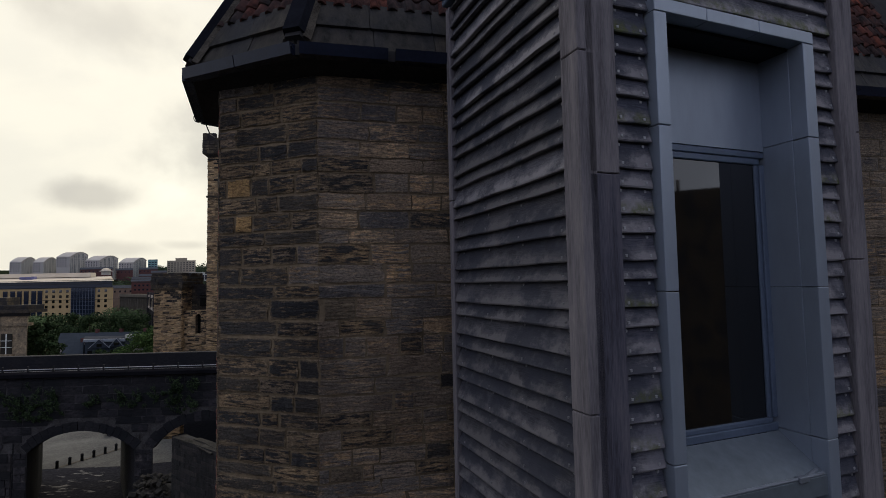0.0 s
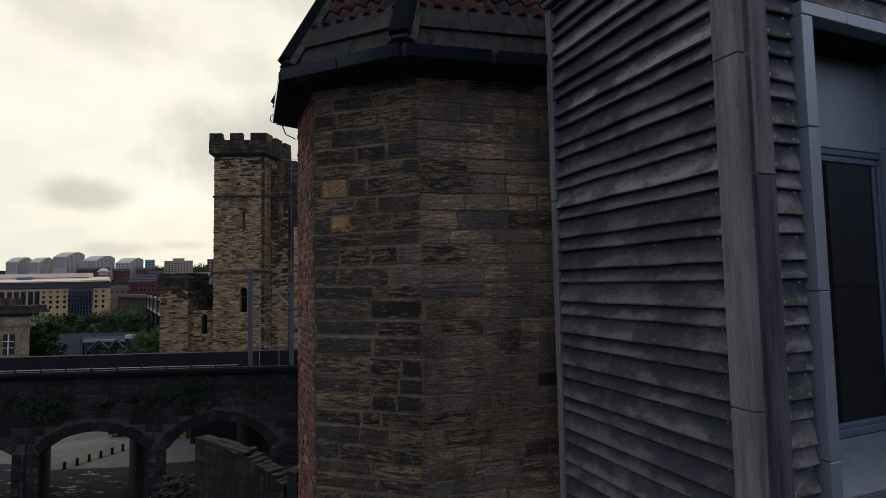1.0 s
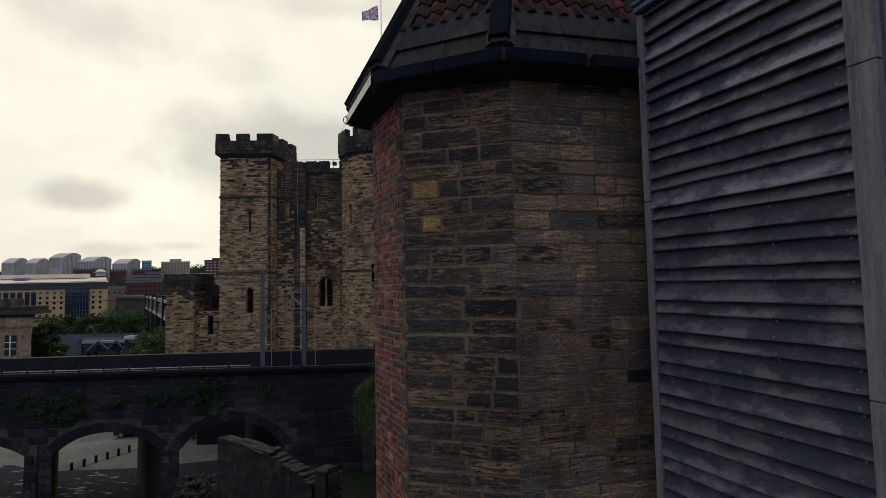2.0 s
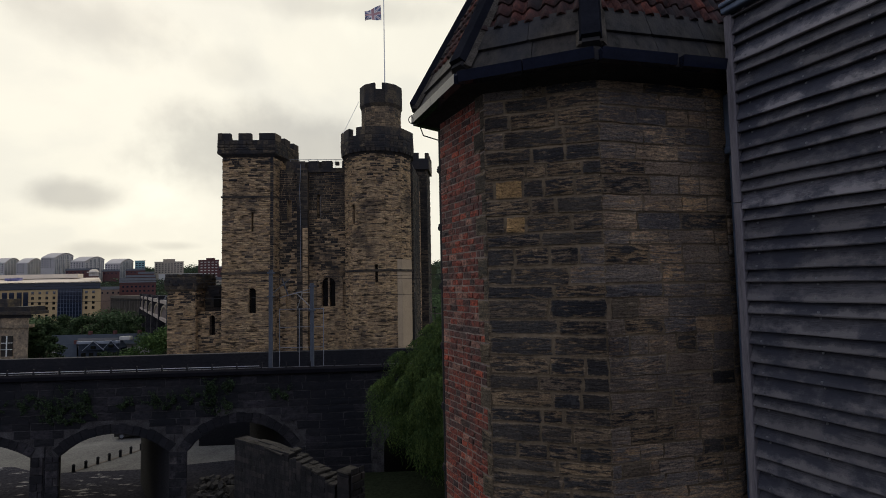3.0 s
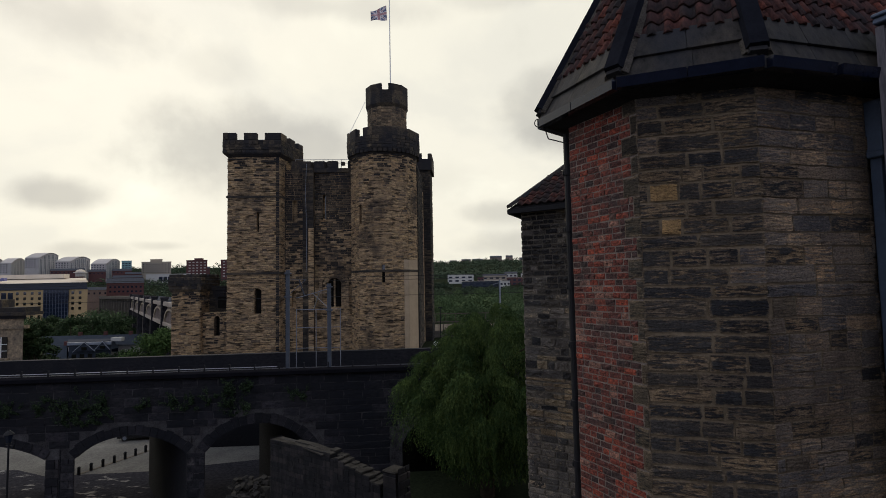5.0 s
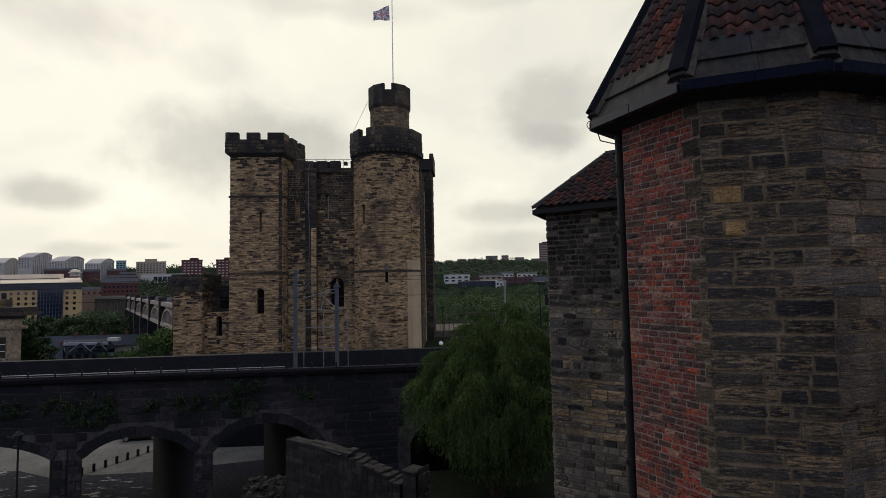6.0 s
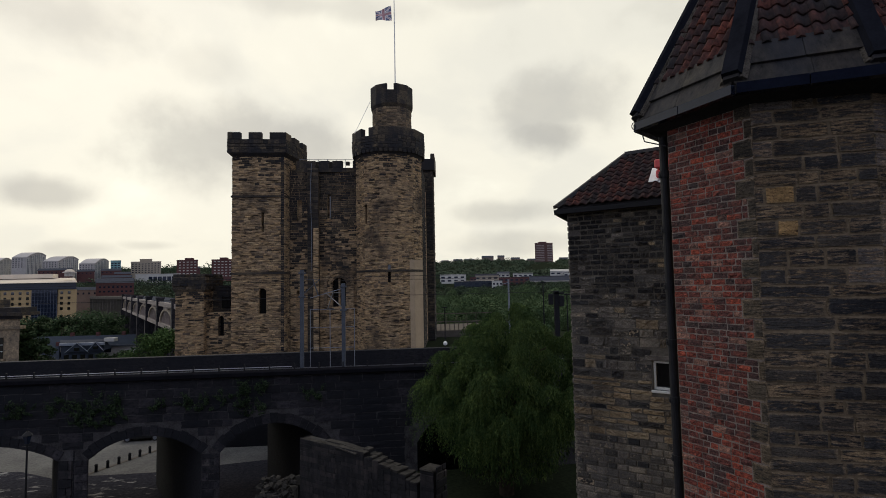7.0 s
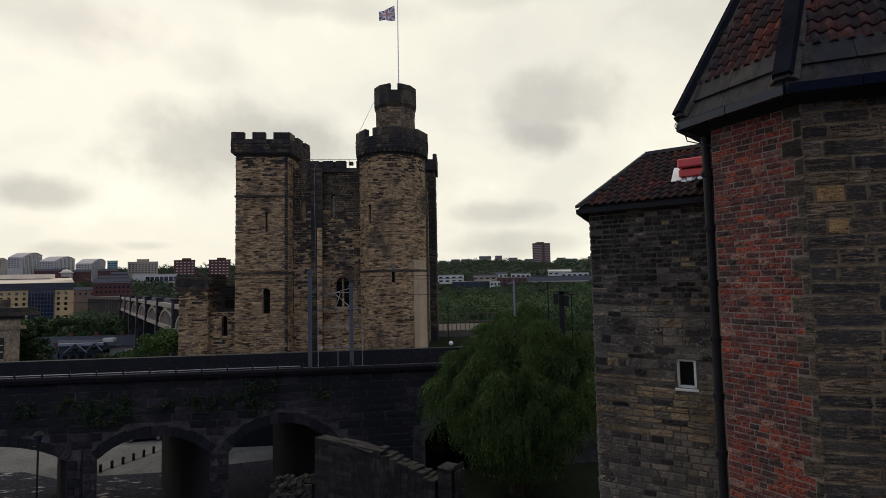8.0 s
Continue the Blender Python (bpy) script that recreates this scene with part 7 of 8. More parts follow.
def apartments():
    for x0, x1, top, mid in ((-706, -664, 72, 0.45), (-668, -629, 71, 0.45), (-629, -577, 79, 0.42), (-582, -527, 72, 0.43), (-526, -480, 67.5, 0.52)):
        barrel_block(x0, x1, top, mid)
    b, f = block("office_block", "teal glass office block", -477, -461, 63.5, 900, 20, TEAL)
    panes(b, f, 3, 5, 3.5, 1.6, 44, 3.6, 1.0, 5.0, GLASS_FAR)
    b, f = block("flats", "long beige block of flats", -460, -411, 62.5, 930, 20, BEIGE_WALL)
    panes(b, f, 9, 5, 2.6, 1.5, 44, 3.5, 2.0, 5.2, GLASS_FAR)
    b, f = block("flats", "long beige block of flats", -448, -428, 67.0, 935, 14, BEIGE_WALL)
    for x0, x1 in ((-332.4, -302.6), (-283.0, -252.2)):
        b, f = block("tower_block", "dark red brick tower block with white window bands", x0, x1, 57.5, 800, 26, RED_WALL, "flat", RED_WALL, 2, 0, None, "building", "brick tower blocks")
        m = Mesh()
        m.box(((x0 + x1) / 2 - 6, 806, 57.5), ((x0 + x1) / 2 + 4, 815, 61.0))
        part("lift_housing", m, RED_WALL, b)
        panes(b, f, 5, 6, 2.9, 1.2, 33, 4.2, 3.2, 5.4, WHITE_WALL)
    b, f = block("office_block", "low white modern office with dark glazing", -385, -324, 37.5, 790, 18, WHITE_WALL)
    panes(b, f, 7, 1, 5.5, 7.0, 27, 4, 18, 6.4, GLASS_FAR)
    b, f = block("warehouse", "long red brick warehouse with a slate roof", -279.7, -247.0, 22.5, 500, 20, RED_WALL, "gable", GREY_ROOF, 4.5)
    panes(b, f, 8, 2, 1.8, 1.6, 14.0, 4.0, 2.5, 3.8, GLASS_FAR)
    b, f = block("terrace", "grey terrace with slate roofs", -330, -283, 16.5, 520, 15, HOUSE_BRICK, "gable", GREY_ROOF, 3.0)
    panes(b, f, 9, 1, 1.6, 1.8, 12.5, 4.0, 2.5, 5.0, GLASS_FAR)
    b, f = block("villa", "flat-roofed sandstone block among trees", -216, -196, -1.0, 350, 14, SAND_WALL)
    panes(b, f, 3, 1, 3.0, 3.6, -8.5, 4.0, 3.0, 5.6, GLASS_FAR)
    for x, w, z, y in ((-470, 30, 46, 860), (-500, 26, 45, 850), (-440, 24, 40, 840), (-415, 40, 33, 760), (-300, 34, 27, 720), (-395, 30, 52, 980), (-240, 46, 35, 900), (-550, 50, 47, 840)):
        b, f = block("row_of_houses", "low far houses with dark roofs", x, x + w, z, y, 12, RED_WALL if (x % 3) else BEIGE_WALL, "gable", GREY_ROOF, 3.5)
        panes(b, f, int(w / 6), 1, 2, 1.6, z - 3.6, 4, 1.5, 6, GLASS_FAR)


apartments()


def right_bank():
    b, f = block("tower_block", "tall brown tower block striped by pale balconies", 381.3, 433.7, 127.5, 1500, 40, TOWER_BRICK, "flat", TOWER_BRICK)
    m = Mesh()
    m.box((398, 1508, 127.5), (418, 1530, 132.0))
    part("lift_housing", m, RED_WALL, b)
    for i in range(15):
        m = Mesh()
        z = 50 + i * 5.0
        m.box((2.5, -1.2, z), (27, 0.5, z + 1.9), f.matrix(0, 0))
        m.box((36, -1.2, z), (50, 0.5, z + 1.9), f.matrix(0, 0))
        part("balcony", m, BALCONY, b, "pale brown balcony band")
    for x0, x1, top, y, wall, roof, rm, kind in ((45.4, 80, 27.5, 700, WHITE_WALL, "flat", WHITE_WALL, 4), (84, 92, 24, 690, RED_WALL, "flat", GREY_ROOF, 2), (95, 128, 26, 720, BEIGE_WALL, "gable", GREY_ROOF, 4), (60, 110, 18.5, 660, BLUE_ROOF, "flat", PALE_ROOF, 6), (105, 118, 18.0, 645, WHITE_WALL, "flat", WHITE_WALL, 3), (119, 158, 22.5, 670, RED_WALL, "flat", PALE_ROOF, 6), (152, 256, 17.5, 690, GREY_CLAD, "gable", GREY_ROOF, 9), (150, 178, 28.5, 730, WHITE_WALL, "flat", WHITE_WALL, 4), (206, 240, 31.0, 740, WHITE_WALL, "gable", WHITE_WALL, 4), (222, 262, 28.5, 730, WHITE_WALL, "flat", WHITE_WALL, 5), (128, 146, 29, 735, WHITE_WALL, "gable", GREY_ROOF, 3)):
        b, f = block("low_building", "low modern building on the far bank", x0, x1, top, y, 16, wall, roof, rm, 6.5 if kind == 9 else 2.5)
        panes(b, f, kind, 1, (x1 - x0) / kind * 0.55, 2.2, top - 4.5, 4, 1.5, (x1 - x0) / kind, GLASS_FAR)
        panes(b, f, kind, 1, (x1 - x0) / kind * 0.55, 2.2, top - 9.0, 4, 1.5, (x1 - x0) / kind, GLASS_FAR)
    rng = random.Random(14)
    for x, w, z, y in ((105, 30, 80, 1480), (140, 26, 82, 1480), (170, 34, 84, 1490), (218, 38, 90, 1500), (262, 30, 90, 1505), (300, 34, 84, 1500), (350, 28, 80, 1500), (440, 30, 82, 1500), (474, 46, 80, 1480), (530, 40, 88, 1480), (560, 40, 80, 1490)):
        b, f = block("row_of_houses", "brick houses along the hilltop", x, x + w * rng.uniform(0.6, 1.0), z - rng.uniform(2.5, 6.5), y - rng.uniform(0, 60), 16, HOUSE_BRICK, "gable", GREY_ROOF, 5.0)
        panes(b, f, int(w / 14), 1, 3, 2.0, z - 9.5, 4, 2.0, 8, BEIGE_WALL)


right_bank()


def iron_bridge():
    """The arched iron bridge over the river and its viaduct approach."""
    p, q = Vector((-46.0, 100.0, 0)), Vector((-118.3, 225.0, 0))
    d = (q - p).normalized()
    b = thing("iron_bridge", "long iron bridge of shallow arches on stone piers", "bridge", (-82, 162, -22))
    f = Face(tuple((q - d * 0).xy), tuple((p - d * 40).xy))
    L = f.length
    deck = Mesh()
    deck.box((0, -0.3, 12.6), (L, 9.0, 13.5), f.matrix(0, 0))
    deck.box((0, -0.35, 8.2), (L, 9.0, 9.0), f.matrix(0, 0))
    part("deck", deck, BRIDGE_PAINT, b)
    m = Mesh()
    m.box((0, 0.2, 13.5), (L, 8.6, 13.56), f.matrix(0, 0))
    part("carriageway", m, GREY_ROOF, b, "dark road surface on the upper deck")
    n = 8
    bay = L / n
    for i in range(n + 1):
        m = Mesh()
        s = i * bay
        m.box((s - 0.9, -0.8, -24), (s + 0.9, 9.5, 8.2), f.matrix(0, 0))
        m.box((s - 0.75, -0.6, 8.2), (s + 0.75, 0.8, 14.4), f.matrix(0, 0))
        m.box((s - 0.9, -0.75, 14.1), (s + 0.9, 0.95, 14.5), f.matrix(0, 0))
        part("pier", m, STONE_RING, b, "smoke-dark stone pier")
    for i in range(n):
        s0 = i * bay
        ring = Mesh()
        k = 12
        for j in range(k):
            a0, a1 = math.pi * j / k, math.pi * (j + 1) / k
            c, r = s0 + bay / 2, bay / 2 - 1.4
            pts = [(c + rr * math.cos(a), 9.0 + rr / r * 3.2 * math.sin(a)) for rr, a in ((r, a0), (r * 0.88, a0), (r * 0.88, a1), (r, a1))]
            fr, bk = [f.at(x, z, 0.2) for x, z in pts], [f.at(x, z, -0.6) for x, z in pts]
            ring.solid(fr + bk, [(0, 1, 2, 3), (0, 4, 5, 1), (1, 5, 6, 2), (2, 6, 7, 3), (3, 7, 4, 0)])
        part("arch_rib", ring, BEIGE_WALL, b, "pale painted arch rib")
        for j in range(1, 9):
            s = s0 + 1.5 + j * (bay - 3) / 9
            u = (s - s0 - bay / 2) / (bay / 2 - 1.4)
            h = Mesh()
            h.box((s - 0.12, 0.0, 9.0), (s + 0.12, 0.3, 9.0 + 3.2 * math.sqrt(max(1 - u * u, 0.0))), f.matrix(0, 0))
            part("hanger", h, BRIDGE_PAINT, b)
        sp = Mesh()
        sp.box((s0 + 1.2, 0.6, 9.0), (s0 + bay - 1.2, 0.8, 12.7), f.matrix(0, 0))
        part("spandrel", sp, BRIDGE_PAINT, b)
    a = Face((-152.0, 262.0), (-118.3, 226.0))
    ap = thing("bridge_approach", "grey approach viaduct on slender columns", "bridge", (-135, 245, -22))
    m = Mesh()
    m.box((0, 0, 12.3), (a.length, 8, 13.5), a.matrix(0, 0))
    part("deck", m, CONCRETE, ap)
    for i in range(14):
        m = Mesh()
        s = i * a.length / 13
        m.box((s - 0.22, 0.2, -24), (s + 0.22, 7.5, 12.3), a.matrix(0, 0))
        part("column", m, CONCRETE, ap)


iron_bridge()


def civic_building():
    """Classical sandstone building whose corner shows beyond the viaduct."""
    b, f = block("courthouse", "classical sandstone building with a heavy dark cornice", -90, -63.0, 12.3, 85, 3, SAND_WALL, "flat", STONE_BLACK, 2, 0, GROUND)
    m = Mesh()
    m.box((-90.8, 84.1, 12.8), (-62.1, 88, 13.3))
    m.box((-90.4, 84.6, 13.3), (-62.6, 88, 14.0))
    m.box((-90, 85.5, 14.0), (-66.5, 88, 15.2))
    part("cornice", m, STONE_BLACK, b, "soot-dark stone cornice")
    m = Mesh()
    m.box((-90.2, 84.75, 10.8), (-62.8, 86, 11.3))
    part("frieze", m, SAND_WALL, b)
    w = Mesh()
    w.box((-66.9, 84.9, 6.5), (-65.2, 85.3, 9.6))
    g = part("window", w, GLASS, b, "tall dark sash window")
    for z in (7.5, 8.5):
        s = Mesh()
        s.box((-66.9, 84.82, z), (-65.2, 84.9, z + 0.07))
        part("glazing_bar", s, WHITE, g)
    s = Mesh()
    s.box((-66.1, 84.8, 6.5), (-65.98, 84.9, 9.6))
    part("glazing_bar", s, WHITE, g)
    s = Mesh()
    s.box((-67.2, 84.6, 6.2), (-64.9, 85.1, 6.5))
    part("window_sill", s, SAND_WALL, g)


civic_building()


def quayside():
    for x0, x1, top, y, mat, rise in ((-118.0, -87.0, -0.5, 172, GREY_CLAD, 2.6), (-108.5, -102.9, -3.2, 160, RED_WALL, 3.6), (-88.0, -70.0, -1.0, 178, GREY_CLAD, 2.6)):
        b, f = block("riverside_house", "low house with a grey slate roof", x0, x1, top, y, 11, mat, "gable", BLUE_ROOF, rise)
        panes(b, f, 3, 1, 2.0, 1.5, top - 2.2, 3, 1.5, (x1 - x0) / 3.2, GLASS_FAR)
        r = Mesh()
        r.box((x0 - 0.4, y - 0.62, top - 0.3), (x1 + 0.4, y - 0.48, top + 0.05))
        part("fascia", r, MAST, b, "pale eaves fascia")
        for i in range(3):
            r = Mesh()
            x = x0 + (x1 - x0) * (0.25 + 0.25 * i)
            r.box((x, y + 5.2, top + rise - 0.6), (x + 0.9, y + 6.2, top + rise + 1.0), Matrix(), 0, 0.05)
            part("chimney", r, RED_WALL, b)
    # dark-clad house with glazed gables and a white skylight
    b, f = block("riverside_house", "dark slate-clad riverside house with two pale-edged gables", -102.4, -90.8, 1.0, 160, 10, BLUE_ROOF, "flat", GREY_ROOF)
    panes(b, f, 5, 1, 1.3, 1.6, -3.4, 3, 0.8, 2.2, GLASS)
    for xc, half, peak, low in ((-97.6, 2.9, 1.6, -0.9), (-92.6, 2.0, 1.7, -0.6)):
        g = Mesh()
        g.solid([(xc - half, 159.0, low), (xc + half, 159.0, low), (xc, 159.0, peak), (xc - half, 164.0, low), (xc + half, 164.0, low), (xc, 164.0, peak)], [(0, 1, 2), (5, 4, 3), (0, 2, 5, 3), (1, 4, 5, 2), (0, 3, 4, 1)])
        gp = part("gable", g, BLUE_ROOF, b, "dark glazed gable")
        for sx in (-1, 1):
            g = Mesh()
            g.tube((xc + sx * (half + 0.2), 158.9, low - 0.15), (xc, 158.9, peak + 0.05), 0.09, 6)
            part("bargeboard", g, STEEL, gp, "grey bargeboard")
        g = Mesh()
        g.box((xc - 0.7, 158.8, low + 0.3), (xc + 0.7, 159.1, low + 1.2), Matrix(), 0, 0.03)
        part("window", g, GLASS, gp)
    g = Mesh()
    g.box((-102.7, 159.5, 0.75), (-90.5, 159.9, 1.55), Matrix(), 0, 0.05)
    part("fascia", g, STEEL, b, "grey roof fascia")
    g = Mesh()
    g.box((-92.6, 163, 1.3), (-89.6, 165, 2.4), Matrix(), 0, 0.1)
    part("skylight", g, WHITE_WALL, b, "white boxed skylight")
    # raised road with a balustrade and its abutment, past the keep
    r = thing("raised_road", "raised road with pale concrete balustrade", "road", (6, 77, GROUND))
    m = Mesh()
    m.box((-4, 74, 8.9), (9, 86, 9.9))
    part("deck", m, CONCRETE, r)
    m = Mesh()
    m.box((-4, 74.25, 11.0), (9, 74.45, 11.14))
    part("rail", m, CONCRETE, r)
    for i in range(21):
        m = Mesh()
        m.box((-4 + i * 0.62, 74.3, 9.9), (-3.9 + i * 0.62, 74.4, 11.0))
        part("baluster", m, CONCRETE, r)
    m = Mesh()
    m.box((-4, 85.4, 11.5), (9, 85.5, 11.62))
    for i in range(9):
        m.box((-4 + i * 1.6, 85.4, 9.9), (-3.92 + i * 1.6, 85.5, 11.5))
    part("far_railing", m, CONCRETE, r)
    m = Mesh()
    m.box((-4, 75, GROUND), (9, 76, 8.9))
    part("retaining_wall", m, STONE_VIADUCT, r)
    # signal gantry seen past the house
    g = thing("signal_gantry", "dark railway signal gantry", "gantry", (7.5, 44.5, VIA_TOP))
    m = Mesh()
    m.box((6.25, 44.0, 15.3), (7.2, 44.15, 15.45))
    part("beam", m, IRON, g)
    m = Mesh()
    m.box((6.4, 44.0, GROUND), (6.78, 44.3, 15.6))
    part("leg", m, IRON, g)
    for x, z in ((6.05, 14.9), (6.95, 14.75)):
        m = Mesh()
        m.box((x - 0.2, 43.8, z - 0.45), (x + 0.2, 44.0, z + 0.45), Matrix(), 0, 0.05)
        part("signal_head", m, IRON, g)
    p = thing("catenary_mast", "slim grey railway mast past the viaduct", "mast", (2.56, 44.0, VIA_TOP))
    m = Mesh()
    m.tube((2.56, 44.0, VIA_TOP - 3), (2.56, 44.0, 16.6), 0.07, 8)
    m.tube((2.0, 44.0, 16.2), (2.56, 44.0, 16.35), 0.025, 6)
    part("post", m, STEEL, p)
    # dark wall under the castle mound, seen through the arches
    w = Mesh()
    w.box((-25.5, 56.2, GROUND), (-2.0, 56.8, 8.9), Matrix(), 0, 0.05)
    tagged(new("retaining_wall", w.data("retaining_wall", STONE_VIADUCT)), "black retaining wall under the castle mound", "wall", kind="structure")


quayside()


def far_woods():
    """Wooded slopes on both banks: crowns of many leaf clumps, as one sheet of stuff for each bank."""
    rng = random.Random(77)

    def crown(mesh, x, y, z, r, n, size):
        for _ in range(n):
            d = Vector((rng.gauss(0, 1), rng.gauss(0, 1), rng.gauss(0, 1) * 0.8)).normalized() * r * rng.uniform(0.8, 1.0)
            p = Vector((x, y, z)) + d
            out = (d.normalized() + Vector((rng.gauss(0, 0.14), rng.gauss(0, 0.14), rng.gauss(0, 0.14)))).normalized()
            a = out.orthogonal().normalized()
            a = (a * rng.uniform(-1, 1) + out.cross(a) * rng.uniform(-1, 1)).normalized() * size * rng.uniform(0.6, 1.3)
            b = out.cross(a).normalized() * size * 0.6
            mesh.solid([p - a * 0.5, p + b * 0.5, p + a * 0.5, p - b * 0.5], [(0, 1, 2, 3)])

    m = Mesh()
    for _ in range(430):                                   # near slope past the keep
        y = rng.uniform(100, 300)
        x = rng.uniform(-0.02 * y - 5, 0.36 * y + 8)
        top = 16.3 - rng.uniform(0.0, 0.05) * y + rng.uniform(-2.0, 1.0)
        r = rng.uniform(3.0, 5.6)
        c = Vector((x, y, top - 1.05 * r - rng.uniform(0.0, 2.4)))
        for i in range(9):
            a, up = i * 2.4 + rng.uniform(-0.4, 0.4), rng.uniform(-0.1, 1.0) if i else 1.0
            q = math.sqrt(1 - up * up) if up > 0 else 1.0
            crown(m, c.x + 0.72 * r * q * math.cos(a), c.y + 0.72 * r * q * math.sin(a), c.z + 0.62 * r * up, r * rng.uniform(0.32, 0.5), 60, 0.5)
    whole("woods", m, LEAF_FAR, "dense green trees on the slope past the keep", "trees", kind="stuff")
    m = Mesh()
    for _ in range(1100):                                   # hillside across the river
        y = rng.uniform(760, 1480)
        x = rng.uniform(0.03 * y, 0.36 * y)
        if 0.245 < x / y < 0.30 and y > 1050:               # open ground before the tower block
            continue
        crown(m, x, y, ground_height(x, y) + rng.uniform(-8, -1), rng.uniform(6, 14), 80, 4.2)
    for _ in range(230):                                   # before and between the low buildings
        y = rng.choice((rng.uniform(560, 640), rng.uniform(560, 640), rng.uniform(655, 690), rng.uniform(745, 860)))
        x = rng.uniform(0.03 * y, 0.38 * y)
        r = rng.uniform(4, 8)
        top = rng.uniform(6, 15) if y < 645 else rng.uniform(13, 19) if y < 700 else rng.uniform(25, 35)
        for i in range(6):
            a = i * 1.1 + rng.uniform(-0.4, 0.4)
            crown(m, x + 0.6 * r * math.cos(a), y + 0.6 * r * math.sin(a), top - r * rng.uniform(0.5, 1.1), r * rng.uniform(0.4, 0.6), 36, 1.7)
        crown(m, x, y, top - 1.6 * r, r, 60, 2.4)
    for _ in range(260):                                   # among the houses on the hilltop
        y = rng.uniform(1400, 1520)
        x = rng.uniform(0.02 * y, 0.40 * y)
        if not 0.24 < x / y < 0.30:
            crown(m, x, y, ground_height(x, y) + rng.uniform(-3, 5), rng.uniform(5, 11), 70, 3.0)
    for _ in range(70):                                    # low trees below the tower block
        y = rng.uniform(1250, 1440)
        x = rng.uniform(0.23, 0.31) * y
        crown(m, x, y, ground_height(x, y) - rng.uniform(4, 10), rng.uniform(7, 11), 70, 3.2)
    for _ in range(620):
        y = rng.uniform(460, 1450)
        x = rng.uniform(-0.70 * y, -0.25 * y)
        if 795 < y < 960 or (y < 520 and x < -255):
            continue
        crown(m, x, y, ground_height(x, y) + rng.uniform(-2, 3), rng.uniform(6, 10), 60, 3.2)
    for _ in range(60):
        x, y = rng.uniform(-560, -300), rng.uniform(1100, 1500)
        crown(m, x, y, ground_height(x, y) + 6, rng.uniform(10, 16), 30, 5.0)
    whole("woods", m, LEAF_HILL, "wooded hillside with green trees tinted for haze", "trees", kind="stuff")
    m = Mesh()
    for _ in range(190):                                   # dark belt before the hotel
        y = rng.uniform(230, 400)
        x = rng.uniform(-0.86 * y, -0.36 * y)
        crown(m, x, y, 14.5 - 0.045 * y - 4 + rng.uniform(-4, 1.0), rng.uniform(4, 7), 170, 1.2)
    for _ in range(46):                                    # trees hiding the feet of the bridge approach
        k = rng.random()
        x, y = -144 + 34 * k, 254 - 34 * k
        crown(m, x + rng.uniform(-6, 0), y - rng.uniform(3, 10), 9.4 - rng.uniform(4, 12), rng.uniform(3, 4.2), 170, 0.8)
    whole("woods", m, LEAF_FAR, "dark belt of trees along the far bank", "trees", kind="stuff")


far_woods()


def street_behind():
    """Plain dark blocks added unseen behind the camera, to close the place and cut off low sky."""
    for x0, x1, z, y in ((-70, -38, 19, -34), (-38, -12, 22, -30), (-12, 14, 20, -30), (14, 34, 23.5, -30), (34, 70, 21, -28)):
        m = Mesh()
        m.prism([(x0, y), (x1 - 0.1, y), (x1 - 0.1, y + 9), (x0, y + 9)], GROUND, z)
        whole("street_front", m, STONE_BLACK, "plain dark block out of view that cuts off low sky", "building", "street fronts")


street_behind()


def street_side():
    """Dark building across the street, mirrored in the bay's window."""
    d, e = Vector((0.924, -0.38)), Vector((0.38, 0.924))
    c = Vector((39.0, -10.0))
    b = thing("street_building", "dark stone building with a stepped roofline and chimneys", "building", (c.x, c.y, GROUND))
    for a0, a1, z in ((-22, 2.6, 23.0), (2.6, 24, 31.0)):
        p = [c + e * a0, c + e * a0 + d * 12, c + e * a1 + d * 12, c + e * a1]
        m = Mesh()
        m.prism([tuple(q) for q in p], GROUND, z)
        part("wall", m, STONE_BLACK, b)
    for i in range(7):
        m = Mesh()
        q = c - e * (1.2 + i * 0.55) + d * 1.0
        m.tube((q.x, q.y, 23.0), (q.x, q.y, 24.0), 0.16, 8, 0.13)
        part("chimney_pot", m, STONE_BLACK, b)


street_side()


def flag():
    """A flag hanging in a light wind, in plain blue, white and red areas."""
    m = Mesh()
    n, h = 36, 24
    pole = Vector((-6.95, 58.35, 47.5))
    d = Vector((-1.75, -0.6, -1.15))
    grid = []
    for j in range(h + 1):
        for i in range(n + 1):
            a = i / n
            drop = (1.75 - 0.85 * a) * j / h
            grid.append(pole + d * a + Vector((0.08 * j / h, 0, -drop)) + Vector((0.12, -0.5, 0.06)) * (0.3 * math.sin(a * 7.5 + j * 0.12) * a))
    m.v = [tuple(p) for p in grid]
    for j in range(h):
        for i in range(n):
            m.f.append((j * (n + 1) + i, j * (n + 1) + i + 1, (j + 1) * (n + 1) + i + 1, (j + 1) * (n + 1) + i))
            x, y = (i + 0.5) / n - 0.5, (j + 0.5) / h - 0.5
            cross = min(abs(x), abs(y))
            diag = abs(abs(x) - abs(y))
            m.m.append(0 if cross < 0.08 or (diag < 0.03 and cross > 0.13) else 1 if cross < 0.14 or diag < 0.1 else 2)
    mats = (plain("flag_red", (0.55, 0.32, 0.33), 0.8), plain("flag_white", (0.78, 0.75, 0.74), 0.8), plain("flag_blue", (0.20, 0.21, 0.31), 0.8))
    whole("flag", m, mats, "red, white and blue flag flying from the pole", "flag")


flag()


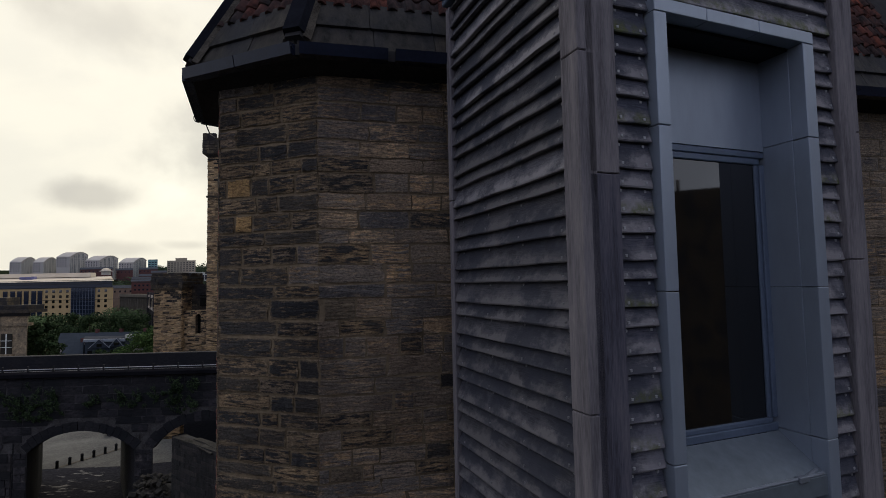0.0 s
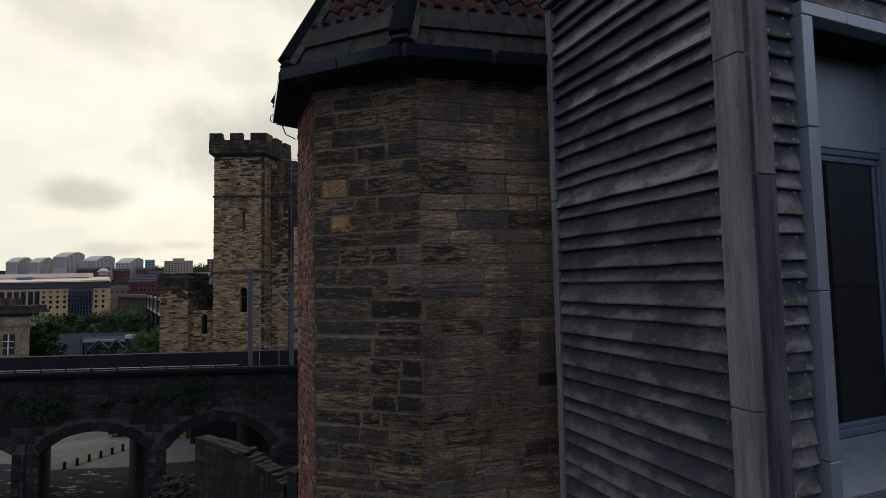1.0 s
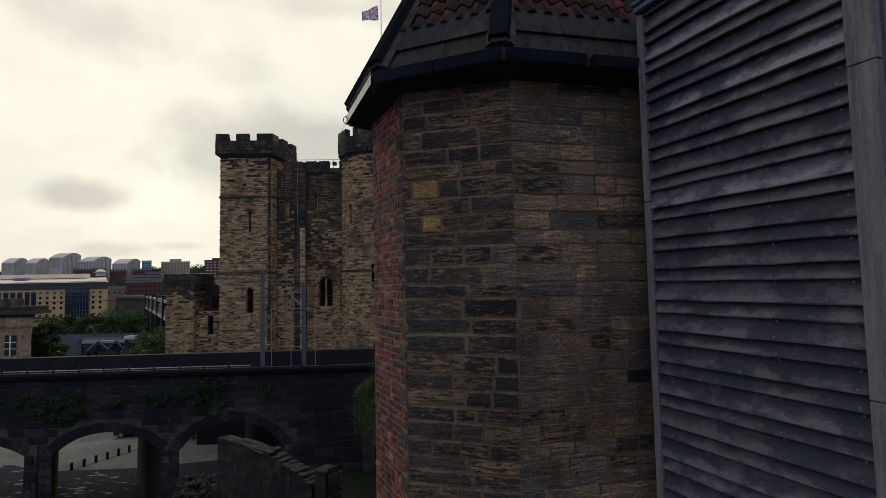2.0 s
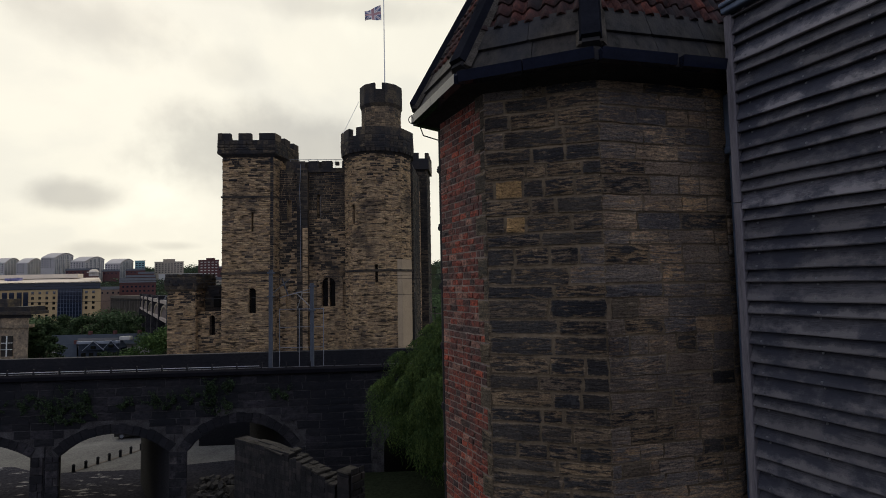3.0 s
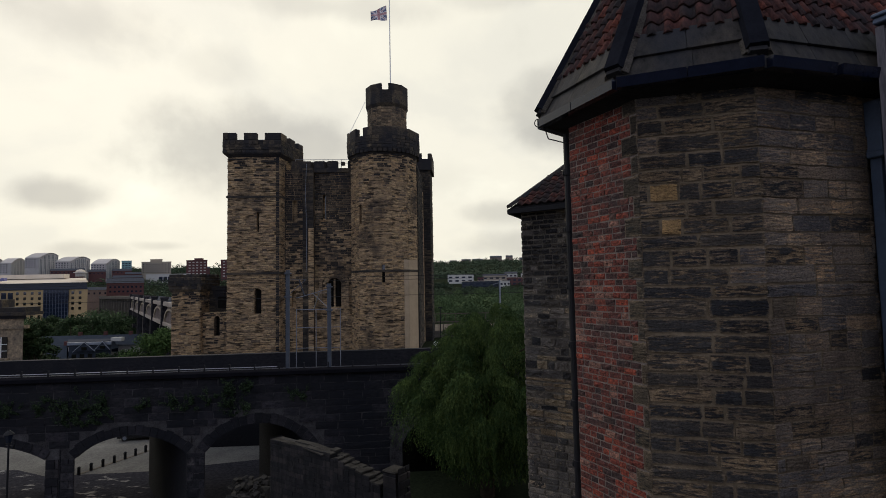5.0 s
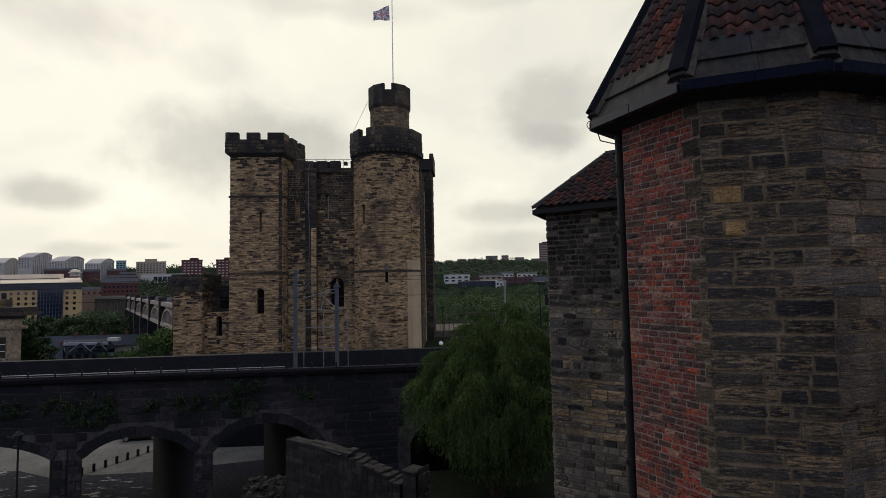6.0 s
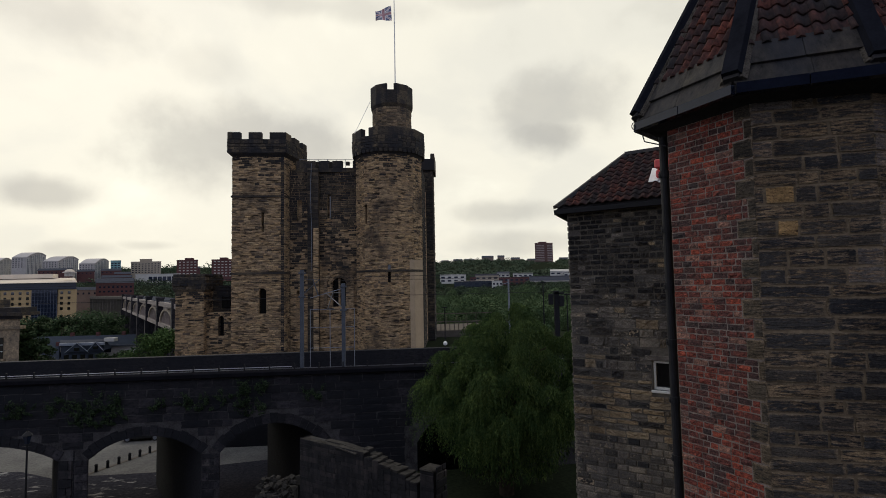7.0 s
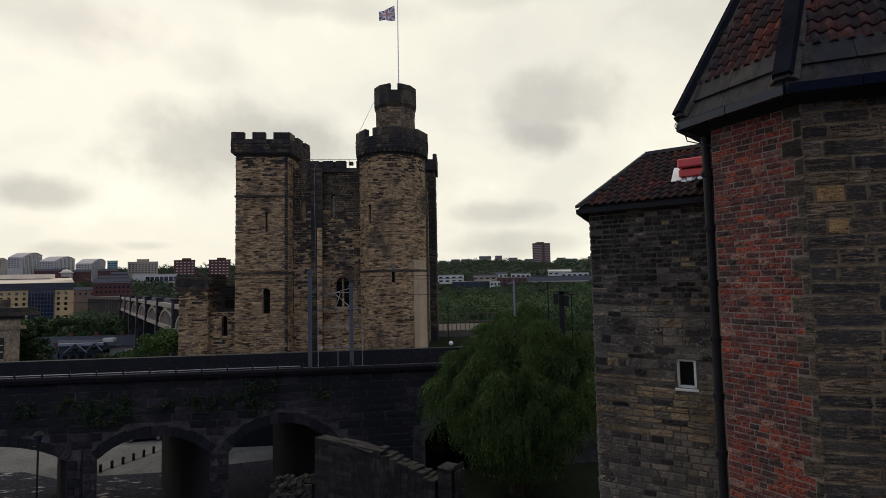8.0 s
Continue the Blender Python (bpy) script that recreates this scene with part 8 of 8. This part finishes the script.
def arch_square():
    """The paved square seen through the arches: a worn carriageway darkened for the viaduct's shadow, and its kerb."""
    mt, t, b = surface("shadow_darkened_asphalt", 0.9)
    b.inputs["Specular IOR Level"].default_value = 0.0
    pos = place(t)
    fine, patch = grain(t, pos, 5.0, 5.0), grain(t, place(t, 0.6, 1.6, 1), 1.1, 5.0, 0.65)
    base = ramp(t, [(0.3, (0.022, 0.022, 0.029)), (0.7, (0.05, 0.049, 0.059))])
    t.links.new(fine, base.inputs[0])
    pale = ramp(t, [(0.58, (0, 0, 0)), (0.64, (0.8, 0.8, 0.8))])
    t.links.new(patch, pale.inputs[0])
    sep = t.nodes.new("ShaderNodeSeparateXYZ")
    t.links.new(pos, sep.inputs[0])
    side = node(t, "ShaderNodeMapRange", **{"From Min": -25.5, "From Max": -27.0})
    t.links.new(sep.outputs[0], side.inputs[0])
    spill = maths(t, "MULTIPLY", pale.outputs[0], side.outputs[0])
    t.links.new(blend(t, "MIX", spill, base.outputs[0], (0.3, 0.29, 0.285)), b.inputs["Base Color"])
    bumped(t, b, fine, 0.5, 0.01)
    m = Mesh()
    # outline follows the edge of the viaduct's shadow, painted as dark asphalt
    m.prism([(-60, 25), (-14, 25), (-14, 44.5), (-15.5, 52.2), (-18.6, 51.9), (-24.4, 50.6), (-27.2, 49.8), (-34.2, 49.6), (-36, 49.4), (-40, 51.6), (-60, 53.0)], GROUND - 0.1, GROUND + 0.006)
    m.prism([(-13.99, 36.6), (-7.5, 36.6), (-7.5, 44.2), (-13.99, 44.3)], GROUND - 0.1, GROUND + 0.006)
    tagged(new("road", m.data("road", mt)), "worn asphalt with pale patches, darkened as the viaduct shadow", "road", kind="structure")
    k = Mesh()
    k.prism([(-33.85, 49.62), (-33.5, 49.6), (-29.1, 58.7), (-29.45, 58.75)], GROUND - 0.1, GROUND + 0.03)
    tagged(new("kerb", k.data("kerb", CONCRETE)), "flush worn stone kerb along the bollards", "kerb", kind="structure")


arch_square()


# ---------------------------------------------------------------- single stones and bricks of the near walls
def near_masonry():
    rng = random.Random(91)
    stones = [block_mesh("stone", STONE_NEAR, rng, 0.2) for _ in range(12)]
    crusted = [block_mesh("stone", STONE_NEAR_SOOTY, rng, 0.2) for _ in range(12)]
    ochre = [block_mesh("stone", STONE_YELLOW, rng, 0.2) for _ in range(2)]
    fresh = block_mesh("stone", STONE_FRESH, rng, 0.2)
    sizes = ((0.135, 0.205), (0.2, 0.72))
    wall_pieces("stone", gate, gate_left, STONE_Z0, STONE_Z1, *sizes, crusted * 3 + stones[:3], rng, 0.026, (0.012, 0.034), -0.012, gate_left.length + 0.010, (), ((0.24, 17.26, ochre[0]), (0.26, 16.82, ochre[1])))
    wall_pieces("stone", gate, gate_right, STONE_Z0, STONE_Z1, *sizes, stones * 3 + crusted[:4], rng, 0.019, (0.012, 0.028), -0.008, gate_right.length, (), ((0.2, 16.08, fresh), (0.25, 14.5, fresh)))
    bricks = [block_mesh("brick", BRICK, rng, 0.22, 3, 2) for _ in range(10)]
    quoins = [block_mesh("stone", STONE_QUOIN, rng) for _ in range(5)]
    quoin = [rng.uniform(0.17, 0.22) if i % 2 else rng.uniform(0.05, 0.09) for i in range(200)]
    toe = gate_brick.length
    wall_pieces("brick", gate, gate_brick, 13.42, 18.5, (0.075, 0.076), (0.09, 0.21), bricks, rng, 0.015, (0.002, 0.02), 0.0, lambda n: toe - 0.012 - quoin[n // 3])
    # stones that tooth into the brickwork
    zs = 13.42
    for i in range(23):
        q = quoin[i]
        h = 0.2265
        o = new("stone", quoins[i % 5])
        o.parent = gate
        o.matrix_parent_inverse = Matrix.Translation(-gate.location)
        o.matrix_basis = gate_brick.matrix(toe - 0.004 - q, zs + i * h + 0.011, 0) @ Matrix.Diagonal((q + 0.01, rng.uniform(0.012, 0.026), h - 0.022, 1))
    house = [block_mesh("stone", STONE_HOUSE, rng, 0.25) for _ in range(12)]
    sooty = [block_mesh("stone", STONE_HOUSE_SOOTY, rng, 0.25) for _ in range(8)]
    warm = [block_mesh("stone", STONE_HOUSE_WARM, rng, 0.25) for _ in range(8)]
    holder = house_wall
    wall_house("stone", holder, 12.6, 14.0, (0.11, 0.19), (0.24, 0.6), warm * 3 + house + sooty[:1], rng)
    wall_house("stone", holder, 14.0, 15.9, (0.12, 0.25), (0.16, 0.56), house * 2 + warm[:4] + sooty[:4], rng)
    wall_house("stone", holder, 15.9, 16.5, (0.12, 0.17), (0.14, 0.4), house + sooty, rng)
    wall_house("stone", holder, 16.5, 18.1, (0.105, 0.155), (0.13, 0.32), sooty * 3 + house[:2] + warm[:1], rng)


def wall_house(name, holder, z0, z1, course, block, meshes, rng):
    for c0, c1 in courses(z0, z1, *course, rng):
        cut = [(house_win[0] - 0.02, house_win[2] + 0.02)] if house_win[1] - 0.05 < c1 and house_win[3] + 0.1 > c0 else []
        for g0, g1 in gaps(0.0, 2.75, cut):
            for s0, s1 in blocks(g0, g1, *block, rng):
                o = new(name, meshes[rng.randrange(len(meshes))])
                o.parent = holder
                o.matrix_basis = HOUSE.matrix(s0 + 0.014, c0 + 0.012, 0) @ pose(0, 0, 0, 0, rng.uniform(-2.5, 2.5), 0) @ Matrix.Diagonal((s1 - s0 - 0.028, rng.uniform(0.025, 0.075), (c1 - c0 - 0.024) * rng.uniform(0.82, 1.0), 1))


near_masonry()
